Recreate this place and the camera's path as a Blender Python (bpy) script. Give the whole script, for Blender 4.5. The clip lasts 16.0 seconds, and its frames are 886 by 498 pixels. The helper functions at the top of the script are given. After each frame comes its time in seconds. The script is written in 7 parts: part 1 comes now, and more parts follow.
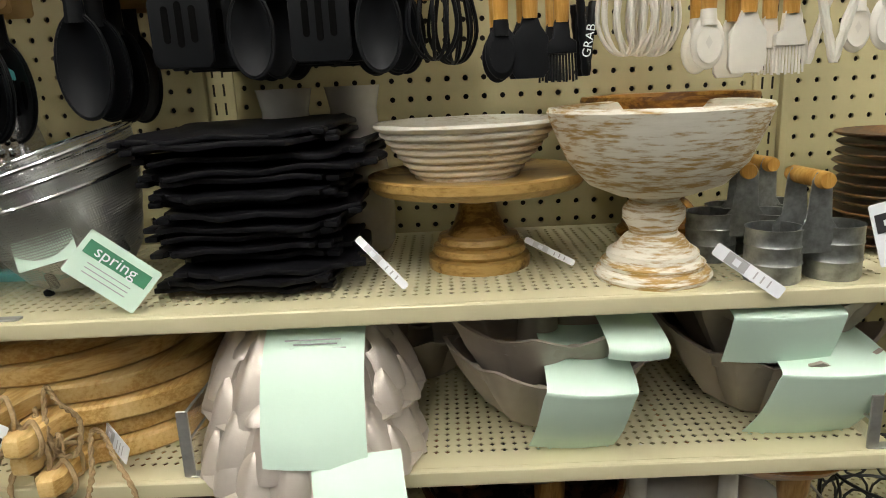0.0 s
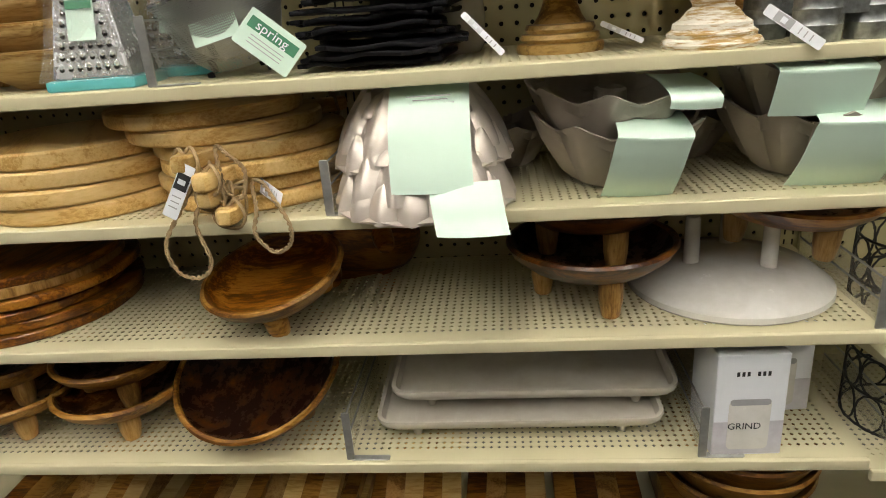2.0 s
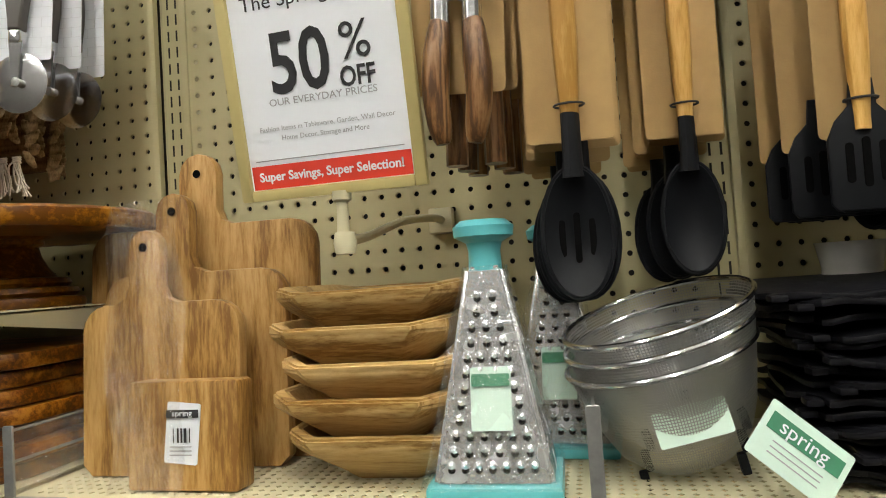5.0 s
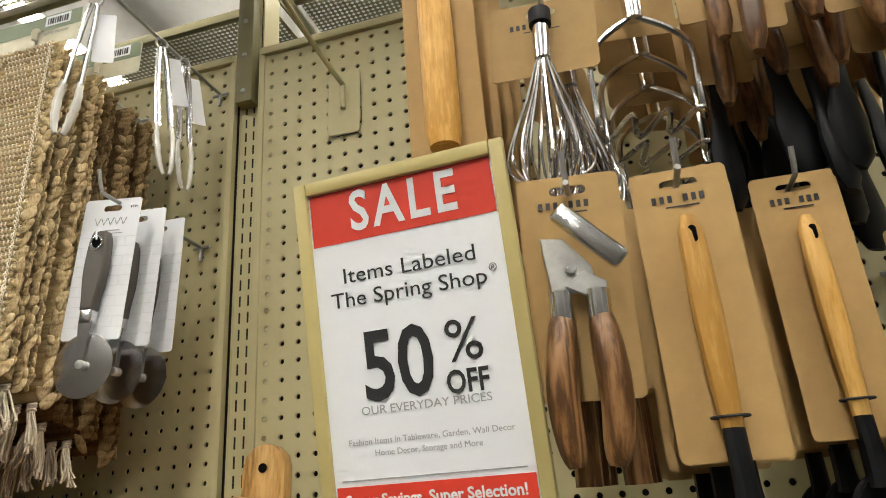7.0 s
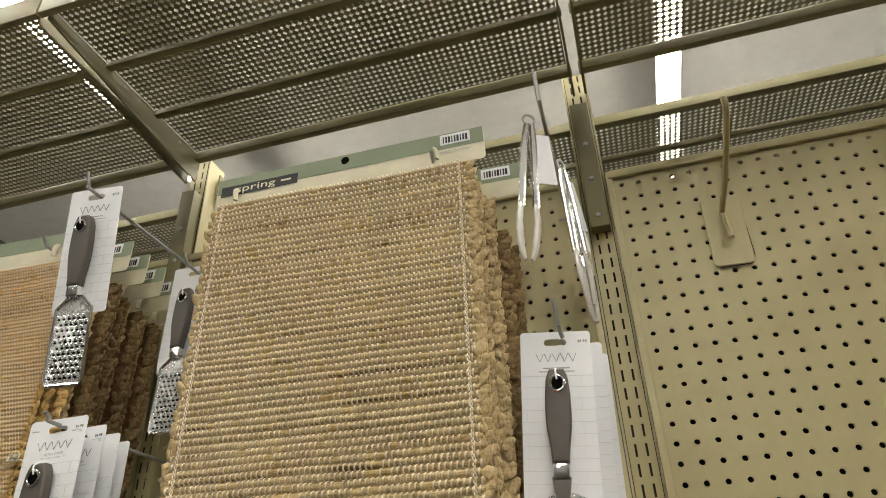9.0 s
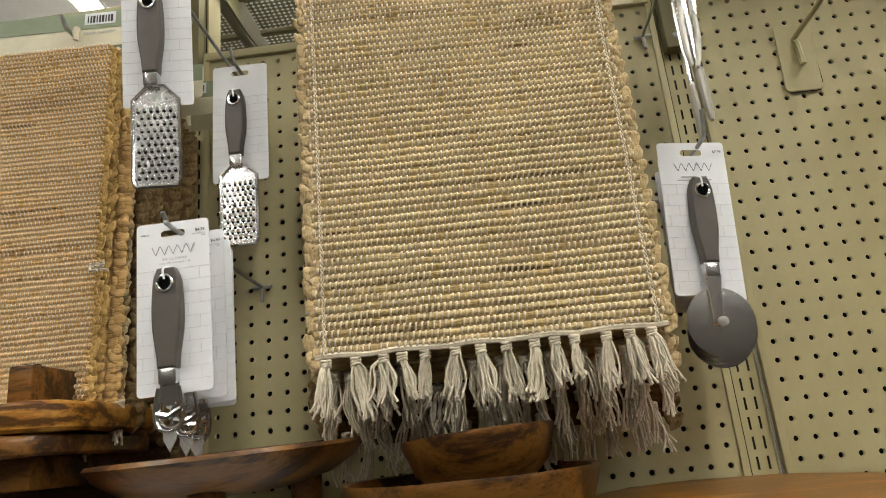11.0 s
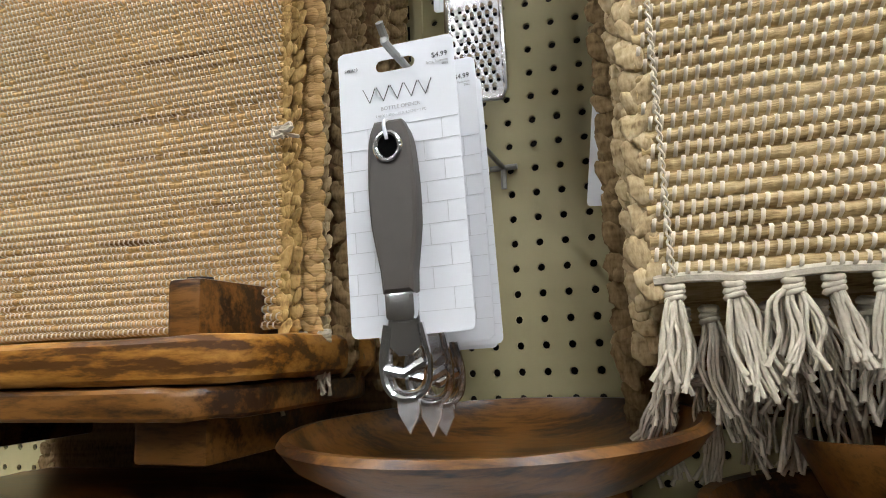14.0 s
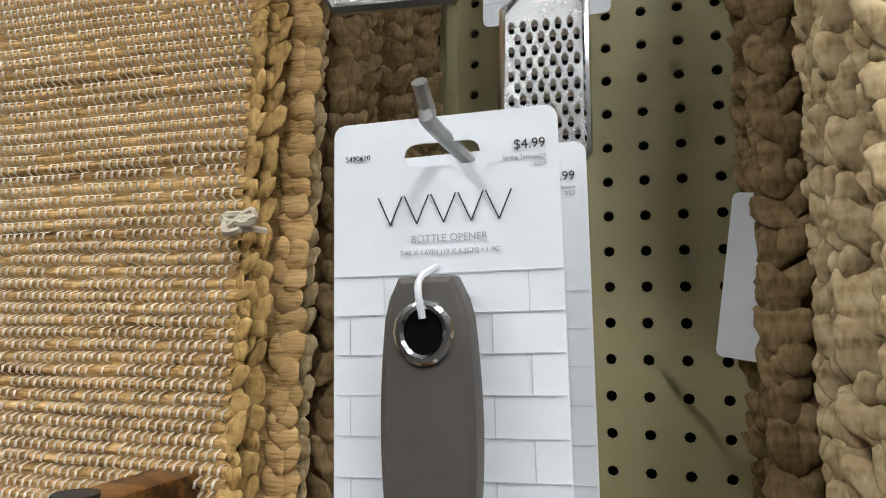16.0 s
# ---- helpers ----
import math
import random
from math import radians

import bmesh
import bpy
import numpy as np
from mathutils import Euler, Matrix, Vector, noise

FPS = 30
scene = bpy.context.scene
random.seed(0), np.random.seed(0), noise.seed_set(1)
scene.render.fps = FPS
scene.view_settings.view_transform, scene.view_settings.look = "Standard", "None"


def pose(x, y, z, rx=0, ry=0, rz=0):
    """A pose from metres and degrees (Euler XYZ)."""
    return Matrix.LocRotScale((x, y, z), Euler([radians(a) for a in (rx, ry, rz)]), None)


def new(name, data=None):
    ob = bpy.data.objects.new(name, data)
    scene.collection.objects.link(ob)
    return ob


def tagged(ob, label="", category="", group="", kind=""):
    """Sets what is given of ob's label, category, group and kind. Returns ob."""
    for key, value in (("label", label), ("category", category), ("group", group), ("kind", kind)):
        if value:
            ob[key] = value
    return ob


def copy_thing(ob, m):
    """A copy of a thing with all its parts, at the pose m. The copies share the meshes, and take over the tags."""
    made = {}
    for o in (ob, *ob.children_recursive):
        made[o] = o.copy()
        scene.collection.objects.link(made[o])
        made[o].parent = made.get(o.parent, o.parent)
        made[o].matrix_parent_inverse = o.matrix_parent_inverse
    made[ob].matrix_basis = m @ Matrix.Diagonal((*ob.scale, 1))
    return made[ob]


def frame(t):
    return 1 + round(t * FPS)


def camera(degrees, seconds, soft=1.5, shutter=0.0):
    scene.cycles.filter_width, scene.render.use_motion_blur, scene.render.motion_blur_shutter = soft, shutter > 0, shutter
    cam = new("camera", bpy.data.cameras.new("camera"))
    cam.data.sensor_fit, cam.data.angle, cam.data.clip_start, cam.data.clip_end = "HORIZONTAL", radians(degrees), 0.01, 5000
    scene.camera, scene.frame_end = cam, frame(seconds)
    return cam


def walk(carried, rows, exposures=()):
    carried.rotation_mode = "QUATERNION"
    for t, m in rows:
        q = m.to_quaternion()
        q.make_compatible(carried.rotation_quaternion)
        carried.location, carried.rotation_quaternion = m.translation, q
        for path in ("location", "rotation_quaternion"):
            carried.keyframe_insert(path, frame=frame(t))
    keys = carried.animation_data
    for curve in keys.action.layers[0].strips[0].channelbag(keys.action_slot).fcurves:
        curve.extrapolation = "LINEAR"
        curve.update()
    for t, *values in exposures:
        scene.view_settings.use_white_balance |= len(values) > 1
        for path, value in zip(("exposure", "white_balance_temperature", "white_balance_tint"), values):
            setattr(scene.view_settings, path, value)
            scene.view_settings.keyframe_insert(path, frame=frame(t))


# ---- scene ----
# camera and walk
cam = camera(67.8, 16.0, soft=1.0)
METRES, EYE, TILT, LEAN, TURN = 2.47, 1.35, -14.0, 2.7, 0.0
ROWS = [
    (0.0, 0.0, 0.0, 0.0, 0.0, 0.0, -0.0),
    (0.5, -0.0062, -0.0027, -0.0113, 1.14, -1.37, 0.16),
    (1.0, -0.0084, -0.0251, -0.0213, 2.45, -3.04, 0.08),
    (1.5, -0.0122, -0.055, -0.0548, 3.0, -4.58, 0.16),
    (2.0, -0.0173, -0.0689, -0.0724, 4.66, -6.76, 0.27),
    (2.5, -0.0237, -0.0668, -0.0728, 7.09, -8.38, 0.73),
    (3.0, -0.0549, -0.0544, -0.06, 9.63, -6.94, 1.17),
    (3.3, -0.0920, -0.0515, -0.0493, 10.72, -4.32, 1.25),
    (3.5, -0.1122, -0.0482, -0.0439, 11.77, -1.94, 1.17),
    (4.0, -0.1469, -0.0418, -0.0297, 13.17, 4.03, 0.1),
    (4.5, -0.1751, 0.0017, -0.0154, 13.45, 7.29, -1.43),
    (4.7, -0.1839, 0.0120, -0.0114, 12.70, 10.60, -2.00),
    (6.8, -0.2160, 0.0394, 0.0354, 14.03, 31.27, -1.98),
    (7.0, -0.2244, 0.0376, 0.0395, 16.12, 33.1, -2.43),
    (7.2, -0.2436, 0.0329, 0.0393, 18.25, 35.08, -2.70),
    (7.5, -0.2813, 0.0156, 0.0417, 19.89, 37.53, -3.2),
    (8.0, -0.3532, -0.0119, 0.0425, 20.46, 40.81, -3.94),
    (8.5, -0.4065, -0.0101, 0.0448, 19.18, 43.77, -5.23),
    (9.0, -0.4423, -0.0012, 0.0559, 16.02, 43.19, -4.55),
    (9.5, -0.474, 0.0047, 0.0552, 12.87, 41.36, -2.99),
    (10.0, -0.5275, -0.0015, 0.049, 9.95, 37.88, -1.18),
    (10.2, -0.5493, -0.0085, 0.0473, 8.70, 35.88, -0.52),
    (12.3, -0.5866, -0.0067, 0.0350, 3.69, 24.00, 3.00),
    (12.5, -0.5887, -0.0056, 0.0351, 4.6, 23.24, 3.01),
    (13.0, -0.6072, 0.011, 0.0463, 9.4, 23.65, 1.76),
    (13.5, -0.6327, 0.0545, 0.0692, 16.17, 24.31, -1.78),
    (14.0, -0.6471, 0.0986, 0.0915, 18.8, 21.07, -4.85),
    (14.5, -0.662, 0.1268, 0.1037, 19.68, 15.04, -6.1),
    (15.0, -0.6696, 0.1371, 0.1235, 20.23, 15.79, -6.36),
    (15.5, -0.6789, 0.1449, 0.1439, 18.02, 17.05, -7.86),
    (16.0, -0.6831, 0.1502, 0.1532, 17.27, 19.55, -7.67),
]
walk(cam, [(t, pose(0.312, -0.934, EYE, TILT, LEAN, TURN) @ pose(METRES * x, METRES * y, METRES * z, 90 + pitch, roll, yaw)) for t, x, y, z, yaw, pitch, roll in ROWS],
     exposures=[(0.0, -0.24, 6700, 8), (1.5, -0.16, 6850, 9), (3.0, -0.22, 7000, 10), (4.5, -0.08, 6700, 8), (7.0, 0.0, 6900, 9), (8.5, -0.34, 7100, 9), (10.0, -0.34, 7100, 9), (12.5, -0.07, 6450, 10), (14.5, -0.08, 6100, 11), (16.0, -0.17, 6100, 9)])

# world and light: a shop hall lit by rows of ceiling tubes
world = bpy.data.worlds.new("world")
scene.world = world
world.use_nodes = True
world.node_tree.nodes["Background"].inputs[0].default_value = (0.9, 0.95, 1.0, 1)
world.node_tree.nodes["Background"].inputs[1].default_value = 0.003
CEIL = 5.0
LIGHTS = 4.3
TUBE_POWER = 82.0


# ---- materials ----
def nodes_of(name):
    m = bpy.data.materials.new(name)
    m.use_nodes = True
    nt = m.node_tree
    return m, nt, nt.nodes["Principled BSDF"]


def add(nt, kind, **inputs):
    n = nt.nodes.new(kind)
    for k, v in inputs.items():
        n.inputs[k.replace("_", " ")].default_value = v
    return n


def ramp(nt, fac, stops):
    r = nt.nodes.new("ShaderNodeValToRGB")
    r.color_ramp.elements[0].position, r.color_ramp.elements[0].color = stops[0][0], (*stops[0][1], 1)
    r.color_ramp.elements[1].position, r.color_ramp.elements[1].color = stops[-1][0], (*stops[-1][1], 1)
    for p, c in stops[1:-1]:
        r.color_ramp.elements.new(p).color = (*c, 1)
    nt.links.new(fac, r.inputs[0])
    return r.outputs[0]


def surface(name, c, c2=None, scale=30, rough=0.5, metal=0.0, bump=0.1, rough2=None, fine=300, coat=0.0, spread=0.12, dist=0.001):
    """Paint, plastic, metal or paper: two scales of mottling, fine bump, and a small difference from piece to piece."""
    m, nt, b = nodes_of(name)
    L = nt.links.new
    c2 = c2 or tuple(x * 0.82 for x in c)
    tc = add(nt, "ShaderNodeTexCoord")
    n1 = add(nt, "ShaderNodeTexNoise", Scale=scale, Detail=5.0, Roughness=0.6)
    n2 = add(nt, "ShaderNodeTexNoise", Scale=fine, Detail=2.0)
    L(tc.outputs["Object"], n1.inputs["Vector"])
    L(tc.outputs["Object"], n2.inputs["Vector"])
    col = ramp(nt, n1.outputs[0], [(0.3, c2), (0.65, c)])
    oi = add(nt, "ShaderNodeObjectInfo")
    mr = add(nt, "ShaderNodeMapRange", To_Min=1 - spread, To_Max=1 + spread * 0.5)
    L(oi.outputs["Random"], mr.inputs["Value"])
    hs = add(nt, "ShaderNodeHueSaturation")
    L(mr.outputs[0], hs.inputs["Value"])
    L(col, hs.inputs["Color"])
    L(hs.outputs[0], b.inputs["Base Color"])
    rr = add(nt, "ShaderNodeMapRange", To_Min=rough * 0.85, To_Max=rough2 or min(1, rough * 1.2))
    L(n1.outputs[0], rr.inputs["Value"])
    L(rr.outputs[0], b.inputs["Roughness"])
    b.inputs["Metallic"].default_value = metal
    b.inputs["Coat Weight"].default_value = coat
    if bump:
        bp = add(nt, "ShaderNodeBump", Strength=bump, Distance=dist)
        L(n2.outputs[0], bp.inputs["Height"])
        L(bp.outputs[0], b.inputs["Normal"])
    return m


def timber(name, light, mid, dark, rings=26, stretch=(1, 9, 9), rough=0.45, coat=0.1, bump=0.25, spread=0.25, stops=(0.34, 0.5, 0.68)):
    """Wood: stretched rings, long fibres and pores; the pattern starts elsewhere on every piece."""
    m, nt, b = nodes_of(name)
    L = nt.links.new
    tc = add(nt, "ShaderNodeTexCoord")
    oi = add(nt, "ShaderNodeObjectInfo")
    off = add(nt, "ShaderNodeVectorMath")
    off.operation = "SCALE"
    off.inputs[0].default_value = (3.1, 1.7, 2.3)
    L(oi.outputs["Random"], off.inputs["Scale"])
    mp = add(nt, "ShaderNodeMapping")
    mp.inputs["Scale"].default_value = stretch
    L(tc.outputs["Object"], mp.inputs["Vector"])
    L(off.outputs[0], mp.inputs["Location"])
    n1 = add(nt, "ShaderNodeTexNoise", Scale=2.2, Detail=3.0, Distortion=0.6)
    L(mp.outputs[0], n1.inputs["Vector"])
    mul = add(nt, "ShaderNodeMath")
    mul.operation = "MULTIPLY"
    mul.inputs[1].default_value = rings
    L(n1.outputs[0], mul.inputs[0])
    sn = add(nt, "ShaderNodeMath")
    sn.operation = "SINE"
    L(mul.outputs[0], sn.inputs[0])
    fb = add(nt, "ShaderNodeMapping")
    fb.inputs["Scale"].default_value = tuple(18 * s for s in stretch)
    L(tc.outputs["Object"], fb.inputs["Vector"])
    n2 = add(nt, "ShaderNodeTexNoise", Scale=1.6, Detail=4.0, Roughness=0.65)
    L(fb.outputs[0], n2.inputs["Vector"])
    mx = add(nt, "ShaderNodeMath")
    mx.operation = "MULTIPLY_ADD"
    mx.inputs[1].default_value, mx.inputs[2].default_value = 0.17, 0.0
    L(sn.outputs[0], mx.inputs[0])
    ad = add(nt, "ShaderNodeMath")
    ad.operation = "ADD"
    L(mx.outputs[0], ad.inputs[0])
    L(n2.outputs[0], ad.inputs[1])
    col = ramp(nt, ad.outputs[0], [(stops[0], dark), (stops[1], mid), (stops[2], light)])
    mr = add(nt, "ShaderNodeMapRange", To_Min=1 - spread, To_Max=1 + spread * 0.6)
    L(oi.outputs["Random"], mr.inputs["Value"])
    hs = add(nt, "ShaderNodeHueSaturation", Saturation=1.12)
    L(mr.outputs[0], hs.inputs["Value"])
    L(col, hs.inputs["Color"])
    L(hs.outputs[0], b.inputs["Base Color"])
    b.inputs["Specular IOR Level"].default_value = 0.3
    rr = add(nt, "ShaderNodeMapRange", To_Min=rough * 0.8, To_Max=min(1, rough * 1.3))
    L(n2.outputs[0], rr.inputs["Value"])
    L(rr.outputs[0], b.inputs["Roughness"])
    b.inputs["Coat Weight"].default_value = coat
    b.inputs["Coat Roughness"].default_value = 0.3
    bp = add(nt, "ShaderNodeBump", Strength=bump, Distance=0.001)
    L(ad.outputs[0], bp.inputs["Height"])
    L(bp.outputs[0], b.inputs["Normal"])
    return m


def glow(name, c, strength):
    m, nt, b = nodes_of(name)
    b.inputs["Base Color"].default_value = (0.9, 0.9, 0.9, 1)
    b.inputs["Emission Color"].default_value = (*c, 1)
    b.inputs["Emission Strength"].default_value = strength
    return m


def film_wrap(name, clear=0.75, rough=0.12):
    """Clear plastic: mostly see-through, with a crinkled gloss."""
    m, nt, b = nodes_of(name)
    nt.nodes.remove(b)
    g = add(nt, "ShaderNodeBsdfGlossy", Roughness=rough)
    tr = add(nt, "ShaderNodeBsdfTransparent")
    mix = add(nt, "ShaderNodeMixShader", Fac=1 - clear)
    n = add(nt, "ShaderNodeTexNoise", Scale=45.0, Detail=3.0)
    bp = add(nt, "ShaderNodeBump", Strength=1.0, Distance=0.008)
    nt.links.new(n.outputs[0], bp.inputs["Height"])
    nt.links.new(bp.outputs[0], g.inputs["Normal"])
    nt.links.new(tr.outputs[0], mix.inputs[1])
    nt.links.new(g.outputs[0], mix.inputs[2])
    nt.links.new(mix.outputs[0], nt.nodes["Material Output"].inputs[0])
    return m


def wire_cloth(name):
    """Steel wire cloth: wires in two directions with open gaps."""
    m, nt, b = nodes_of(name)
    L = nt.links.new
    b.inputs["Base Color"].default_value = (0.46, 0.46, 0.45, 1)
    b.inputs["Metallic"].default_value, b.inputs["Roughness"].default_value = 0.9, 0.42
    uv = add(nt, "ShaderNodeUVMap")
    sp = add(nt, "ShaderNodeSeparateXYZ")
    L(uv.outputs[0], sp.inputs[0])
    parts = []
    for k, f in ((0, 190.0), (1, 60.0)):
        a = add(nt, "ShaderNodeMath")
        a.operation = "MULTIPLY"
        a.inputs[1].default_value = f
        L(sp.outputs[k], a.inputs[0])
        fr = add(nt, "ShaderNodeMath")
        fr.operation = "FRACT"
        L(a.outputs[0], fr.inputs[0])
        g = add(nt, "ShaderNodeMath")
        g.operation = "LESS_THAN"
        g.inputs[1].default_value = 0.30
        L(fr.outputs[0], g.inputs[0])
        parts.append(g)
    mxx = add(nt, "ShaderNodeMath")
    mxx.operation = "MAXIMUM"
    L(parts[0].outputs[0], mxx.inputs[0])
    L(parts[1].outputs[0], mxx.inputs[1])
    tr = add(nt, "ShaderNodeBsdfTransparent")
    mix = add(nt, "ShaderNodeMixShader")
    L(mxx.outputs[0], mix.inputs[0])
    L(tr.outputs[0], mix.inputs[1])
    L(b.outputs[0], mix.inputs[2])
    L(mix.outputs[0], nt.nodes["Material Output"].inputs[0])
    return m


def jute(name, a, b2, c3, fibre=(110, 110, 900), flecks=0.2):
    """Jute yarn: every weft row has its own tone, with fibres along it."""
    m, nt, b = nodes_of(name)
    L = nt.links.new
    tc = add(nt, "ShaderNodeTexCoord")
    mp = add(nt, "ShaderNodeMapping")
    mp.inputs["Scale"].default_value = (5, 5, 130)
    L(tc.outputs["Object"], mp.inputs["Vector"])
    n1 = add(nt, "ShaderNodeTexNoise", Scale=1.0, Detail=2.0)
    L(mp.outputs[0], n1.inputs["Vector"])
    m2 = add(nt, "ShaderNodeMapping")
    m2.inputs["Scale"].default_value = fibre
    L(tc.outputs["Object"], m2.inputs["Vector"])
    n2 = add(nt, "ShaderNodeTexNoise", Scale=1.0, Detail=3.0)
    L(m2.outputs[0], n2.inputs["Vector"])
    m3 = add(nt, "ShaderNodeMapping")
    m3.inputs["Scale"].default_value = (9, 9, 95)
    L(tc.outputs["Object"], m3.inputs["Vector"])
    n3 = add(nt, "ShaderNodeTexNoise", Scale=1.0, Detail=1.0)
    L(m3.outputs[0], n3.inputs["Vector"])
    mx = add(nt, "ShaderNodeMath")
    mx.operation = "MULTIPLY_ADD"
    mx.inputs[1].default_value = 0.45
    L(n2.outputs[0], mx.inputs[0])
    sb = add(nt, "ShaderNodeMath")
    sb.operation = "MULTIPLY"
    sb.inputs[1].default_value = 0.6
    L(n1.outputs[0], sb.inputs[0])
    L(sb.outputs[0], mx.inputs[2])
    col = ramp(nt, mx.outputs[0], [(0.33, c3), (0.5, b2), (0.68, a)])
    fleck = ramp(nt, n3.outputs[0], [(flecks, (0.3, 0.24, 0.18)), (flecks + 0.1, (1, 1, 1))])
    mul = add(nt, "ShaderNodeVectorMath")
    mul.operation = "MULTIPLY"
    L(col, mul.inputs[0])
    L(fleck, mul.inputs[1])
    L(mul.outputs[0], b.inputs["Base Color"])
    b.inputs["Roughness"].default_value = 0.85
    b.inputs["Specular IOR Level"].default_value = 0.2
    bp = add(nt, "ShaderNodeBump", Strength=0.5, Distance=0.001)
    L(n2.outputs[0], bp.inputs["Height"])
    L(bp.outputs[0], b.inputs["Normal"])
    return m


PAINT = surface("beige_enamel", (0.60, 0.55, 0.36), (0.56, 0.51, 0.32), 6, 0.42, 0, 0.05, spread=0.03)
# Beige enamel made darker and more olive: overhead shade put into its colour.
OVERHEAD_SHADED = surface("shaded_beige_enamel", (0.225, 0.20, 0.092), (0.18, 0.16, 0.07), 9, 0.5, 0, 0.08, spread=0.06)
PEG = surface("pegboard_enamel", (0.50, 0.45, 0.255), (0.46, 0.41, 0.225), 5, 0.5, 0, 0.05, spread=0.03)
# Black without gloss: paints the shade of holes that are not cut.
HOLE_PAINT = surface("painted_hole_shade", (0.006, 0.006, 0.006), None, 20, 1.0, bump=0)
HOLE_PAINT.node_tree.nodes["Principled BSDF"].inputs["Specular IOR Level"].default_value = 0.0
# Near-black that stands in for the shade inside the gondola.
HOLLOW_SHADE = surface("hollow_shade", (0.02, 0.018, 0.014), None, 20, 0.9)
STEEL = surface("zinc_steel", (0.44, 0.44, 0.42), (0.32, 0.32, 0.31), 60, 0.42, 0.75, 0.05)
CHROME = surface("chrome", (0.80, 0.80, 0.81), (0.70, 0.70, 0.72), 20, 0.16, 1.0, 0.02)
GALV = surface("galvanised_sheet", (0.42, 0.44, 0.44), (0.20, 0.21, 0.20), 70, 0.42, 0.9, 0.1, fine=120)
BLACKI = surface("black_iron", (0.007, 0.007, 0.009), (0.003, 0.003, 0.004), 60, 0.45, 0.0, 0.3, fine=220)
BLACKI.node_tree.nodes["Principled BSDF"].inputs["Specular IOR Level"].default_value = 0.15
SATIN = surface("satin_steel_sheet", (0.90, 0.90, 0.91), (0.82, 0.82, 0.84), 40, 0.26, 0.80, 0.05)
BLACKS = surface("black_silicone", (0.007, 0.008, 0.010), (0.005, 0.0055, 0.007), 40, 0.5, 0, 0.05)
BLACKS.node_tree.nodes["Principled BSDF"].inputs["Specular IOR Level"].default_value = 0.18
BLACKW = surface("black_wire", (0.01, 0.01, 0.01), None, 40, 0.4)
WHITES = surface("white_silicone", (0.78, 0.75, 0.68), (0.72, 0.69, 0.62), 40, 0.4, 0, 0.03)
WHITEC = surface("white_glaze", (0.72, 0.70, 0.66), (0.62, 0.60, 0.55), 25, 0.25, 0, 0.03, coat=0.3)
MARBLE = surface("white_marble", (0.80, 0.80, 0.79), (0.62, 0.62, 0.62), 9, 0.3, 0, 0.02, coat=0.2)
CREAM = surface("cream_enamel", (0.66, 0.62, 0.54), (0.55, 0.50, 0.42), 22, 0.35, 0, 0.05, coat=0.2)
TEAL = surface("teal_plastic", (0.14, 0.55, 0.58), (0.12, 0.50, 0.53), 40, 0.3, 0, 0.03)
MINT = surface("mint_paper", (0.63, 0.80, 0.69), (0.60, 0.77, 0.66), 12, 0.7, 0, 0.05, spread=0.04)
POSTER = surface("poster_paper", (0.90, 0.92, 0.96), (0.88, 0.90, 0.94), 8, 0.4, 0, 0.02, spread=0.02)
PAPER = surface("white_card", (0.79, 0.81, 0.85), (0.76, 0.78, 0.82), 20, 0.55, 0, 0.03, spread=0.04)
GREYLINE = surface("grey_print", (0.42, 0.42, 0.43), None, 30, 0.6)
LILAC = surface("lilac_grey_print", (0.66, 0.64, 0.68), (0.50, 0.48, 0.52), 25, 0.6)
TILELINE = surface("pale_grey_print", (0.66, 0.67, 0.70), None, 30, 0.6)
INK = surface("black_print", (0.02, 0.02, 0.022), None, 30, 0.6)
RED = surface("red_print", (0.75, 0.055, 0.03), (0.72, 0.05, 0.028), 30, 0.5)
GREEN = surface("green_print", (0.06, 0.26, 0.14), None, 30, 0.6)
SAGE = surface("sage_print", (0.25, 0.30, 0.20), (0.22, 0.27, 0.18), 20, 0.6)
CREAMP = surface("cream_print", (0.70, 0.66, 0.50), None, 20, 0.6)
FRAMEP = surface("sign_frame_plastic", (0.56, 0.47, 0.20), (0.52, 0.43, 0.18), 20, 0.35)
KRAFT = surface("kraft_card", (0.43, 0.275, 0.105), (0.38, 0.235, 0.088), 40, 0.75, 0, 0.15, fine=500, spread=0.15)
GREYH = surface("grey_soft_grip", (0.085, 0.075, 0.066), (0.075, 0.066, 0.058), 60, 0.5, 0, 0.06)
BRONZE = surface("satin_cast_aluminium", (0.66, 0.59, 0.53), (0.60, 0.53, 0.47), 30, 0.36, 0.5, 0.06, fine=600)
TAUPE = surface("taupe_nonstick", (0.40, 0.345, 0.29), (0.35, 0.30, 0.25), 30, 0.45, 0.1, 0.06, fine=600)
TWINE = surface("jute_twine", (0.42, 0.30, 0.16), (0.28, 0.19, 0.09), 220, 0.9, 0, 0.5)
FRINGE = surface("fringe_cotton", (0.68, 0.62, 0.50), (0.52, 0.46, 0.35), 160, 0.9, 0, 0.5)
# Wall colour held dark so that the unseen walls bounce little light.
TILEP = surface("darkened_wall_paint", (0.11, 0.106, 0.096), None, 3, 0.7)
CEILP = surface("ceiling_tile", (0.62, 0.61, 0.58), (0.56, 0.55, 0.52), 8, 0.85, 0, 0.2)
# Dark colour of the added block, so that it returns hardly any light.
BLOCKP = surface("light_block_dark", (0.05, 0.045, 0.035), (0.035, 0.03, 0.025), 5, 0.7)
# Floor colour darkened to weaken the light it throws up.
FLOORP = surface("darkened_vinyl_floor", (0.07, 0.066, 0.06), (0.055, 0.052, 0.046), 8, 0.45)
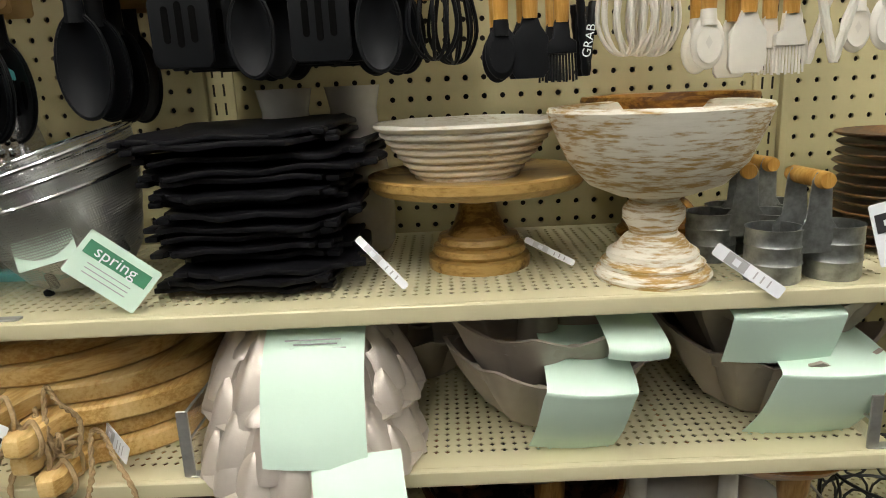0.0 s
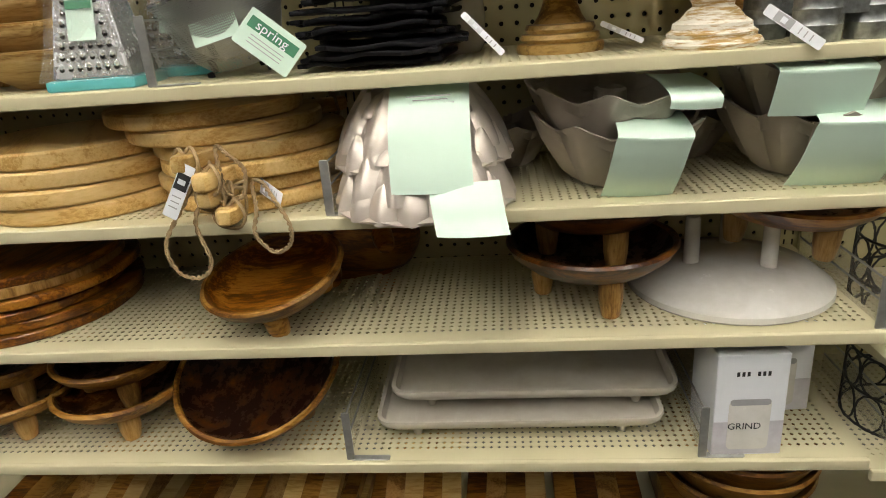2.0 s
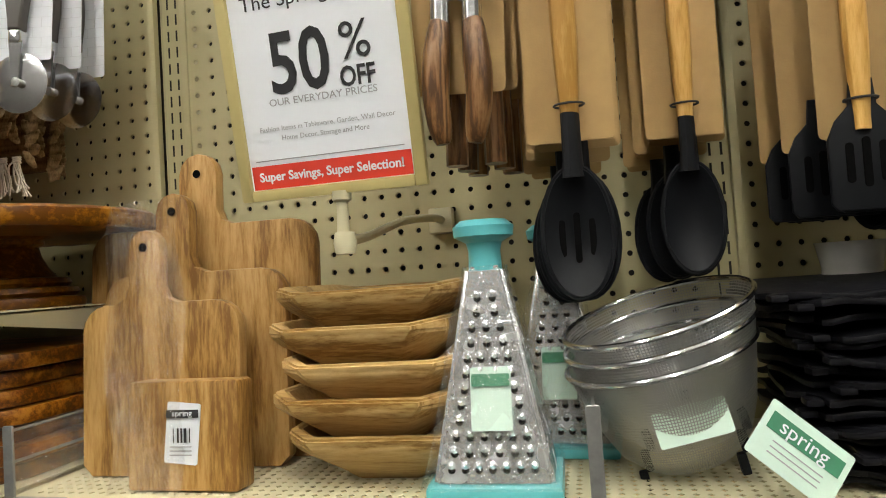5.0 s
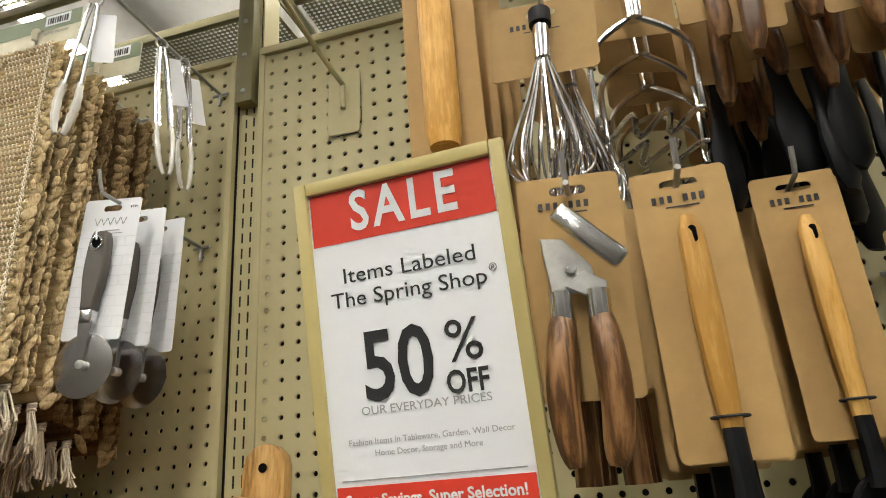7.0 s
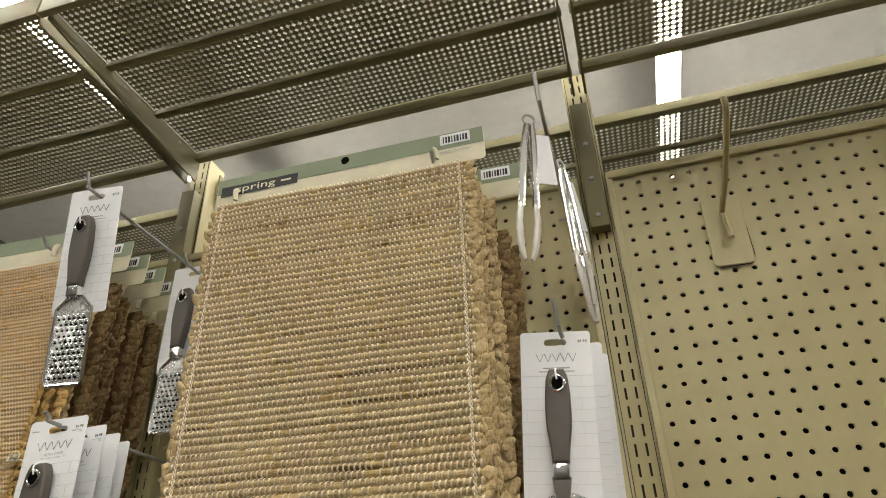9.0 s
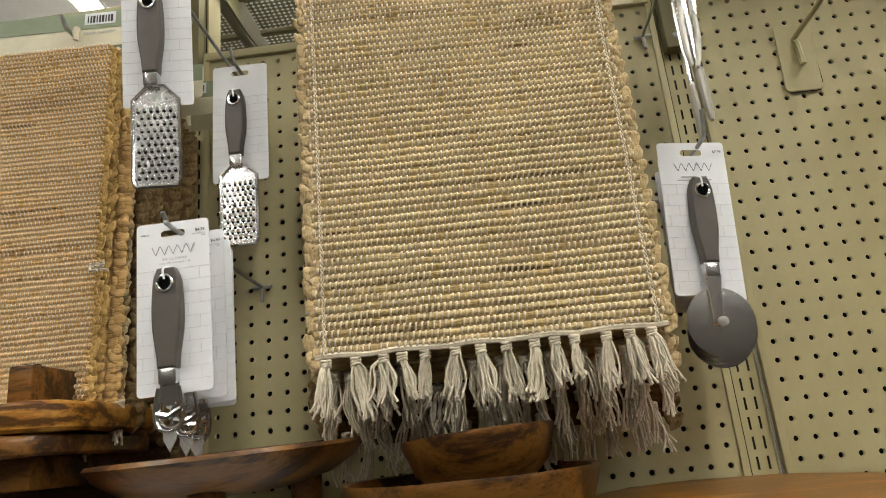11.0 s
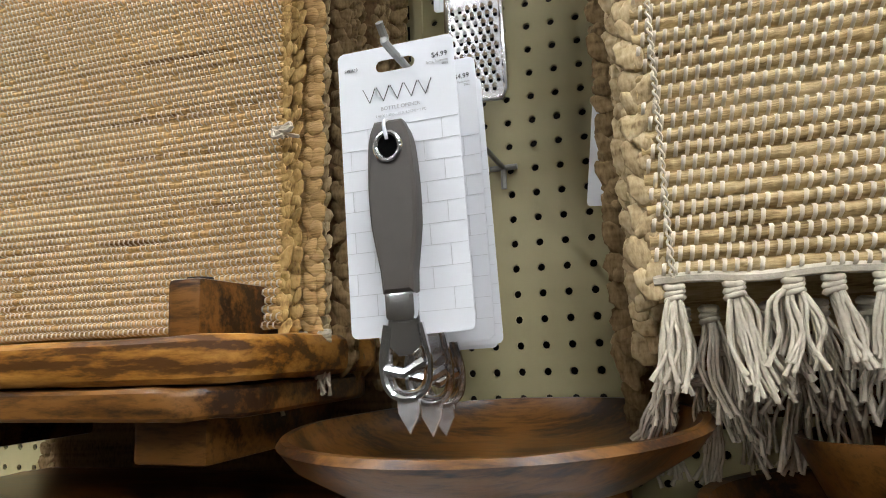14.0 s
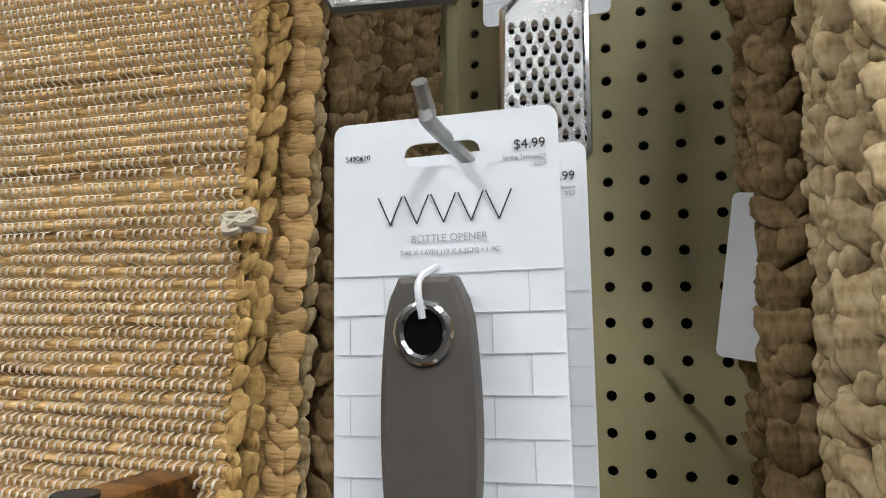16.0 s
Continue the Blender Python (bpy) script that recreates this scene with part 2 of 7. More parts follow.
DISTRESS = timber("whitewashed_wood", (0.84, 0.80, 0.71), (0.79, 0.75, 0.655), (0.46, 0.31, 0.14), 8, (1.2, 1.2, 9), 0.6, 0.0, 0.5, spread=0.05, stops=(0.26, 0.405, 0.59))
ACACIA = timber("acacia_wood", (0.48, 0.31, 0.145), (0.37, 0.22, 0.09), (0.20, 0.105, 0.04), 18, (9, 9, 1.2), stops=(0.29, 0.5, 0.74))
TAN = timber("pale_wood", (0.70, 0.52, 0.275), (0.62, 0.435, 0.205), (0.46, 0.285, 0.115), 12, (1.2, 9, 9), stops=(0.26, 0.46, 0.75))
MANGO = timber("mango_wood", (0.42, 0.235, 0.085), (0.29, 0.145, 0.045), (0.14, 0.062, 0.020), 18, (1.5, 8, 8))
REDW = timber("reddish_wood", (0.40, 0.19, 0.062), (0.26, 0.105, 0.032), (0.10, 0.036, 0.012), 20, (1.5, 8, 8), 0.38, 0.3)
DARKW = timber("dark_stained_wood", (0.20, 0.085, 0.03), (0.115, 0.045, 0.017), (0.04, 0.016, 0.008), 22, (2, 7, 7), 0.35, 0.4)
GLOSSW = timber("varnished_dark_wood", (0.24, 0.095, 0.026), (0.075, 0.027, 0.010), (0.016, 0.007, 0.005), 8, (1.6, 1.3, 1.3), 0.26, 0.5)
BEECH = timber("beech_wood", (0.68, 0.44, 0.19), (0.61, 0.375, 0.145), (0.50, 0.285, 0.10), 10, (9, 9, 1.2), 0.5, 0.05)
ZEBRA = timber("printed_grain", (0.33, 0.19, 0.10), (0.22, 0.115, 0.055), (0.09, 0.045, 0.022), 40, (9, 9, 1.2), 0.35, 0.3)
BURL = timber("burled_live_edge_wood", (0.40, 0.215, 0.075), (0.26, 0.125, 0.040), (0.07, 0.030, 0.010), 30, (1.0, 3, 6), 0.45, 0.1, 0.4)
HONEY = timber("honey_polished_wood", (0.40, 0.205, 0.062), (0.30, 0.135, 0.034), (0.13, 0.05, 0.014), 9, (1.2, 5, 5), 0.34, 0.25)
PLATEW = timber("walnut_plate", (0.17, 0.095, 0.05), (0.10, 0.052, 0.027), (0.05, 0.025, 0.013), 18, (1.5, 8, 8))
CARVED = timber("carved_pale_wood", (0.60, 0.43, 0.22), (0.48, 0.32, 0.145), (0.26, 0.145, 0.055), 14, (1.5, 8, 8), 0.5, 0.05, stops=(0.28, 0.48, 0.74))
BOWLW = timber("oiled_brown_wood", (0.17, 0.084, 0.032), (0.092, 0.043, 0.016), (0.026, 0.012, 0.006), 18, (1.5, 8, 8), 0.36, 0.2)
WASHED = timber("limewashed_wood", (0.80, 0.77, 0.70), (0.73, 0.69, 0.60), (0.50, 0.40, 0.26), 6, (3, 3, 18), 0.6, 0.0, 0.4, spread=0.05, stops=(0.26, 0.46, 0.7))
GOLDW = timber("antiqued_gold_wood", (0.50, 0.34, 0.15), (0.37, 0.235, 0.092), (0.18, 0.10, 0.036), 15, (1.5, 7, 7), 0.4, 0.25)
JUTE1 = jute("jute_weave", (0.70, 0.555, 0.31), (0.54, 0.40, 0.19), (0.18, 0.105, 0.042), flecks=0.23)
JUTE2 = jute("golden_jute_weave", (0.82, 0.585, 0.29), (0.66, 0.43, 0.175), (0.20, 0.105, 0.035), flecks=0.23)
JUTEG = jute("golden_jute_edge", (0.66, 0.46, 0.19), (0.52, 0.34, 0.12), (0.17, 0.095, 0.035), (420, 420, 170), 0.1)
JUTEE = jute("jute_edge", (0.66, 0.54, 0.33), (0.48, 0.36, 0.19), (0.15, 0.095, 0.042), (420, 420, 170), 0.1)
# Darker copies of the jute: shade between hanging runners put into the colour.
JUTE_EDGE_SHADE = jute("shaded_jute_edge", (0.36, 0.255, 0.13), (0.235, 0.158, 0.072), (0.07, 0.042, 0.018), (420, 420, 170), 0.1)
JUTE_SHADE = jute("shaded_jute_weave", (0.24, 0.15, 0.07), (0.16, 0.095, 0.042), (0.06, 0.034, 0.015), (420, 420, 170), 0.1)
WARP = surface("warp_cotton", (0.80, 0.72, 0.58), (0.68, 0.59, 0.44), 120, 0.9, 0, 0.3)
WRAP = film_wrap("clear_wrap", 0.80, 0.10)
CLOTH = wire_cloth("steel_wire_cloth")
CLEAR = film_wrap("clear_plastic", 0.8, 0.08)
TUBE = glow("tube_light", (1.0, 0.985, 0.94), TUBE_POWER)


# ---- shape helpers ----
def part(name, bm, mat, parent, label="", loc=(0, 0, 0), rot=(0, 0, 0), sharp=35, kind=""):
    me = bpy.data.meshes.new(name)
    bm.to_mesh(me)
    bm.free()
    me.materials.append(mat)
    me.polygons.foreach_set("use_smooth", [True] * len(me.polygons))
    me.set_sharp_from_angle(angle=radians(sharp))
    ob = new(name, me)
    ob.parent = parent
    ob.matrix_basis = pose(*loc, *rot)
    if label:
        ob["label"] = label
    if kind:
        ob["kind"] = kind
    return ob


def raw(name, verts, faces, mat, parent=None, smooth=False, kind=""):
    me = bpy.data.meshes.new(name)
    me.from_pydata(verts, [], faces)
    me.materials.append(mat)
    if smooth:
        me.polygons.foreach_set("use_smooth", [True] * len(me.polygons))
    ob = new(name, me)
    ob.parent = parent
    if kind:
        ob["kind"] = kind
    return ob


def thing(name, label, category, loc=(0, 0, 0), rot=(0, 0, 0), group="", kind=""):
    ob = new(name)
    ob.empty_display_size = 0.02
    ob.matrix_basis = pose(*loc, *rot)
    return tagged(ob, label, category, group, kind)


def lathe(profile, seg=48, flute=None):
    """Turned body from (radius, height) pairs; flute(angle, i, r, z) may shape the section."""
    bm = bmesh.new()
    uv = bm.loops.layers.uv.new("UVMap")
    rings = []
    for i, (r, z) in enumerate(profile):
        if r < 1e-5:
            rings.append([bm.verts.new((0, 0, z))])
        else:
            row = []
            for k in range(seg):
                a = 2 * math.pi * k / seg
                rr, zz = flute(a, i, r, z) if flute else (r, z)
                row.append(bm.verts.new((rr * math.cos(a), rr * math.sin(a), zz)))
            rings.append(row)
    n = len(profile)
    for i in range(n - 1):
        A, B = rings[i], rings[i + 1]
        for k in range(seg):
            k2 = (k + 1) % seg
            if len(A) == 1 and len(B) == 1:
                continue
            if len(A) == 1:
                vs, us = (A[0], B[k], B[k2]), ((k, i), (k, i + 1), (k + 1, i + 1))
            elif len(B) == 1:
                vs, us = (A[k], B[0], A[k2]), ((k, i), (k, i + 1), (k + 1, i))
            else:
                vs, us = (A[k], B[k], B[k2], A[k2]), ((k, i), (k, i + 1), (k + 1, i + 1), (k + 1, i))
            f = bm.faces.new(vs)
            for lp, (u, v) in zip(f.loops, us):
                lp[uv].uv = (u / seg, v / (n - 1))
    bmesh.ops.recalc_face_normals(bm, faces=bm.faces)
    return bm


def rbox(sx, sy, sz, b=0.003, seg=2, at=(0, 0, 0)):
    bm = bmesh.new()
    bmesh.ops.create_cube(bm, size=1, matrix=Matrix.Translation(at) @ Matrix.Diagonal((sx, sy, sz, 1)))
    if b:
        bmesh.ops.bevel(bm, geom=bm.edges[:], offset=min(b, min(sx, sy, sz) * 0.45), segments=seg, affect="EDGES", profile=0.6)
    return bm


def smooth_path(pts, n=8, closed=False):
    P = [Vector(p) for p in pts]
    m = len(P)
    out = []
    for i in range(m if closed else m - 1):
        g = lambda j: P[j % m] if closed else P[max(0, min(m - 1, j))]
        p0, p1, p2, p3 = g(i - 1), g(i), g(i + 1), g(i + 2)
        for k in range(n):
            t = k / n
            out.append(0.5 * (2 * p1 + (p2 - p0) * t + (2 * p0 - 5 * p1 + 4 * p2 - p3) * t * t + (3 * p1 - p0 - 3 * p2 + p3) * t ** 3))
    if not closed:
        out.append(P[-1])
    return out


def tube(pts, r, seg=8, closed=False, bm=None, flat=1.0):
    """A round bar along a path; r is a radius or a list of them; flat squeezes the section."""
    bm = bm or bmesh.new()
    P = [Vector(p) for p in pts]
    m = len(P)
    rows = []
    up = None
    for i, p in enumerate(P):
        a = P[(i - 1) % m] if closed or i > 0 else p
        c = P[(i + 1) % m] if closed or i < m - 1 else p
        d = (c - a).normalized() if (c - a).length > 1e-9 else Vector((0, 0, 1))
        if up is None:
            up = d.orthogonal().normalized()
        up = (up - d * up.dot(d)).normalized()
        s = d.cross(up)
        rr = r[i] if isinstance(r, (list, tuple)) else r
        rows.append([bm.verts.new(p + (up * math.cos(2 * math.pi * k / seg) + s * (flat * math.sin(2 * math.pi * k / seg))) * rr) for k in range(seg)])
    for i in range(m if closed else m - 1):
        A, B = rows[i], rows[(i + 1) % m]
        for k in range(seg):
            bm.faces.new((A[k], A[(k + 1) % seg], B[(k + 1) % seg], B[k]))
    if not closed:
        bm.faces.new(rows[0][::-1])
        bm.faces.new(rows[-1])
    return bm


def slab(outline, h, bevel=0.003, seg=2, z=0.0):
    """A board from a flat outline, h thick, with eased edges."""
    bm = bmesh.new()
    vs = [bm.verts.new((x, y, z)) for x, y in outline]
    f = bm.faces.new(vs)
    r = bmesh.ops.extrude_face_region(bm, geom=[f])
    bmesh.ops.translate(bm, verts=[v for v in r["geom"] if isinstance(v, bmesh.types.BMVert)], vec=(0, 0, h))
    bmesh.ops.recalc_face_normals(bm, faces=bm.faces)
    if bevel:
        caps = [e for e in bm.edges if abs(e.verts[0].co.z - e.verts[1].co.z) < h * 0.5]
        bmesh.ops.bevel(bm, geom=caps, offset=bevel, segments=seg, affect="EDGES", profile=0.6)
    return bm


def rrect(w, h, r, n=5, cx=0, cy=0):
    pts = []
    for qx, qy, a0 in ((1, 1, 0), (-1, 1, 90), (-1, -1, 180), (1, -1, 270)):
        for k in range(n + 1):
            a = radians(a0 + 90 * k / n)
            pts.append((cx + qx * (w / 2 - r) + r * math.cos(a), cy + qy * (h / 2 - r) + r * math.sin(a)))
    return pts


def disc_outline(r, n=56, wob=0.0, seed=0, ph=5):
    R = random.Random(seed)
    p = [R.uniform(0, 6.28) for _ in range(3)]
    return [((r + wob * (math.sin(3 * a + p[0]) + 0.7 * math.sin(ph * a + p[1]) + 0.5 * math.sin(9 * a + p[2]))) * math.cos(a),
             (r + wob * (math.sin(3 * a + p[0]) + 0.7 * math.sin(ph * a + p[1]) + 0.5 * math.sin(9 * a + p[2]))) * math.sin(a)) for a in [2 * math.pi * k / n for k in range(n)]]


def turn(bm, m):
    bmesh.ops.transform(bm, matrix=m, verts=bm.verts[:])
    return bm


def roughen(bm, amp, scale, seed=0):
    for v in bm.verts:
        v.co += v.normal * amp * noise.noise(v.co * scale + Vector((seed * 3.7, seed * 1.3, seed)))
    return bm


UPRIGHT = pose(0, 0, 0, 90, 0, 0)   # lays an outline drawn in x, y upright, facing -y


def lettering(body, size, mat, parent, loc, align="CENTER", rot=(90, 0, 0), name="lettering", bold=0.0, stretch=1.0, space=1.0, wide=0.0):
    cu = bpy.data.curves.new(name, "FONT")
    cu.body, cu.size, cu.align_x, cu.align_y, cu.offset, cu.extrude = body, size, align, "CENTER", bold, 0.0001
    cu.resolution_u, cu.space_character = 3, space
    tmp = bpy.data.objects.new(name, cu)
    scene.collection.objects.link(tmp)
    bpy.context.view_layer.update()
    me = bpy.data.meshes.new_from_object(tmp.evaluated_get(bpy.context.evaluated_depsgraph_get()))
    bpy.data.objects.remove(tmp)
    me.materials.clear()
    me.materials.append(mat)
    if wide:
        xs = [v.co.x for v in me.vertices]
        stretch = wide / (max(xs) - min(xs))
    ob = new(name, me)
    ob.parent = parent
    ob.matrix_basis = pose(*loc, *rot) @ Matrix.Diagonal((stretch, 1, 1, 1))
    return ob


def bars(parent, mat, rows, y, name="print_bars"):
    """Flat printed bars (x, z, width, height), one part."""
    bm = bmesh.new()
    for x, z, w, h in rows:
        bmesh.ops.create_cube(bm, size=1, matrix=Matrix.Translation((x, y, z)) @ Matrix.Diagonal((w, 0.0003, h, 1)))
    return part(name, bm, mat, parent)


def perforated(name, nx, ny, px, py, rad, depth, n, mat, parent, m, kind=""):
    """A sheet of nx by ny cells, each with a real hole of n corners and walls of the sheet's depth, laid by m."""
    V, F = [], []
    W, H = nx * px, ny * py
    for j in range(ny + 1):
        for i in range(nx + 1):
            V.append((i * px - W / 2, j * py - H / 2, 0))
    cs = [(math.cos(2 * math.pi * k / n) * rad, math.sin(2 * math.pi * k / n) * rad) for k in range(n)]
    st = nx + 1
    for j in range(ny):
        for i in range(nx):
            b = len(V)
            cx, cy = (i + 0.5) * px - W / 2, (j + 0.5) * py - H / 2
            V.extend((cx + x, cy + y, 0) for x, y in cs)
            V.extend((cx + x, cy + y, -depth) for x, y in cs)
            a = j * st + i
            c = (a + st + 1, a + st, a, a + 1)      # corners at 45, 135, 225, 315 degrees
            s = n // 4
            for q in range(4):
                F.append((c[q - 1], c[q], b + q * s))
                for k in range(s):
                    F.append((c[q], b + (q * s + k + 1) % n, b + q * s + k))
            for k in range(n):
                F.append((b + k, b + (k + 1) % n, b + n + (k + 1) % n, b + n + k))
    ob = raw(name, V, F, mat, parent, kind=kind)
    ob.matrix_basis = m
    return ob


# ---- the hall ----
def plain(name, sx, sy, sz, at, mat, kind="structure", label="", category=""):
    ob = part(name, rbox(sx, sy, sz, 0, at=(0, 0, 0)), mat, None, loc=at)
    return tagged(ob, label or name.replace("_", " "), category or name.split("_")[0], kind=kind)


plain("floor", 12, 12, 0.1, (-0.5, 0, -0.05), FLOORP, label="unseen mottled vinyl shop floor, darkened to cut bounced light", category="floor")
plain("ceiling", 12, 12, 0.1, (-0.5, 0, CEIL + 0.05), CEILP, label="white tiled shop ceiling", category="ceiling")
plain("wall_north", 12, 0.15, CEIL, (-0.5, 6.0, CEIL / 2), TILEP, label="plain unseen closing wall, darkened to cut bounced light", category="wall")
plain("wall_south", 12, 0.15, CEIL, (-0.5, -6.0, CEIL / 2), TILEP, label="plain unseen closing wall, darkened to cut bounced light", category="wall")
# Unseen block, added to cut low light and bounce from the aisle.
plain("wall_aisle", 11.6, 0.5, 2.1, (-0.5, -2.4, 1.05), BLOCKP, label="unseen dark block added across the aisle to stop low light", category="wall")
plain("wall_east", 0.15, 11.8, CEIL, (5.4, 0, CEIL / 2), TILEP, label="plain unseen closing wall, darkened to cut bounced light", category="wall")
plain("wall_west", 0.15, 11.8, CEIL, (-6.4, 0, CEIL / 2), TILEP, label="plain unseen closing wall, darkened to cut bounced light", category="wall")


def ceiling_light(x, y):
    t = thing("ceiling_light", "bright white fluorescent batten hung below the ceiling", "ceiling light", (x, y, LIGHTS), group="rows of ceiling lights")
    part("housing", rbox(0.128, 2.36, 0.03, 0.006, at=(0, 0, 0.0)), CEILP, t)
    part("diffuser", rbox(0.13, 2.32, 0.026, 0.006, at=(0, 0, -0.030)), TUBE, t, "glowing white light diffuser")
    for s in (-1, 1):
        part("hanger", tube([(0, s * 0.9, 0.012), (0, s * 0.9, CEIL - LIGHTS)], 0.003, 6), STEEL, t, "thin steel hanging rod")
    return t


first = ceiling_light(-3.3, -4.6)
for gx in range(3):
    for gy in range(5):
        if (gx, gy) != (0, 0):
            copy_thing(first, pose(-3.3 + gx * 3.07, -4.6 + gy * 2.4, LIGHTS))

# ---- gondola ----
BAY = 0.762
PITCH = BAY / 30
TOP = 2.17
gondola = thing("shelving_gondola", "beige enamelled steel shop shelving with pegboard back", "shelving", kind="structure")
rows = int((TOP - 0.42) / PITCH)


def bay_middle(k):
    return (k + 0.5) * BAY - (0.013 if k < -1 else 0)


def post_place(k):
    return k * BAY - (0.006 if k == -1 else 0.016 if k < -1 else 0)


for k in range(-4, 3):
    xm = bay_middle(k)
    perforated("pegboard_panel", 28, rows, PITCH, PITCH, 0.0039, 0.004, 8, PEG, gondola, pose(xm, 0, TOP - 0.012 - rows * PITCH / 2, 90, 0, 0))
    for s in (-1, 1):
        part("panel_edge", rbox(0.010, 0.012, rows * PITCH + 0.02, 0.0015, at=(xm + s * (14 * PITCH + 0.005), 0.002, TOP - 0.006 - rows * PITCH / 2)), PEG, gondola)
    part("top_rail", rbox(BAY - 0.04, 0.03, 0.014, 0.002, at=(xm, 0.008, TOP - 0.004)), PEG, gondola)
    # Added near-black sheet: gives the peg holes their shade by colour.
    part("panel_backing", rbox(28 * PITCH, 0.004, rows * PITCH, 0, at=(xm, 0.03, TOP - 0.012 - rows * PITCH / 2)), HOLLOW_SHADE, gondola)


def upright_post(x):
    """Slotted steel standard: a strip with two columns of slots, their shade a near-black core behind."""
    V, F = [], []
    z0, z1, p = 0.30, 2.42, 0.0254
    xs = [-0.017, -0.0085, -0.0055, 0.0055, 0.0085, 0.017]
    n = int((z1 - z0) / p)
    for i in range(n):
        a, b, c = z0 + i * p, z0 + i * p + 0.007, z0 + i * p + 0.0235
        for zz in (a, b, c, a + p):
            V.extend((xx, 0.010, zz) for xx in xs)
        o = i * 24
        for r in range(3):
            for q in range(5):
                if r == 1 and q in (1, 3):
                    continue
                F.append((o + r * 6 + q, o + r * 6 + q + 1, o + r * 6 + 6 + q + 1, o + r * 6 + 6 + q))
    post = raw("upright", V, F, PEG, gondola)
    post.matrix_basis = pose(x, 0, 0)
    part("upright_core", rbox(0.036, 0.05, 2.1, 0.001, at=(x, 0.040, 1.36)), HOLLOW_SHADE, gondola)
    for s in (-1, 1):
        part("upright_side", rbox(0.003, 0.05, 2.1, 0.0008, at=(x + s * 0.0195, 0.036, 1.36)), PEG, gondola)


for k in range(-4, 4):
    upright_post(post_place(k))

LIP = -0.335


def shelf(x0, x1, z, holes=True, front=LIP, name="shelf"):
    """A pressed steel shelf: perforated deck, folded front lip, solid front margin, side folds and brackets."""
    t = thing(name, "beige enamelled steel shelf with perforated deck", "shelf", ((x0 + x1) / 2, 0, z), group="gondola shelves")
    w = x1 - x0 - 0.004
    if holes:
        p = 0.0122
        nx, ny = int((w - 0.02) / p), int((-front - 0.045) / p)
        perforated("deck", nx, ny, p, p, 0.0036, 0.0012, 4, PAINT, t, pose(0, front + 0.03 + ny * p / 2, 0))
        dx = nx * p / 2
        for s in (-1, 1):
            part("deck_margin", rbox(w / 2 - dx, -front - 0.012, 0.0014, 0, at=(s * (w / 2 + dx) / 2, front / 2, -0.0007)), PAINT, t)
        part("back_margin", rbox(2 * dx, -front - 0.03 - ny * p - 0.008, 0.0014, 0, at=(0, (front + 0.03 + ny * p - 0.008) / 2, -0.0007)), PAINT, t)
        part("front_margin", rbox(2 * dx, 0.024, 0.0014, 0, at=(0, front + 0.018, -0.0007)), PAINT, t)
    else:
        part("deck", rbox(w, -front - 0.012, 0.002, 0, at=(0, front / 2, -0.001)), PAINT, t)
    part("front_lip", rbox(w, 0.009, 0.018, 0.0035, 3, at=(0, front + 0.003, -0.009)), PAINT, t)
    for s in (-1, 1):
        br = slab([(0, 0), (front * 0.9, 0), (front * 0.9, -0.012), (-0.03, -0.045), (0, -0.045)], 0.0025, 0.0004, 1)
        part("bracket", turn(br, pose(s * (w / 2 - 0.006), -0.012, -0.003, 90, 0, 90)), PAINT, t)
    return t


S1, S2, S3, S4, S5 = 1.146, 0.967, 0.778, 0.575, 0.34
B1, B2, B3, B4 = 1.336, 1.150, 0.972, 0.772
for z in (S1, S2, S3, S4):
    shelf(-BAY, BAY, z)
for x0, x1 in ((-BAY, BAY), (-3 * BAY, -BAY), (BAY, 2.4 * BAY)):
    shelf(x0, x1, S5, False)
shelf(-3 * BAY, -BAY, B1)
for z in (B2, B3, B4):
    shelf(-3 * BAY, -BAY, z, False)
for z in (S1 - 0.01, S3 - 0.05, S4 - 0.02):
    shelf(BAY, 2.4 * BAY, z, True)

# shelves above head height, on both sides of the gondola
UP = 2.385


def top_shelf(k, side):
    y0 = -0.03 if side < 0 else 0.11
    t = thing("top_shelf", "beige perforated steel shelf on brackets overhead", "shelf", ((k + 0.5) * BAY, y0, UP), group="overhead shelves")
    p, w, d = 0.0105, BAY - 0.012, 0.372
    nx, third = int((w - 0.01) / p), 11
    for i in range(3):
        # Decks, ribs and rails take the enamel with the underside's shade coloured in.
        perforated("deck", nx, third, p, p, 0.0040, 0.0012, 4, OVERHEAD_SHADED, t, pose(0, side * (0.012 + (i + 0.5) * d / 3), 0))
        part("rib", rbox(w, d / 3 - third * p + 0.004, 0.012, 0.002, at=(0, side * (0.012 + (i + 1) * d / 3), -0.004)), OVERHEAD_SHADED, t)
    part("back_flange", rbox(w, 0.014, 0.02, 0.002, at=(0, side * 0.008, -0.008)), OVERHEAD_SHADED, t)
    part("front_rail", rbox(w + 0.01, 0.012, 0.046, 0.004, at=(0, side * (d + 0.018), 0.002)), OVERHEAD_SHADED, t)
    for s in (-1, 1):
        x0 = 0.0 if side < 0 else -0.075
        br = slab([(x0, 0.0), (d + 0.01, 0.0), (d + 0.01, -0.022), (0.05, -0.058), (x0, -0.062)], 0.004, 0.0006, 1)
        part("bracket", turn(br, pose(s * (w / 2 - 0.004) + 0.002, 0, 0.0, 90, 0, 90 * side)), OVERHEAD_SHADED, t)


for k in range(-4, 2):
    top_shelf(k, -1)
    top_shelf(k, 1)
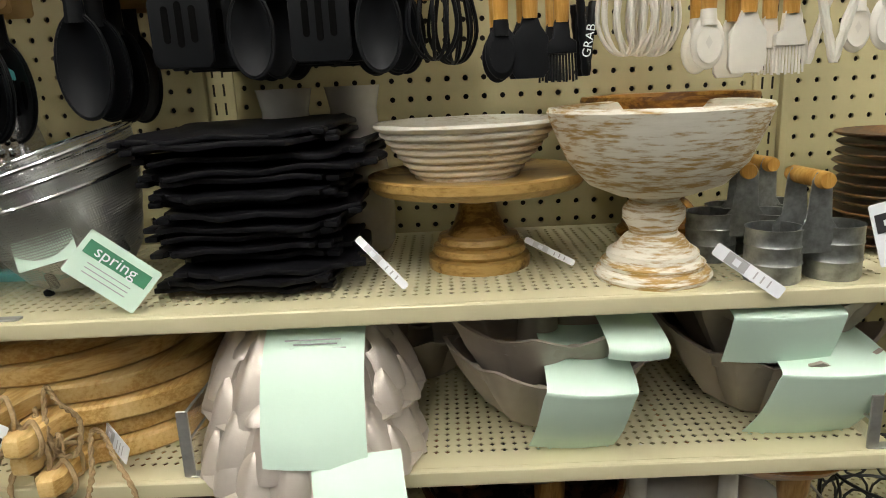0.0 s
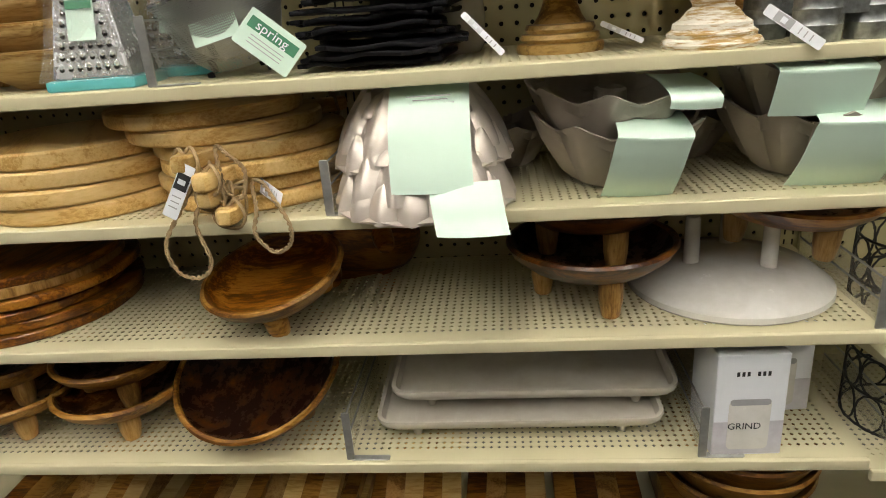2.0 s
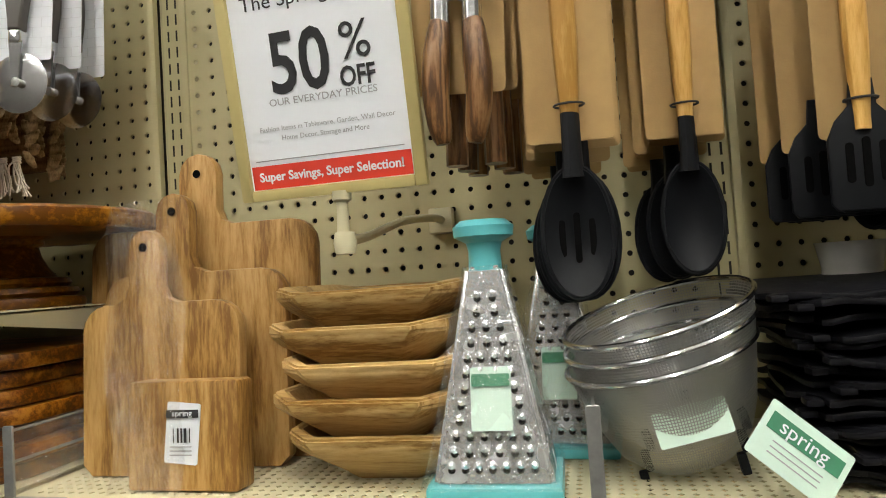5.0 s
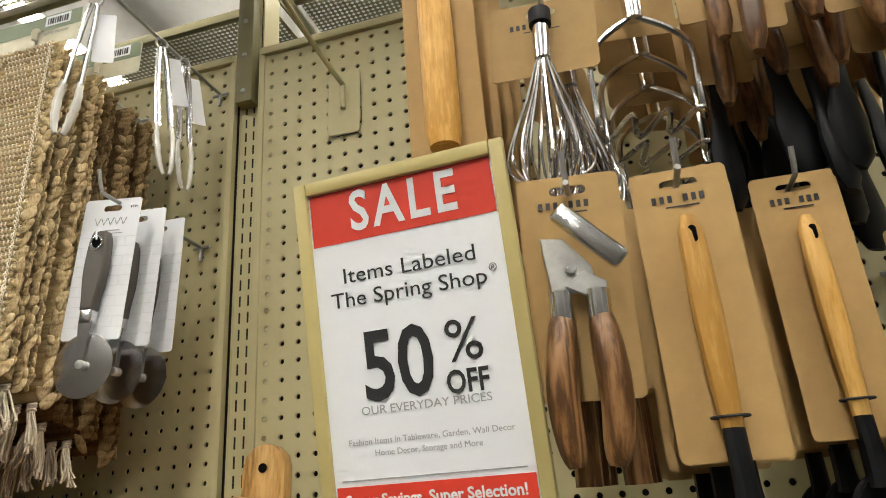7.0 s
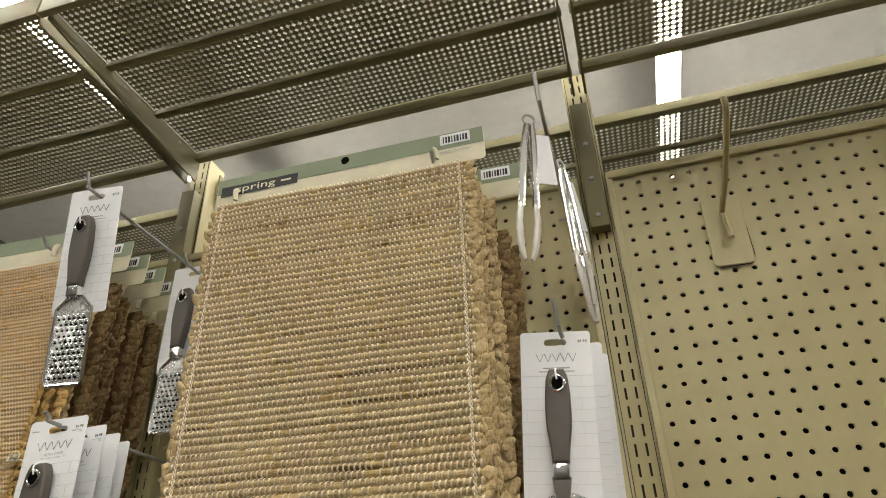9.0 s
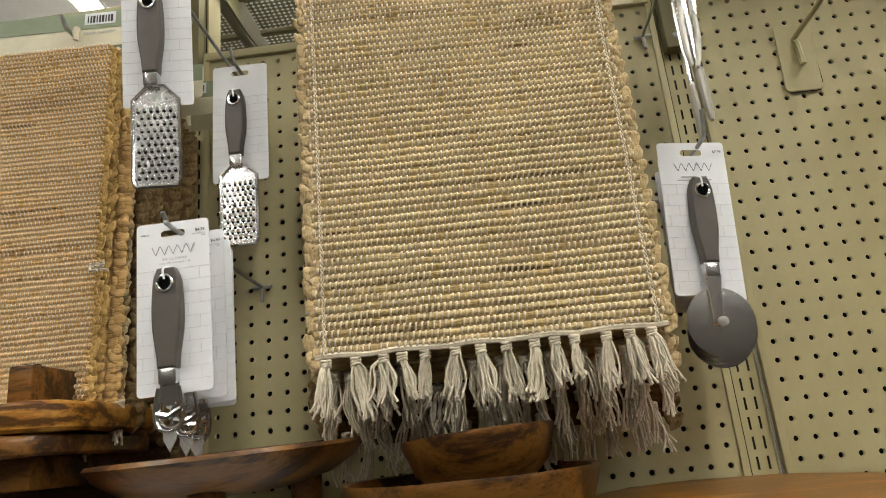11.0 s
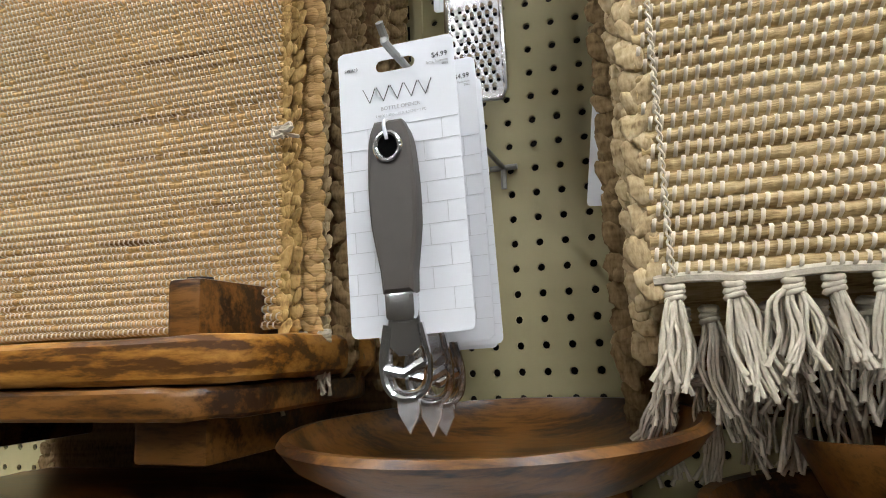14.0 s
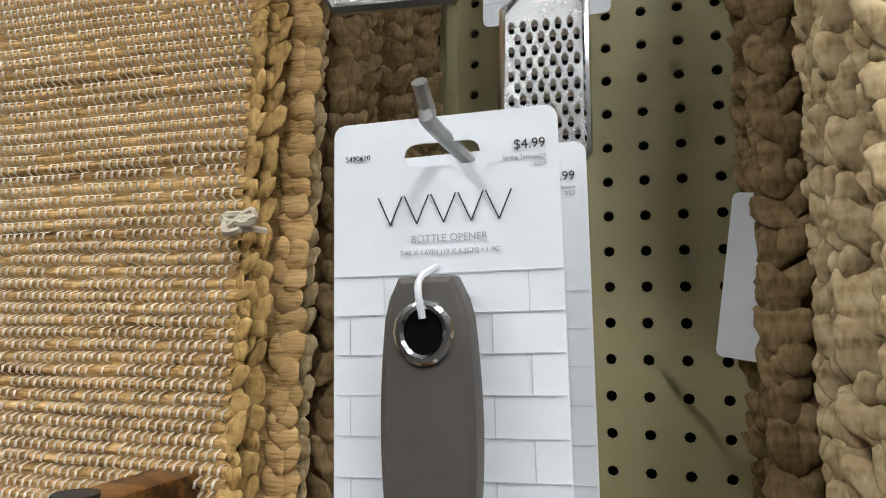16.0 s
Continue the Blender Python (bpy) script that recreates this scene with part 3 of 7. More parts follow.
for k in range(-4, 3):
    t = thing("post_bracket", "beige steel joining bracket on an upright", "bracket", (post_place(k), 0, 2.07), group="post brackets")
    part("plate", rbox(0.030, 0.024, 0.25, 0.002, at=(0, -0.002, 0.125)), OVERHEAD_SHADED, t)
    for zz in (0.02, 0.09, 0.16):
        part("rivet", turn(lathe([(0.0045, 0), (0.0035, 0.002), (0, 0.0025)], 10), pose(0, -0.0142, zz, 90, 0, 0)), STEEL, t)


def divider(x, z, y1=-0.325, h=0.075, depth=0.25):
    t = thing("shelf_divider", "clear wire and steel shelf divider standing on the deck", "divider", (x, y1, z), group="shelf dividers")
    part("front_post", turn(slab(rrect(0.012, h, 0.002, 2, 0, h / 2), 0.003, 0.0006, 1), UPRIGHT), STEEL, t)
    part("foot", turn(slab(rrect(0.06, 0.012, 0.003, 2, 0.03, 0), 0.002, 0.0005, 1), pose(0, 0.002, 0.0)), STEEL, t)
    for zz in (h - 0.006, h * 0.5):
        part("rail", tube([(0, 0.002, zz), (0, depth, zz)], 0.0016, 6), STEEL, t)
    part("panel", rbox(0.0015, depth, h - 0.012, 0, at=(0, depth / 2 + 0.003, h / 2)), CLEAR, t, "clear plastic panel").visible_shadow = False
    return t


for x, z, h in ((-0.172, S1, 0.085), (-0.748, S1, 0.075), (0.032, S2, 0.075), (-0.545, S2, 0.06), (-0.752, S2, 0.07), (0.735, S2, 0.06), (0.012, S4, 0.085),
                (0.532, S4, 0.085), (0.745, S3, 0.075), (-0.735, S3, 0.07), (0.81, S4 - 0.02, 0.08)):
    divider(x, z, h=h)


# ---- turned and cut wooden goods ----
def round_board(x, y, z, r, h, mat, label, group, seed=0, wob=0.0, rot=0, tilt=(0, 0)):
    ob = part("round_board", slab(disc_outline(r, 64, wob, seed), h, h * 0.32, 3), mat, None, loc=(x, y, z), rot=(tilt[0], tilt[1], rot))
    return tagged(ob, label, "cutting board", group)


def paddle_board(x, y, z, r, h, rot, seed=0):
    """Round board with a short handle, a hole in its end and a twine loop through it."""
    t = thing("paddle_board", "round pale wooden board with short handle and twine", "cutting board", (x, y, z), (0, 0, rot), group="stack of handled boards")
    pts = []
    hw, a0 = 0.0145, math.asin(0.024 / r)
    for k in range(60):
        a = a0 + (2 * math.pi - 2 * a0) * k / 59
        pts.append((r * math.cos(a), r * math.sin(a)))
    hx = r + 0.058
    pts += [(r + 0.012, -hw - 0.003), (r + 0.03, -hw), (hx - 0.01, -hw), (hx, -hw * 0.55), (hx, hw * 0.55), (hx - 0.01, hw), (r + 0.03, hw), (r + 0.012, hw + 0.003)]
    part("board", slab(pts, h, h * 0.33, 3), TAN, t)
    part("twine", tube(smooth_path([(hx - 0.02, 0, h), (hx - 0.02, 0.012, h + 0.008), (hx - 0.012, 0.024, h * 0.5), (hx - 0.016, 0.012, -0.006), (hx - 0.02, -0.014, -0.002), (hx - 0.026, -0.022, h * 0.6), (hx - 0.022, -0.008, h + 0.006)], 5, True), 0.0026, 6, True), TWINE, t, "twisted natural twine")
    return t


def footed_bowl(x, y, z, r, depth, leg, mat, label, rot=(0, 0, 0), group="footed wooden bowls", seed=0, inner=None, hollow=None):
    """Shallow turned bowl on three tapered legs; the origin is under the bowl's middle."""
    t = thing("footed_bowl", label, "bowl", (x, y, z), rot, group=group)
    th = 0.010
    prof = [(0, 0), (r * 0.45, 0.002), (r * 0.75, depth * 0.25), (r * 0.93, depth * 0.62), (r, depth - 0.004), (r - 0.003, depth), (r - th * 0.8, depth), (r - th, depth - 0.004),
            (r * 0.86, depth * 0.62), (r * 0.7, depth * 0.36), (r * 0.42, th * 1.3), (0, th)]
    part("bowl", roughen(lathe(prof, 64), 0.0008, 14, seed), mat, t, loc=(0, 0, leg))
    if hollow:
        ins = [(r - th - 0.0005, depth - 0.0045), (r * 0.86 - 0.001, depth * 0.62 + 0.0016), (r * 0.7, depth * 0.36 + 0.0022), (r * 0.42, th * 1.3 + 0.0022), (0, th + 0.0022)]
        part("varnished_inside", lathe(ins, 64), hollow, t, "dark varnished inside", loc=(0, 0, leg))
    for k in range(3):
        a = radians(270 + 120 * k + seed * 5)
        part("leg", turn(lathe([(0, 0), (0.012, 0), (0.0135, 0.002), (0.0175, leg * 0.6), (0.0185, leg + 0.012), (0, leg + 0.012)], 20), pose(0.58 * r * math.cos(a), 0.58 * r * math.sin(a), 0)), inner or mat, t)
    return t


def cake_stand(x, y, z, R, H, base, mat, label, wavy=0.0, thick=0.022):
    t = thing("cake_stand", label, "cake stand", (x, y, z))
    h = H - thick
    part("pedestal", lathe([(0, 0), (base, 0), (base * 1.02, 0.006), (base, 0.012), (base * 0.86, 0.0135), (base * 0.93, 0.018), (base * 0.90, 0.024), (base * 0.76, 0.0255), (base * 0.82, 0.030), (base * 0.78, 0.036), (base * 0.62, 0.0375), (base * 0.5, h * 0.55),
                            (base * 0.40, h * 0.72), (base * 0.36, h * 0.86), (base * 0.44, h * 0.9), (base * 0.44, h * 0.96), (base * 0.6, h), (0, h)], 56), mat, t)
    if wavy:
        part("plate", roughen(slab(disc_outline(R, 110, wavy, 4, 7), thick, thick * 0.35, 3, z=h), 0.0015, 60), mat, t)
    else:
        part("plate", lathe([(0, h), (R * 0.7, h + 0.001), (R * 0.95, h + 0.006), (R, h + thick * 0.6), (R, h + thick), (R - 0.006, h + thick + 0.001), (R - 0.014, h + thick - 0.003), (0, h + thick - 0.004)], 72), mat, t)
    return t


# upper shelf of the middle bay
cake_stand(0.345, -0.19, S1, 0.122, 0.108, 0.058, GOLDW, "antiqued golden-brown wooden cake stand with turned foot")
prof = [(0, 0), (0.050, 0), (0.052, 0.004)]
for i in range(7):
    r0, z0 = 0.054 + i * 0.0063, 0.006 + i * 0.0079
    prof += [(r0 + 0.0005, z0), (r0 + 0.004, z0 + 0.002), (r0 + 0.005, z0 + 0.005), (r0 + 0.0035, z0 + 0.0072)]
prof += [(0.100, 0.0625), (0.103, 0.066), (0.102, 0.0695), (0.097, 0.069), (0.085, 0.055), (0.06, 0.02), (0.045, 0.012), (0, 0.011)]
tagged(part("ribbed_bowl", roughen(lathe(prof, 72), 0.0012, 22), WASHED, None, loc=(0.335, -0.195, S1 + 0.096)), "ribbed whitewashed wooden bowl on the cake stand", "bowl")


def compote(x, y, z, r, mat, label, s=1.0):
    t = thing("pedestal_bowl", label, "bowl", (x, y, z), group="pedestal bowls")
    part("pedestal", roughen(lathe([(0, 0), (0.058, 0), (0.060, 0.005), (0.057, 0.010), (0.052, 0.012), (0.053, 0.017), (0.047, 0.021), (0.046, 0.028), (0.037, 0.034), (0.030, 0.043), (0.024, 0.047), (0.025, 0.052), (0.031, 0.062),
                            (0.031, 0.072), (0.024, 0.081), (0.028, 0.084), (0.026, 0.089), (0, 0.089)], 56), 0.0006, 40), mat, t)
    part("bowl", roughen(lathe([(0, 0.087), (0.04, 0.088), (0.067, 0.099), (0.087, 0.121), (0.099, 0.148), (r, 0.172), (r - 0.002, 0.176), (r - 0.009, 0.175), (0.089, 0.148), (0.076, 0.123), (0.055, 0.104), (0, 0.097)], 72), 0.0014, 12), mat, t)
    return t


compote(0.522, -0.268, S1, 0.108, DISTRESS, "whitewashed distressed wooden pedestal bowl with turned foot")
compote(0.588, -0.10, S1 + 0.004, 0.106, MANGO, "brown weathered wooden pedestal bowl")


def caddy(x, y, z, rot):
    t = thing("cup_caddy", "galvanised twin-cup caddy with wooden grip handle", "caddy", (x, y, z), (0, 0, rot), group="galvanised caddies")
    for s in (-1, 1):
        part("cup", lathe([(0, 0.002), (0.0255, 0), (0.0265, 0.002), (0.0265, 0.017), (0.0275, 0.019), (0.0265, 0.021), (0.0265, 0.035), (0.0275, 0.037), (0.0265, 0.039), (0.0265, 0.052), (0.0275, 0.054), (0.0255, 0.054), (0.025, 0.004), (0, 0.004)], 40), GALV, t, loc=(s * 0.031, 0, 0))
    o = [(-0.022, 0.03), (0.022, 0.03), (0.022, 0.05), (0.013, 0.062), (0.010, 0.10), (0.006, 0.108), (-0.006, 0.108), (-0.010, 0.10), (-0.013, 0.062), (-0.022, 0.05)]
    for s in (-1, 1):
        part("bail", turn(slab(o, 0.0012, 0.0003, 1), pose(0, s * 0.02, 0, 90, 0, 0)), GALV, t)
    part("grip", turn(lathe([(0, -0.03), (0.0075, -0.03), (0.0085, -0.026), (0.0085, 0.026), (0.0075, 0.03), (0, 0.03)], 20), pose(0, 0, 0.101, 90, 0, 0)), BEECH, t, "turned pale wooden grip")
    return t


for i, (x, y) in enumerate(((0.662, -0.298), (0.634, -0.22), (0.668, -0.175))):
    caddy(x, y, S1, (4, -14, 10)[i])

for i in range(12):
    ob = part("wooden_plate", lathe([(0, 0), (0.045, 0), (0.075, 0.006), (0.08, 0.009), (0.079, 0.0105), (0.07, 0.008), (0.045, 0.004), (0, 0.004)], 48), PLATEW, None,
              loc=(0.862 + 0.002 * math.sin(i * 2.1), -0.15 + 0.002 * math.cos(i * 1.7), S1 - 0.01 + i * 0.0115), rot=(0, 0, i * 37))
    tagged(ob, "dark walnut wooden plate in a stack", "plate", "stack of wooden plates")
for x in (0.112, 0.198):
    ob = part("ceramic_vase", lathe([(0, 0), (0.036, 0), (0.042, 0.01), (0.045, 0.05), (0.040, 0.10), (0.031, 0.15), (0.029, 0.18), (0.034, 0.205), (0.035, 0.208), (0.032, 0.208), (0.027, 0.18), (0.03, 0.15), (0.036, 0.1), (0, 0.01)], 44), WHITEC, None, loc=(x, -0.085, S1))
    tagged(ob, "white glazed ceramic vase with flared neck", "vase", "white vases")

# stack of black cast trays
R = random.Random(7)
for i in range(15):
    w, d = 0.205 + R.uniform(-0.02, 0.012), 0.23
    if i > 10:
        w += 0.035
    o = []
    for k in range(64):
        a = 2 * math.pi * k / 64
        rx = abs(math.cos(a)) ** 0.45 * math.copysign(1, math.cos(a)) * w / 2
        ry = abs(math.sin(a)) ** 0.45 * math.copysign(1, math.sin(a)) * d / 2
        f = 1 + 0.045 * math.sin(8 * a + i) + 0.02 * math.sin(17 * a)
        o.append((rx * f, ry * f))
    t = thing("cast_iron_tray", "black cast iron tray with scalloped edge, stacked", "tray", (0.108 + R.uniform(-0.014, 0.014) - (0.012 if i > 11 else 0), -0.175 + R.uniform(-0.012, 0.01), S1 + 0.003 + i * 0.0114), (R.uniform(-1.4, 1.4), R.uniform(-1.6, 1.6), R.uniform(-7, 7)), group="stack of black trays")
    bm = slab(o, 0.006, 0.0022, 2)
    for v in bm.verts:
        v.co.z += 0.0022 * math.sin(v.co.x * 70 + i) + 0.002 * math.sin(v.co.y * 55 + 2 * i) + 0.005 * max(0, abs(v.co.x) / w * 2 - 0.75)
    part("tray", bm, BLACKI, t)
    for s in (-1, 1):
        part("lug", turn(rbox(0.014, 0.02, 0.006, 0.002), pose(s * w * 0.45, -d * 0.42, 0.003)), BLACKI, t)


def hang_tag(x, y, z, w, h, mat, bar, rot, label, word=""):
    t = thing("price_tag", label, "tag", (x, y, z), rot, group="price tags")
    part("card", turn(slab(rrect(w, h, 0.002, 2), 0.0006, 0, 1), UPRIGHT), mat, t)
    bars(t, bar, [(0, h * 0.18, w * 0.86, h * 0.3)], -0.0012, "printed_band")
    if word:
        lettering(word, h * 0.34, PAPER, t, (-w * 0.02, -0.0016, h * 0.19), wide=w * 0.56)
    else:
        bars(t, PAPER, [(-w * 0.02, h * 0.18, w * 0.5, h * 0.09)], -0.0018, "printed_name")
    bars(t, GREYLINE, [(0, -h * (0.1 + 0.1 * k), w * 0.6, h * 0.02) for k in range(3)], -0.0012, "fine_print")
    return t


hang_tag(-0.017, -0.318, S1 + 0.043, 0.077, 0.048, MINT, GREEN, (-14, 41, 8), "mint green paper price tag hanging from a strainer", "spring")
hang_tag(0.243, -0.30, S1 + 0.035, 0.008, 0.070, PAPER, TILELINE, (-20, -42, 10), "white paper price tag hanging from a tray")
hang_tag(0.592, -0.335, S1 + 0.02, 0.013, 0.075, PAPER, GREYLINE, (-20, -52, 10), "white paper price tag hanging from a pedestal bowl")
hang_tag(0.42, -0.235, S1 + 0.022, 0.007, 0.06, PAPER, TILELINE, (-30, -62, 10), "white paper price tag under the cake stand")
hang_tag(0.735, -0.325, S1 + 0.05, 0.05, 0.06, PAPER, INK, (-12, -10, 10), "white paper price tag by the plates")


def strainer(x, y, z, r, rot, label=False):
    t = thing("mesh_strainer", "steel wire mesh strainer basket with rim and feet", "strainer", (x, y, z), rot, group="stack of strainers")
    k = r / 0.088
    part("basket", lathe([(a * k, b) for a, b in ((0.0, 0.0), (0.028, 0.001), (0.046, 0.007), (0.062, 0.024), (0.073, 0.050), (0.081, 0.080), (0.088, 0.108))], 72), CLOTH, t)
    part("rim", tube([(r * math.cos(2 * math.pi * q / 56), r * math.sin(2 * math.pi * q / 56), 0.108) for q in range(56)], 0.0027, 8, True), CHROME, t, "polished steel rim")
    for q in (205, 325, 85):
        part("foot", turn(rbox(0.008, 0.008, 0.020, 0.002), pose(0.050 * math.cos(radians(q)), 0.050 * math.sin(radians(q)), -0.002)), BLACKS, t, "black rubber foot")
    if label:
        lab = turn(slab(rrect(0.062, 0.030, 0.002, 2), 0.0006, 0, 1), pose(0.006, -0.0745, 0.060, 72, 0, 0))
        for v in lab.verts:
            v.co.y += v.co.x * v.co.x * 6.0
        part("label_card", lab, MINT, t, "pale printed paper label inside the mesh")
    return t


for i in range(3):
    strainer(-0.086 + 0.002 * i, -0.222 + 0.003 * i, S1 + 0.012 + 0.019 * i, 0.087 + 0.0008 * i, (7 + i, -13 - i, 0), i == 0)


def box_grater(x, y, z, rot, full=True):
    t = thing("box_grater", "tapered steel box grater with teal base, wrapped in film", "grater", (x, y, z), (0, 0, rot), group="box graters")
    b, tp, H = 0.108, 0.034, 0.205
    d = 0.085
    V = [(-b / 2, -d / 2, 0.012), (b / 2, -d / 2, 0.012), (b / 2, d / 2, 0.012), (-b / 2, d / 2, 0.012), (-tp / 2, -tp / 2, H), (tp / 2, -tp / 2, H), (tp / 2, tp / 2, H), (-tp / 2, tp / 2, H)]
    bm = bmesh.new()
    vs = [bm.verts.new(v) for v in V]
    for f in ((0, 1, 5, 4), (1, 2, 6, 5), (2, 3, 7, 6), (3, 0, 4, 7), (4, 5, 6, 7), (3, 2, 1, 0)):
        bm.faces.new([vs[i] for i in f])
    bmesh.ops.bevel(bm, geom=bm.edges[:], offset=0.004, segments=3, affect="EDGES")
    part("body", bm, SATIN, t)
    bm = bmesh.new()
    dk = bmesh.new()
    for i in range(12):
        zz = 0.03 + i * 0.0135
        f = (zz - 0.012) / (H - 0.012)
        half = (b * (1 - f) + tp * f) / 2 - 0.008
        yy = -(d * (1 - f) + tp * f) / 2
        n = max(2, int(half * 2 / 0.012))
        for k in range(n):
            xx = -half + (k + 0.5) * 2 * half / n
            bmesh.ops.create_cone(bm, segments=8, radius1=0.0042, radius2=0.002, depth=0.004, cap_ends=True, matrix=pose(xx, yy - 0.001, zz + 0.002, 60, 0, 0))
            bmesh.ops.create_cone(dk, segments=8, radius1=0.0034, radius2=0.0034, depth=0.001, cap_ends=True, matrix=pose(xx, yy - 0.0008, zz - 0.003, 78, 0, 0))
    part("teeth", bm, SATIN, t, "raised steel grating teeth", kind="stuff")
    # Black discs under the teeth paint the dark of their openings.
    part("tooth_opening", dk, HOLE_PAINT, t, kind="stuff")
    part("base", rbox(b + 0.012, d + 0.012, 0.014, 0.004, at=(0, 0, 0.007)), TEAL, t, "teal plastic base")
    part("knob", lathe([(0, 0), (0.016, 0), (0.015, 0.018), (0.017, 0.026), (0.028, 0.032), (0.029, 0.041), (0.022, 0.047), (0, 0.048)], 32), TEAL, t, "teal plastic knob", loc=(0, 0, H - 0.004))
    part("label_card", turn(slab(rrect(0.036, 0.055, 0.002, 2), 0.0005, 0, 1), pose(0.002, -0.0375, 0.088, 76, 0, 0)), MINT, t, "mint green paper label")
    part("label_band", turn(slab(rrect(0.034, 0.011, 0.001, 1), 0.0005, 0, 1), pose(0.002, -0.0355, 0.104, 76, 0, 0)), GREEN, t)
    w = bmesh.new()
    vs = [w.verts.new((x2 * 1.13, y2 * 1.25, z2)) for x2, y2, z2 in V]
    for f in ((0, 1, 5, 4), (1, 2, 6, 5), (3, 0, 4, 7)):
        w.faces.new([vs[i] for i in f])
    bmesh.ops.subdivide_edges(w, edges=w.edges[:], cuts=7, use_grid_fill=True)
    roughen(w, 0.006, 55)
    part("film", w, WRAP, t, "crinkled clear plastic film").visible_shadow = False
    return t


box_grater(-0.262, -0.268, S1, 2)
box_grater(-0.205, -0.135, S1, -4)


def dough_bowl(i):
    """Hand-cut rectangular wooden bowl with clipped corners."""
    t = thing("dough_bowl", "rectangular hand-carved pale wooden dough bowl", "bowl", (-0.383 + (0.006, -0.004, 0.003, -0.005, 0.0)[i], -0.195, S1 + 0.001 + i * 0.0345), (0, 0, (3, -2, 2, -3, 4)[i]), group="stack of dough bowls")
    W, D = 0.186, 0.215
    def ring(w, d, c, z, dip=0):
        return [(w / 2, -d / 2 + c, z), (w / 2, d / 2 - c, z), (w / 2 - c, d / 2, z - dip), (-w / 2 + c, d / 2, z - dip), (-w / 2, d / 2 - c, z), (-w / 2, -d / 2 + c, z), (-w / 2 + c, -d / 2, z - dip), (w / 2 - c, -d / 2, z - dip)]
    rings = [ring(0.09, 0.11, 0.015, 0), ring(0.10, 0.12, 0.016, 0.006), ring(W * 0.93, D * 0.95, 0.03, 0.034), ring(W, D, 0.026, 0.045), ring(W, D, 0.026, 0.056, 0.004), ring(W - 0.022, D - 0.022, 0.02, 0.057, 0.004), ring(0.10, 0.12, 0.02, 0.02), ring(0.05, 0.06, 0.02, 0.014)]
    bm = bmesh.new()
    rv = [[bm.verts.new(p) for p in r] for r in rings]
    for a, b in zip(rv, rv[1:]):
        for k in range(8):
            bm.faces.new((a[k], a[(k + 1) % 8], b[(k + 1) % 8], b[k]))
    bm.faces.new(rv[0][::-1])
    bm.faces.new(rv[-1])
    bmesh.ops.recalc_face_normals(bm, faces=bm.faces)
    bmesh.ops.bevel(bm, geom=bm.edges[:], offset=0.0022, segments=2, affect="EDGES")
    part("bowl", roughen(bm, 0.0018, 35, i), CARVED, t)


for i in range(5):
    dough_bowl(i)


def handled_board(x, y, z, w, h, hx, hw, hh, th, lean, label, mat=ACACIA, r=0.03):
    """Upright board with a shouldered handle, leaning back; a black disc paints the hanging hole's shade."""
    t = thing("cutting_board", label, "cutting board", (x, y, z), (lean, 0, 0), group="handled cutting boards")
    o = [(w / 2 - 0.012, 0), (w / 2, 0.012)]
    o += [(w / 2 - r + r * math.cos(radians(a)), h - r + r * math.sin(radians(a))) for a in (0, 22, 45, 67, 90)]
    if hh:
        o += [(hx + hw / 2 + 0.02, h), (hx + hw / 2 + 0.006, h + 0.006), (hx + hw / 2, h + 0.02), (hx + hw / 2, h + hh - hw / 2)]
        o += [(hx + hw / 2 * math.cos(radians(a)), h + hh - hw / 2 + hw / 2 * math.sin(radians(a))) for a in (30, 60, 90, 120, 150)]
        o += [(hx - hw / 2, h + hh - hw / 2), (hx - hw / 2, h + 0.02), (hx - hw / 2 - 0.006, h + 0.006), (hx - hw / 2 - 0.02, h)]
    o += [(-w / 2 + r + r * math.cos(radians(a)), h - r + r * math.sin(radians(a))) for a in (90, 113, 135, 158, 180)]
    o += [(-w / 2, 0.012), (-w / 2 + 0.012, 0)]
    part("board", turn(slab(o, th, 0.003, 2), UPRIGHT), mat, t)
    if hh:
        part("hole", turn(lathe([(0, 0), (0.005, 0), (0.005, 0.001), (0, 0.001)], 16), pose(hx, -th - 0.0008, h + hh - hw / 2, 90, 0, 0)), HOLE_PAINT, t)
    return t


handled_board(-0.632, -0.155, S1, 0.305, 0.278, 0.0, 0.052, 0.09, 0.018, -3, "large brown acacia cutting board with handle, leaning")
handled_board(-0.615, -0.195, S1, 0.232, 0.220, -0.025, 0.045, 0.095, 0.018, -3, "medium brown acacia cutting board with handle, leaning")
handled_board(-0.632, -0.235, S1, 0.195, 0.188, -0.018, 0.04, 0.082, 0.016, -3, "small acacia cutting board with rounded shoulders")
blk = thing("cutting_board", "small square acacia board with printed paper label", "cutting board", (-0.573, -0.268, S1), (-3, 0, 0))
part("board", turn(slab(rrect(0.124, 0.108, 0.004, 2, 0, 0.054), 0.03, 0.003, 2), pose(0, 0.0, 0, 90, 0, 0)), ACACIA, blk)
part("label_card", turn(slab(rrect(0.037, 0.06, 0.002, 2), 0.0006, 0, 1), pose(0.001, -0.0305, 0.057, 90, 5, 0)), PAPER, blk, "white printed price label")
bars(blk, INK, [(0.002, 0.076, 0.036, 0.008), (0.001, 0.055, 0.002, 0.014), (0.005, 0.055, 0.003, 0.014), (0.010, 0.055, 0.001, 0.014), (-0.003, 0.055, 0.002, 0.014), (-0.008, 0.055, 0.001, 0.014)], -0.0325, "label_print")
lettering("spring", 0.0085, PAPER, blk, (0.002, -0.0329, 0.0765), wide=0.022)
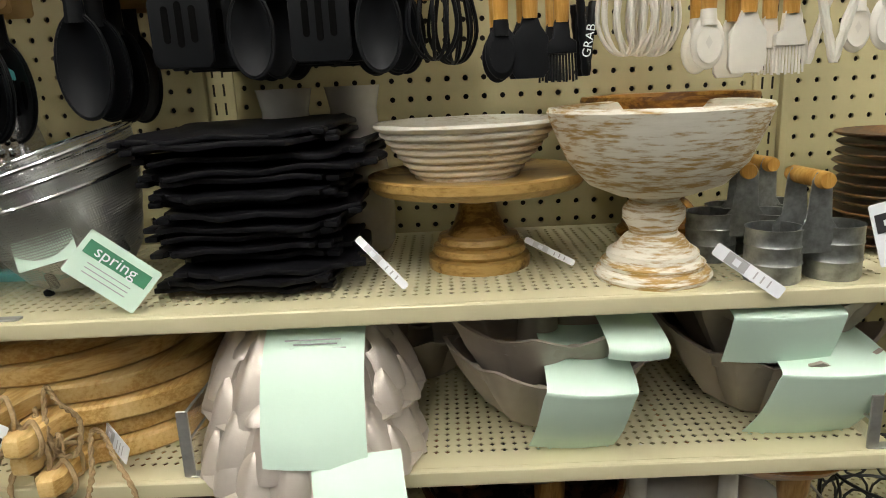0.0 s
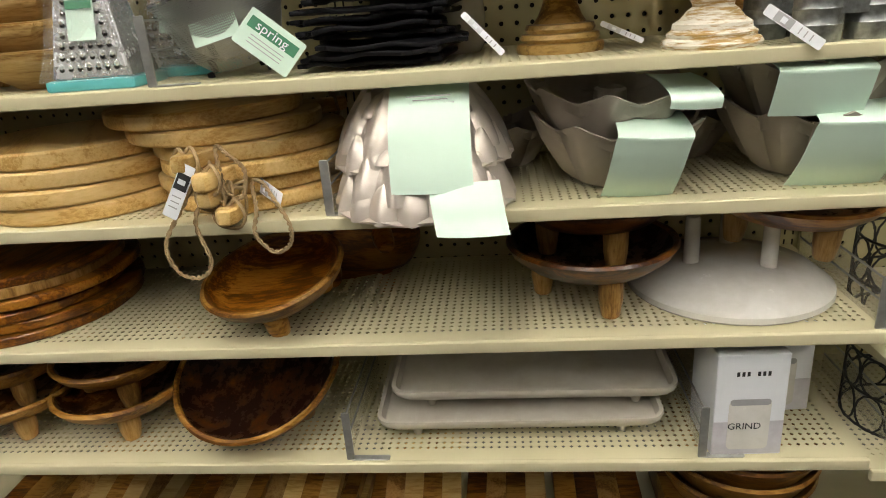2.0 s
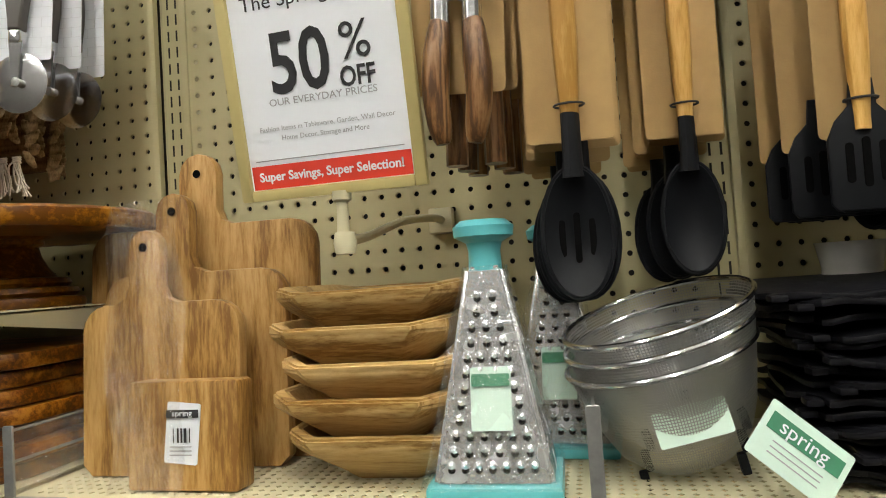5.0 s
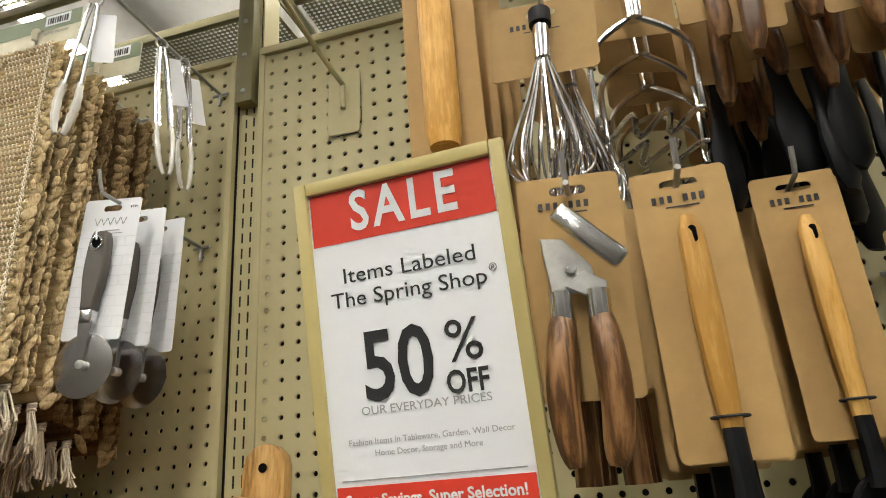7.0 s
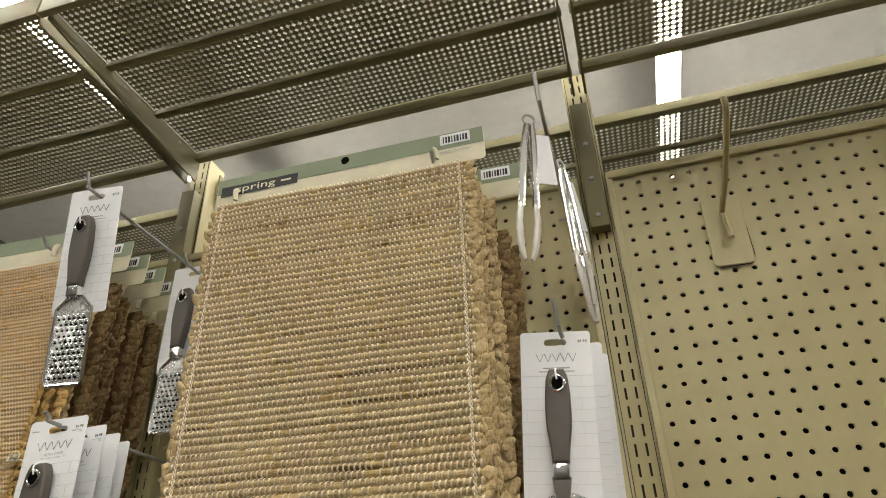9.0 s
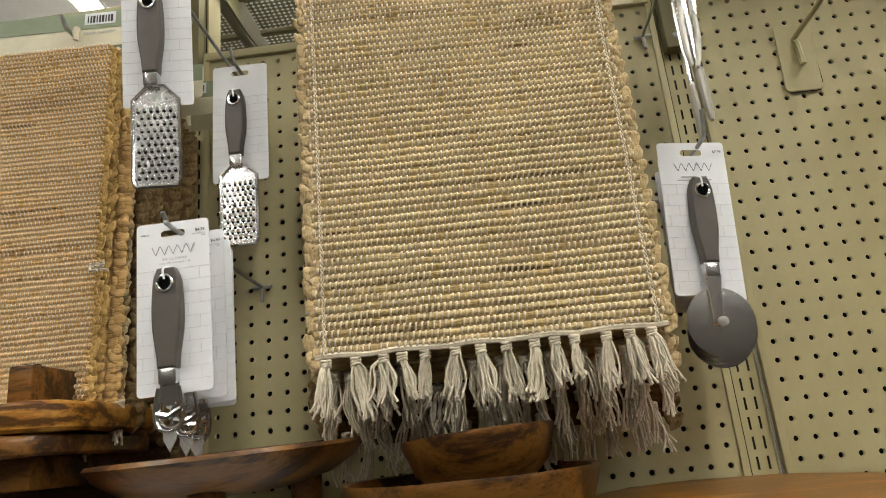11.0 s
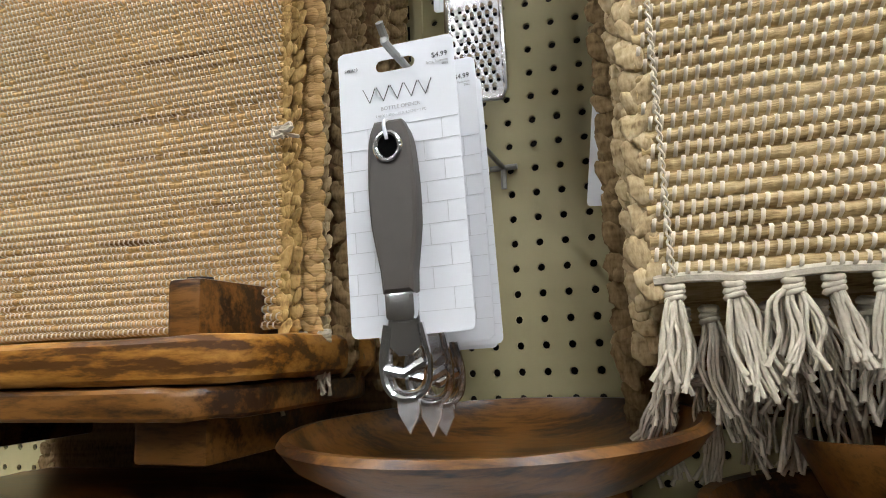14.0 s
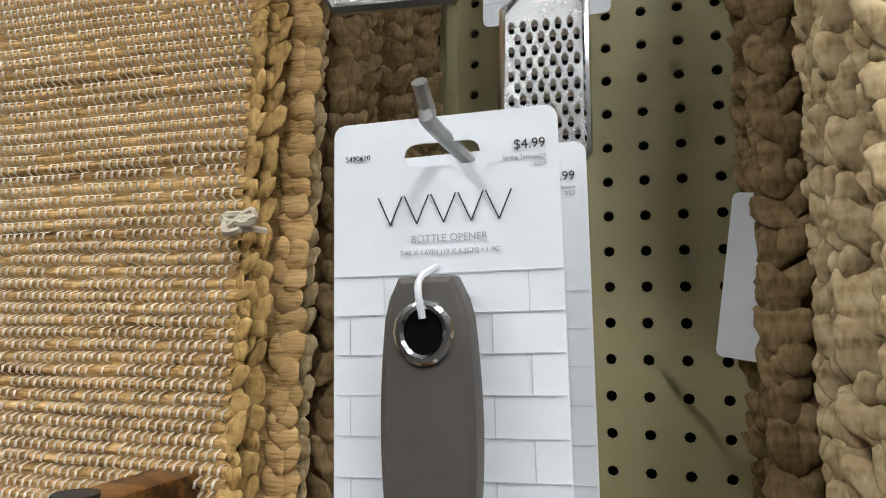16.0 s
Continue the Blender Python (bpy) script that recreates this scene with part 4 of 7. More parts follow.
bars(blk, GREYLINE, [(0.0, 0.044 - 0.004 * k, 0.024, 0.0012) for k in range(3)], -0.0325, "fine_print")
wr = bmesh.new()
bmesh.ops.create_grid(wr, x_segments=10, y_segments=24, size=0.5, matrix=pose(0, 0, 0, 90, 0, 0) @ Matrix.Diagonal((0.085, 0.29, 1, 1)))
for v in wr.verts:
    v.co.x += 0.02 * (v.co.z / 0.29) + 0.006 * math.sin(v.co.z * 40)
    v.co.y += 0.006 * math.sin(v.co.x * 60 + v.co.z * 25)
tagged(part("plastic_wrap", wr, WRAP, None, loc=(-0.602, -0.308, S1 + 0.146)), "loose clear plastic wrap over cutting boards", "wrap").visible_shadow = False


# ---- second shelf ----
def fluted(profile, petals, amp, mat, parent, name="pan", seg=120, sharp=30, tiers=True, zig=0.0, turned=0):
    """Cast pan body: rounded petals in two staggered tiers, each petal bulging between creases."""
    n = len(profile)

    def f(a, i, r, z):
        u = i / (n - 1)
        a = a + radians(turned)
        ph = 0.0 if (u < 0.5 or not tiers) else math.pi / petals
        w = abs(math.sin((a + ph) * petals / 2))
        edge = zig * (1 - abs(2 * ((a * petals / (2 * math.pi)) % 1) - 1)) * max(0.0, 1 - abs(u - 0.97) * 9)
        return r * (1 - amp + amp * 1.25 * w ** 0.55), z + edge
    return part(name, lathe(profile, seg, f), mat, parent, sharp=sharp)


def ribbon(path, x0, x1, mat, parent, name="paper_sleeve", th=0.0012, skew=0.0, label=""):
    """A strip of card bent along a (y, z) path between x0 and x1."""
    P = smooth_path([(0, y, z) for y, z in path], 6)
    bm = bmesh.new()
    nx = 8
    rows = []
    for i, p in enumerate(P):
        rows.append([bm.verts.new((x0 + (x1 - x0) * k / nx + skew * i / len(P), p.y - 0.006 * math.sin(math.pi * k / nx), p.z)) for k in range(nx + 1)])
    for a, b in zip(rows, rows[1:]):
        for k in range(nx):
            bm.faces.new((a[k], a[k + 1], b[k + 1], b[k]))
    bmesh.ops.recalc_face_normals(bm, faces=bm.faces)
    bmesh.ops.solidify(bm, geom=bm.faces[:], thickness=th)
    return part(name, bm, mat, parent, label)


def inverted_bundt(x, y, z, s, rot, tilt):
    t = thing("bundt_pan", "pale bronze cast aluminium fluted cake pan upside down", "cake pan", (x, y, z), (tilt, 0, 0), group="stack of upside-down cake pans")
    part("flange", lathe([(0.106, 0.006), (0.121, 0.0), (0.122, 0.003), (0.106, 0.010)], 96, lambda a, i, r, z: (r * (1 + 0.02 * abs(math.sin(6 * (a + radians(rot))))), z + 0.004 * abs(math.sin(6 * (a + radians(rot)))))), BRONZE, t)
    part("core", lathe([(0.112, 0.004), (0.108, 0.03), (0.096, 0.056), (0.080, 0.080), (0.060, 0.094), (0.04, 0.092), (0.024, 0.07), (0.02, 0.03)], 72), BRONZE, t)
    for j, (ra, rb, za, zb, n, ph) in enumerate(((0.119, 0.103, 0.000, 0.050, 18, 0.0), (0.107, 0.072, 0.024, 0.098, 12, 0.3), (0.085, 0.040, 0.070, 0.107, 12, 0.8))):
        me = None
        for k in range(n):
            bm = bmesh.new()
            if me is None:
                nu, nv = 10, 9
                grid = []
                for v in range(nv + 1):
                    q = v / nv
                    wd = max(0.02, (1 - q ** 4.0) ** 0.7) * 1.0
                    rr = ra + (rb - ra) * q ** 1.5
                    row = []
                    for u in range(nu + 1):
                        c = 2 * u / nu - 1
                        aa = c * wd * math.pi / n
                        rad = rr + (0.175 / n) * (1 - abs(c) ** 1.35) * (1 - 0.45 * q) - 0.003
                        row.append(bm.verts.new((rad * math.cos(aa), rad * math.sin(aa), za + (zb - za) * q - (0.05 / n) * (1 - abs(c)) * (1 - q) * (j == 0) + 0.004 * (j == 0) * (1 - q))))
                    grid.append(row)
                for r0, r1 in zip(grid, grid[1:]):
                    for u in range(nu):
                        bm.faces.new((r0[u], r0[u + 1], r1[u + 1], r1[u]))
                bmesh.ops.recalc_face_normals(bm, faces=bm.faces)
                ob = part("petal", bm, BRONZE, t, sharp=60)
                me = ob.data
            else:
                bm.free()
                ob = new("petal", me)
                ob.parent = t
            ob.matrix_basis = pose(0, 0, 0, 0, 0, 360 * (k + ph) / n + rot)
    return t


p1 = inverted_bundt(0.154, -0.272, S2, 1.0, 8, 0)
p2 = inverted_bundt(0.152, -0.240, S2 + 0.052, 1.0, 23, 0)
ribbon([(-0.02, 0.103), (-0.06, 0.103), (-0.108, 0.07), (-0.134, 0.02), (-0.142, -0.012)], -0.030, 0.070, MINT, p2, "paper_sleeve", skew=0.004, label="mint green paper sleeve")
bars(p2, GREYLINE, [(0.022 + 0.002 * k, 0.096 - 0.0045 * k, 0.055 - 0.012 * (k % 2), 0.0014) for k in range(3)], -0.0925, "fine_print")
ribbon([(-0.100, 0.050), (-0.122, 0.030), (-0.134, 0.010), (-0.146, -0.004)], 0.016, 0.102, MINT, p1, "paper_sleeve", skew=0.012, label="mint green paper sleeve")


def upright_bundt(x, y, z, s, rot, tilt, petals, mat=TAUPE, tube_in=True):
    t = thing("bundt_pan", "taupe cast fluted cake pan with wavy rim standing upright", "cake pan", (x, y, z), tilt + (0,), group="cake pans in paper sleeves")
    outer = [(0.030, 0.0), (0.055, 0.002), (0.072, 0.014), (0.088, 0.036), (0.098, 0.052), (0.106, 0.064), (0.116, 0.086), (0.122, 0.100), (0.124, 0.104), (0.119, 0.104), (0.112, 0.086), (0.100, 0.062), (0.084, 0.036), (0.066, 0.018), (0.045, 0.012), (0.026, 0.03), (0.022, 0.085), (0.017, 0.088), (0.016, 0.03), (0.0, 0.028)]
    n = len(outer)

    def f(a, i, r, z):
        a2 = a + radians(rot)
        w = abs(math.sin(a2 * petals / 2))
        tri = abs(((a2 * petals / math.pi) % 2) - 1)
        k = 1.0 if i < 13 else 0.25
        amp = 0.16 if 1 < i < 14 else 0.03
        zz = z - (0.020 * tri if 6 < i < 11 else 0)
        return r * (1 - amp * k * (0.55 * tri + 0.45 * (1 - w))), zz
    part("pan", turn(lathe(outer, petals * 12, f), Matrix.Scale(s, 4)), mat, t, sharp=28)
    return t


a1 = upright_bundt(0.412, -0.205, S2 + 0.004, 0.98, 10, (6, 3), 8)
a2 = upright_bundt(0.408, -0.200, S2 + 0.044, 0.98, 32, (5, 2), 8)
b1 = upright_bundt(0.672, -0.195, S2 + 0.004, 1.03, 0, (5, 1), 10)
b2 = upright_bundt(0.668, -0.195, S2 + 0.060, 1.03, 18, (3, 1), 10)
SLV = [(0.02, 0.098), (-0.06, 0.104), (-0.124, 0.100), (-0.128, 0.085), (-0.112, 0.04), (-0.085, -0.002)]
ribbon(SLV, -0.010, 0.080, MINT, a1, skew=-0.016, label="mint green paper sleeve")
ribbon([(y, z) for y, z in SLV[:4]], 0.05, 0.11, MINT, a2, skew=0.0, label="mint green paper sleeve")
ribbon(SLV, -0.030, 0.085, MINT, b1, skew=-0.022, label="mint green paper sleeve")
ribbon([(y, z) for y, z in SLV[:5]], -0.086, 0.024, MINT, b2, skew=0.0, label="mint green paper sleeve")
for k in (0, 1):
    d = upright_bundt(0.265 + 0.27 * k, -0.075, S2, 0.75, 12, (2, 0), 8)

for i in range(4):
    round_board(-0.392 + (0.004, -0.006, 0.003, -0.004)[i], -0.17 + (0.002, -0.004, 0.0, 0.004)[i], S2 + i * 0.0262, 0.155, 0.0255, TAN, "round pale wooden board in a stack", "stack of round boards", i, 0.0006, 40 * i)
for i in range(6):
    top = i > 3
    paddle_board(-0.118 - (0.05 if top else 0) + (0.004, -0.006, 0.006, -0.004, 0.01, -0.018)[i], -0.155 + (0.0, 0.004, -0.004, 0.002, 0, 0.0)[i], S2 + i * 0.0238, 0.145, 0.0232, (-86, -90, -93, -98, 40, 60)[i], i)
for pts, lb in (([(-0.185, -0.31, S2 + 0.05), (-0.215, -0.338, S2 + 0.0), (-0.245, -0.347, S2 - 0.05), (-0.235, -0.348, S2 - 0.09), (-0.205, -0.348, S2 - 0.098), (-0.188, -0.347, S2 - 0.075), (-0.20, -0.343, S2 - 0.02), (-0.178, -0.325, S2 + 0.03)], 0),
                ([(-0.12, -0.31, S2 + 0.03), (-0.108, -0.341, S2 + 0.002), (-0.112, -0.348, S2 - 0.03), (-0.09, -0.349, S2 - 0.055), (-0.068, -0.348, S2 - 0.045), (-0.066, -0.346, S2 - 0.018), (-0.085, -0.335, S2 + 0.012), (-0.105, -0.315, S2 + 0.03)], 1),
                ([(-0.19, -0.30, S2 + 0.075), (-0.18, -0.325, S2 + 0.05), (-0.172, -0.33, S2 + 0.02), (-0.155, -0.325, S2 + 0.012), (-0.15, -0.318, S2 + 0.045), (-0.168, -0.318, S2 + 0.066)], 2)):
    bm = bmesh.new()
    P = [p + Vector(((0.054, 0.047, 0.072)[lb], 0, (0.026, 0.016, 0.02)[lb])) for p in smooth_path(pts, 14, True)]
    for s in (0, 1):
        Q = [p + Vector((0.0016 * math.cos(i * 0.9 + s * math.pi), 0.0, 0.0016 * math.sin(i * 0.9 + s * math.pi))) for i, p in enumerate(P)]
        tube(Q, 0.0019, 6, True, bm)
    tagged(part("twine_loop", bm, TWINE, None), "loop of twisted natural jute twine over the shelf edge", "twine", "twine loops")
R = random.Random(3)
bm = bmesh.new()
for k in range(7):
    c = Vector((-0.105 + R.uniform(-0.02, 0.02), -0.318 + R.uniform(-0.008, 0.006), S2 + 0.035 + R.uniform(-0.02, 0.022)))
    tube(smooth_path([c + Vector((R.uniform(-0.022, 0.022), R.uniform(-0.008, 0.008), R.uniform(-0.014, 0.014))) for _ in range(6)], 6, True), 0.0022, 6, True, bm)
tagged(part("twine_knot", bm, TWINE, None), "tangled knot of jute twine on board handles", "twine")
hang_tag(-0.154, -0.354, S2 + 0.050, 0.020, 0.076, PAPER, INK, (-4, 30, 0), "white paper price tag hanging on twine")
hang_tag(-0.055, -0.30, S2 + 0.03, 0.02, 0.06, PAPER, GREYLINE, (-40, -70, 0), "white paper price tag lying against boards")


def shaker_set(x, y, z, rot):
    t = thing("shaker_set", "boxed set of white rounded ceramic shakers with dotted label", "shaker set", (x, y, z), (0, 0, rot), group="shaker sets")
    t.scale = (1.25, 1.25, 1.25)
    part("box", rbox(0.066, 0.05, 0.042, 0.002, at=(0, 0, 0.021)), INK, t, "black cardboard box")
    bars(t, PAPER, [(0.004, 0.03, 0.05, 0.02)], -0.0253, "label_strip")
    for i, m in enumerate((RED, GREEN, TEAL, FRAMEP)):
        part("dot", turn(lathe([(0, 0), (0.0048, 0), (0.0048, 0.0006), (0, 0.0006)], 14), pose(-0.018 + i * 0.012, -0.0258, 0.024 + 0.006 * (i % 2), 90, 0, 0)), m, t)
    for dx, s in ((-0.014, 1.0), (0.03, 0.9)):
        part("shaker", lathe([(0, 0), (0.016 * s, 0), (0.021 * s, 0.016 * s), (0.018 * s, 0.034 * s), (0.010 * s, 0.042 * s), (0.014 * s, 0.050 * s), (0.0145 * s, 0.060 * s), (0.010 * s, 0.068 * s), (0, 0.071 * s)], 24), WHITEC, t, "white glazed shaker", loc=(dx + 0.036, -0.012, 0.002))
    return t


for x, y, z, r in ((-0.70, -0.30, S2, 4), (-0.608, -0.30, S2, -6), (-0.655, -0.2, S2, 12), (-0.59, -0.17, S2, -20), (-0.64, -0.19, S2 + 0.088, 30)):
    shaker_set(x, y, z, r)

# ---- third shelf ----
for i in range(6):
    round_board(-0.565 + (0.0, 0.012, -0.016, 0.02, -0.01, 0.004)[i], -0.155 + (0, 0.008, -0.008, 0.004, -0.006, 0)[i], S3 + i * 0.0172 + (0.003 if i > 2 else 0), (0.178, 0.17, 0.175, 0.168, 0.172, 0.165)[i], 0.016, REDW if i != 4 else ACACIA,
                "round reddish-brown wooden board in a stack", "stack of dark round boards", 20 + i, 0.0012, 53 * i, (0, 0) if i < 3 else ((-1.2, 1.4), (1.0, -1.2), (0.4, 1.0))[i - 3])
footed_bowl(-0.084, -0.226, S3 + 0.008, 0.112, 0.050, 0.030, MANGO, "brown wooden footed bowl with dark varnished inside, tipped", (13, -7, 0), seed=1, hollow=REDW)
footed_bowl(0.03, -0.125, S3 + 0.02, 0.108, 0.04, 0.03, REDW, "reddish wooden footed bowl standing on its edge", (-62, 14, 30), seed=2)
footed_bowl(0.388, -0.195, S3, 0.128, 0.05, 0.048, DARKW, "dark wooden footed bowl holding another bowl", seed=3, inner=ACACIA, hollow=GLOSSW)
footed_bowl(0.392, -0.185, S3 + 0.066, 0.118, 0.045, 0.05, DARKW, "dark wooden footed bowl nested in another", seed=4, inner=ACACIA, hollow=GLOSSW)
ws = thing("cake_riser", "white painted round riser lying upside down, legs up", "riser", (0.60, -0.165, S3))
part("top", lathe([(0, 0), (0.146, 0), (0.150, 0.004), (0.149, 0.012), (0.12, 0.034), (0.07, 0.046), (0, 0.05)], 72), WHITEC, ws)
for a in (195, 315, 75):
    part("leg", lathe([(0, 0), (0.012, 0), (0.011, 0.08), (0.009, 0.083), (0, 0.083)], 20), WHITEC, ws, loc=(0.062 * math.cos(radians(a)), 0.062 * math.sin(radians(a)), 0.035))
footed_bowl(0.672, -0.18, S3 + 0.072, 0.122, 0.042, 0.04, REDW, "reddish wooden footed bowl on the white riser", (2, 3, 0), seed=5, inner=ACACIA, hollow=GLOSSW)

# ---- fourth shelf ----
for i, (x, y, z, r) in enumerate(((-0.408, -0.205, S4, 0.115), (-0.403, -0.2, S4 + 0.058, 0.108), (-0.608, -0.205, S4, 0.118), (-0.603, -0.2, S4 + 0.06, 0.11))):
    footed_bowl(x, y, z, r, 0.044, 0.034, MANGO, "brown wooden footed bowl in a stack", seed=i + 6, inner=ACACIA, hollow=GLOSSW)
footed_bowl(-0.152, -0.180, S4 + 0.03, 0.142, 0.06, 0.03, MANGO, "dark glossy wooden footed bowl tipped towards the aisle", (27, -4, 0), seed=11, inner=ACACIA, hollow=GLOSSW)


def serving_tray(x, y, z, rot):
    t = thing("serving_tray", "cream enamelled rectangular serving tray with small feet", "tray", (x, y, z), rot, group="stack of cream trays")
    W, D = 0.445, 0.20
    rings = [(rrect(W - 0.03, D - 0.03, 0.02, 4), 0.0), (rrect(W - 0.006, D - 0.006, 0.026, 4), 0.012), (rrect(W, D, 0.028, 4), 0.020), (rrect(W - 0.002, D - 0.002, 0.027, 4), 0.024), (rrect(W - 0.014, D - 0.014, 0.022, 4), 0.0235), (rrect(W - 0.024, D - 0.024, 0.018, 4), 0.010), (rrect(W - 0.05, D - 0.05, 0.012, 4), 0.007)]
    bm = bmesh.new()
    rv = [[bm.verts.new((px, py, zz)) for px, py in o] for o, zz in rings]
    n = len(rv[0])
    for a, b in zip(rv, rv[1:]):
        for k in range(n):
            bm.faces.new((a[k], a[(k + 1) % n], b[(k + 1) % n], b[k]))
    bm.faces.new(rv[0][::-1])
    bm.faces.new(rv[-1])
    bmesh.ops.recalc_face_normals(bm, faces=bm.faces)
    part("tray", bm, CREAM, t)
    for sx in (-1, 1):
        for sy in (-1, 1):
            part("foot", lathe([(0, 0), (0.006, 0), (0.008, 0.006), (0.009, 0.018), (0, 0.018)], 14), CREAM, t, loc=(sx * W * 0.36, sy * D * 0.36, -0.016))
    return t


serving_tray(0.268, -0.190, S4 + 0.022, (3, 0, 0.5))
serving_tray(0.292, -0.170, S4 + 0.062, (3, 0, 0))


def mug_box(x, y, rot, w=0.108):
    t = thing("mug_box", "white printed cardboard box showing a mug", "box", (x, y, S4), (0, 0, rot), group="mug boxes")
    h = 0.165
    part("carton", rbox(w, 0.10, h, 0.0012, 1, at=(0, 0, h / 2)), PAPER, t)
    bars(t, LILAC, [(0, 0.030, w * 0.99, 0.055)], -0.0503, "picture_panel")
    bars(t, INK, [(-0.02 + 0.007 * k, 0.135, 0.004, 0.007) for k in range(7) if k != 3], -0.0503, "brand_bars")
    part("mug_picture", turn(slab(rrect(0.058, 0.082, 0.008, 4), 0.0006, 0, 1), pose(0.0, -0.0506, 0.052, 90, 0, 0)), WHITEC, t)
    part("mug_rim_picture", turn(slab(rrect(0.056, 0.010, 0.0049, 4), 0.0005, 0, 1), pose(0.0, -0.0512, 0.090, 90, 0, 0)), GREYLINE, t)
    lettering("GRIND", 0.015, INK, t, (-0.006, -0.0516, 0.05))
    return t


mug_box(0.592, -0.272, 2, 0.098)
mug_box(0.668, -0.165, 4)


def wire_basket(x, y, z, h):
    t = thing("wire_basket", "black wire basket with looping scroll sides", "basket", (x, y, z), group="black wire baskets")
    r = 0.085
    for zz in (0.002, h * 0.5, h):
        part("hoop", tube([(r * math.cos(k * 0.2618), r * math.sin(k * 0.2618), zz) for k in range(24)], 0.0022, 6, True), BLACKW, t)
    for k in range(12):
        a = k * math.pi / 6
        for j in range(2):
            c = Vector((r * math.cos(a), r * math.sin(a), h * (0.25 + 0.5 * j)))
            tn = Vector((-math.sin(a), math.cos(a), 0))
            part("scroll", tube([c + tn * (0.022 * math.cos(q * 0.5236)) + Vector((0, 0, h * 0.25 * math.sin(q * 0.5236))) for q in range(12)], 0.0018, 5, True), BLACKW, t)
    return t


wire_basket(0.862, -0.2, S3 - 0.05, 0.13)
wire_basket(0.875, -0.2, S4 - 0.02, 0.12)

# ---- lowest shelf ----
R = random.Random(11)


def stave_board(x, y, z, w, d, th, rot, tones, label):
    """Cutting board glued from staves of different woods."""
    t = thing("cutting_board", label, "cutting board", (x, y, z), rot, group="boards on the lowest shelf")
    n = len(tones)
    sw = w / n
    for k, m in enumerate(tones):
        o = [(-sw / 2, -d / 2), (sw / 2, -d / 2), (sw / 2, d / 2), (-sw / 2, d / 2)]
        if k in (0, n - 1):
            s = 1 if k == n - 1 else -1
            o = [(-s * sw / 2, -d / 2), (s * sw / 2 - s * 0.014, -d / 2), (s * sw / 2 - s * 0.004, -d / 2 + 0.004), (s * sw / 2, -d / 2 + 0.014), (s * sw / 2, d / 2), (-s * sw / 2, d / 2)]
            o = o if s > 0 else o[::-1]
        part("stave", slab(o, th, 0.0008, 1), m, t, loc=(-w / 2 + (k + 0.5) * sw, 0, 0))
    return t


for i, (x, w, tones) in enumerate(((-0.64, 0.15, (REDW, MANGO, ACACIA, MANGO)), (-0.455, 0.16, (ACACIA, TAN, MANGO, ACACIA, TAN)), (-0.275, 0.15, (MANGO, REDW, ACACIA, TAN, MANGO)), (-0.10, 0.16, (TAN, ACACIA, DARKW, TAN, ACACIA, MANGO)),
                                 (0.075, 0.15, (MANGO, TAN, ACACIA, DARKW, TAN)), (0.24, 0.14, (REDW, ACACIA, MANGO, TAN)), (0.40, 0.15, (MANGO, DARKW, ACACIA, REDW)))):
    for k in range(2):
        stave_board(x + R.uniform(-0.008, 0.008), -0.2 + R.uniform(-0.012, 0.012), S5 + 0.001 + k * (0.027 + 0.004 * (i % 2)), w, 0.25, 0.025, (0, 0, R.uniform(-2, 2)), tones if k else tones[::-1], "striped wooden cutting board glued from staves")
for x, a in ((-0.47, 14), (-0.11, 18), (0.10, 15)):
    stave_board(x, -0.18, S5 + 0.092, 0.13, 0.21, 0.018, (a, 0, R.uniform(-4, 4)), (ACACIA, TAN, MANGO, TAN), "striped wooden cutting board propped on a lower stack")
for i in range(3):
    ob = part("wooden_bowl", lathe([(0, 0), (0.06, 0), (0.10, 0.03), (0.125, 0.075), (0.122, 0.08), (0.115, 0.075), (0.09, 0.032), (0, 0.012)], 56), MANGO, None, loc=(0.625 + 0.004 * i, -0.2, S5 + 0.06 + 0.03 * i))
    tagged(ob, "turned pale wooden salad bowl in a nest", "bowl", "nest of wooden bowls")
ob = part("wooden_crate", rbox(0.22, 0.24, 0.058, 0.004, at=(0, 0, 0.029)), MANGO, None, loc=(0.625, -0.19, S5))
tagged(ob, "low wooden block under the salad bowls", "block")

# ---- shelves of the neighbouring bay ----
cake_stand(-0.868, -0.195, B1, 0.175, 0.112, 0.078, HONEY, "polished wooden cake stand with live-edge top", wavy=0.0022, thick=0.024)
bl = thing("wooden_bowl", "large dark mango wood bowl in a nest", "bowl", (-1.142, -0.205, B1 + 0.052), group="nested bowls")
part("bowl", roughen(lathe([(0, 0), (0.06, 0), (0.09, 0.018), (0.117, 0.05), (0.134, 0.098), (0.133, 0.103), (0.126, 0.102), (0.108, 0.05), (0.08, 0.024), (0, 0.01)], 64), 0.001, 14), BOWLW, bl)
fb = footed_bowl(-1.138, -0.205, B1, 0.140, 0.052, 0.045, DARKW, "dark wooden footed bowl under nested bowls", seed=2)
bm = lathe([(0, 0), (0.05, 0), (0.072, 0.02), (0.084, 0.052), (0.0835, 0.056), (0.078, 0.055), (0.066, 0.022), (0, 0.008)], 56)
tagged(part("wooden_bowl", bm, BOWLW, None, loc=(-1.128, -0.185, B1 + 0.138), rot=(-2, -3, 0)), "small plain brown wooden bowl on top of a nest", "bowl", "nested bowls")
mt = thing("marble_tray", "white marble rounded tray on a low foot", "tray", (-1.445, -0.205, B1), (0, 0, -26))
part("top", slab(rrect(0.36, 0.24, 0.05, 7), 0.020, 0.006, 3, z=0.062), MARBLE, mt)
part("foot", slab(rrect(0.20, 0.13, 0.03, 6), 0.064, 0.004, 2), MARBLE, mt)
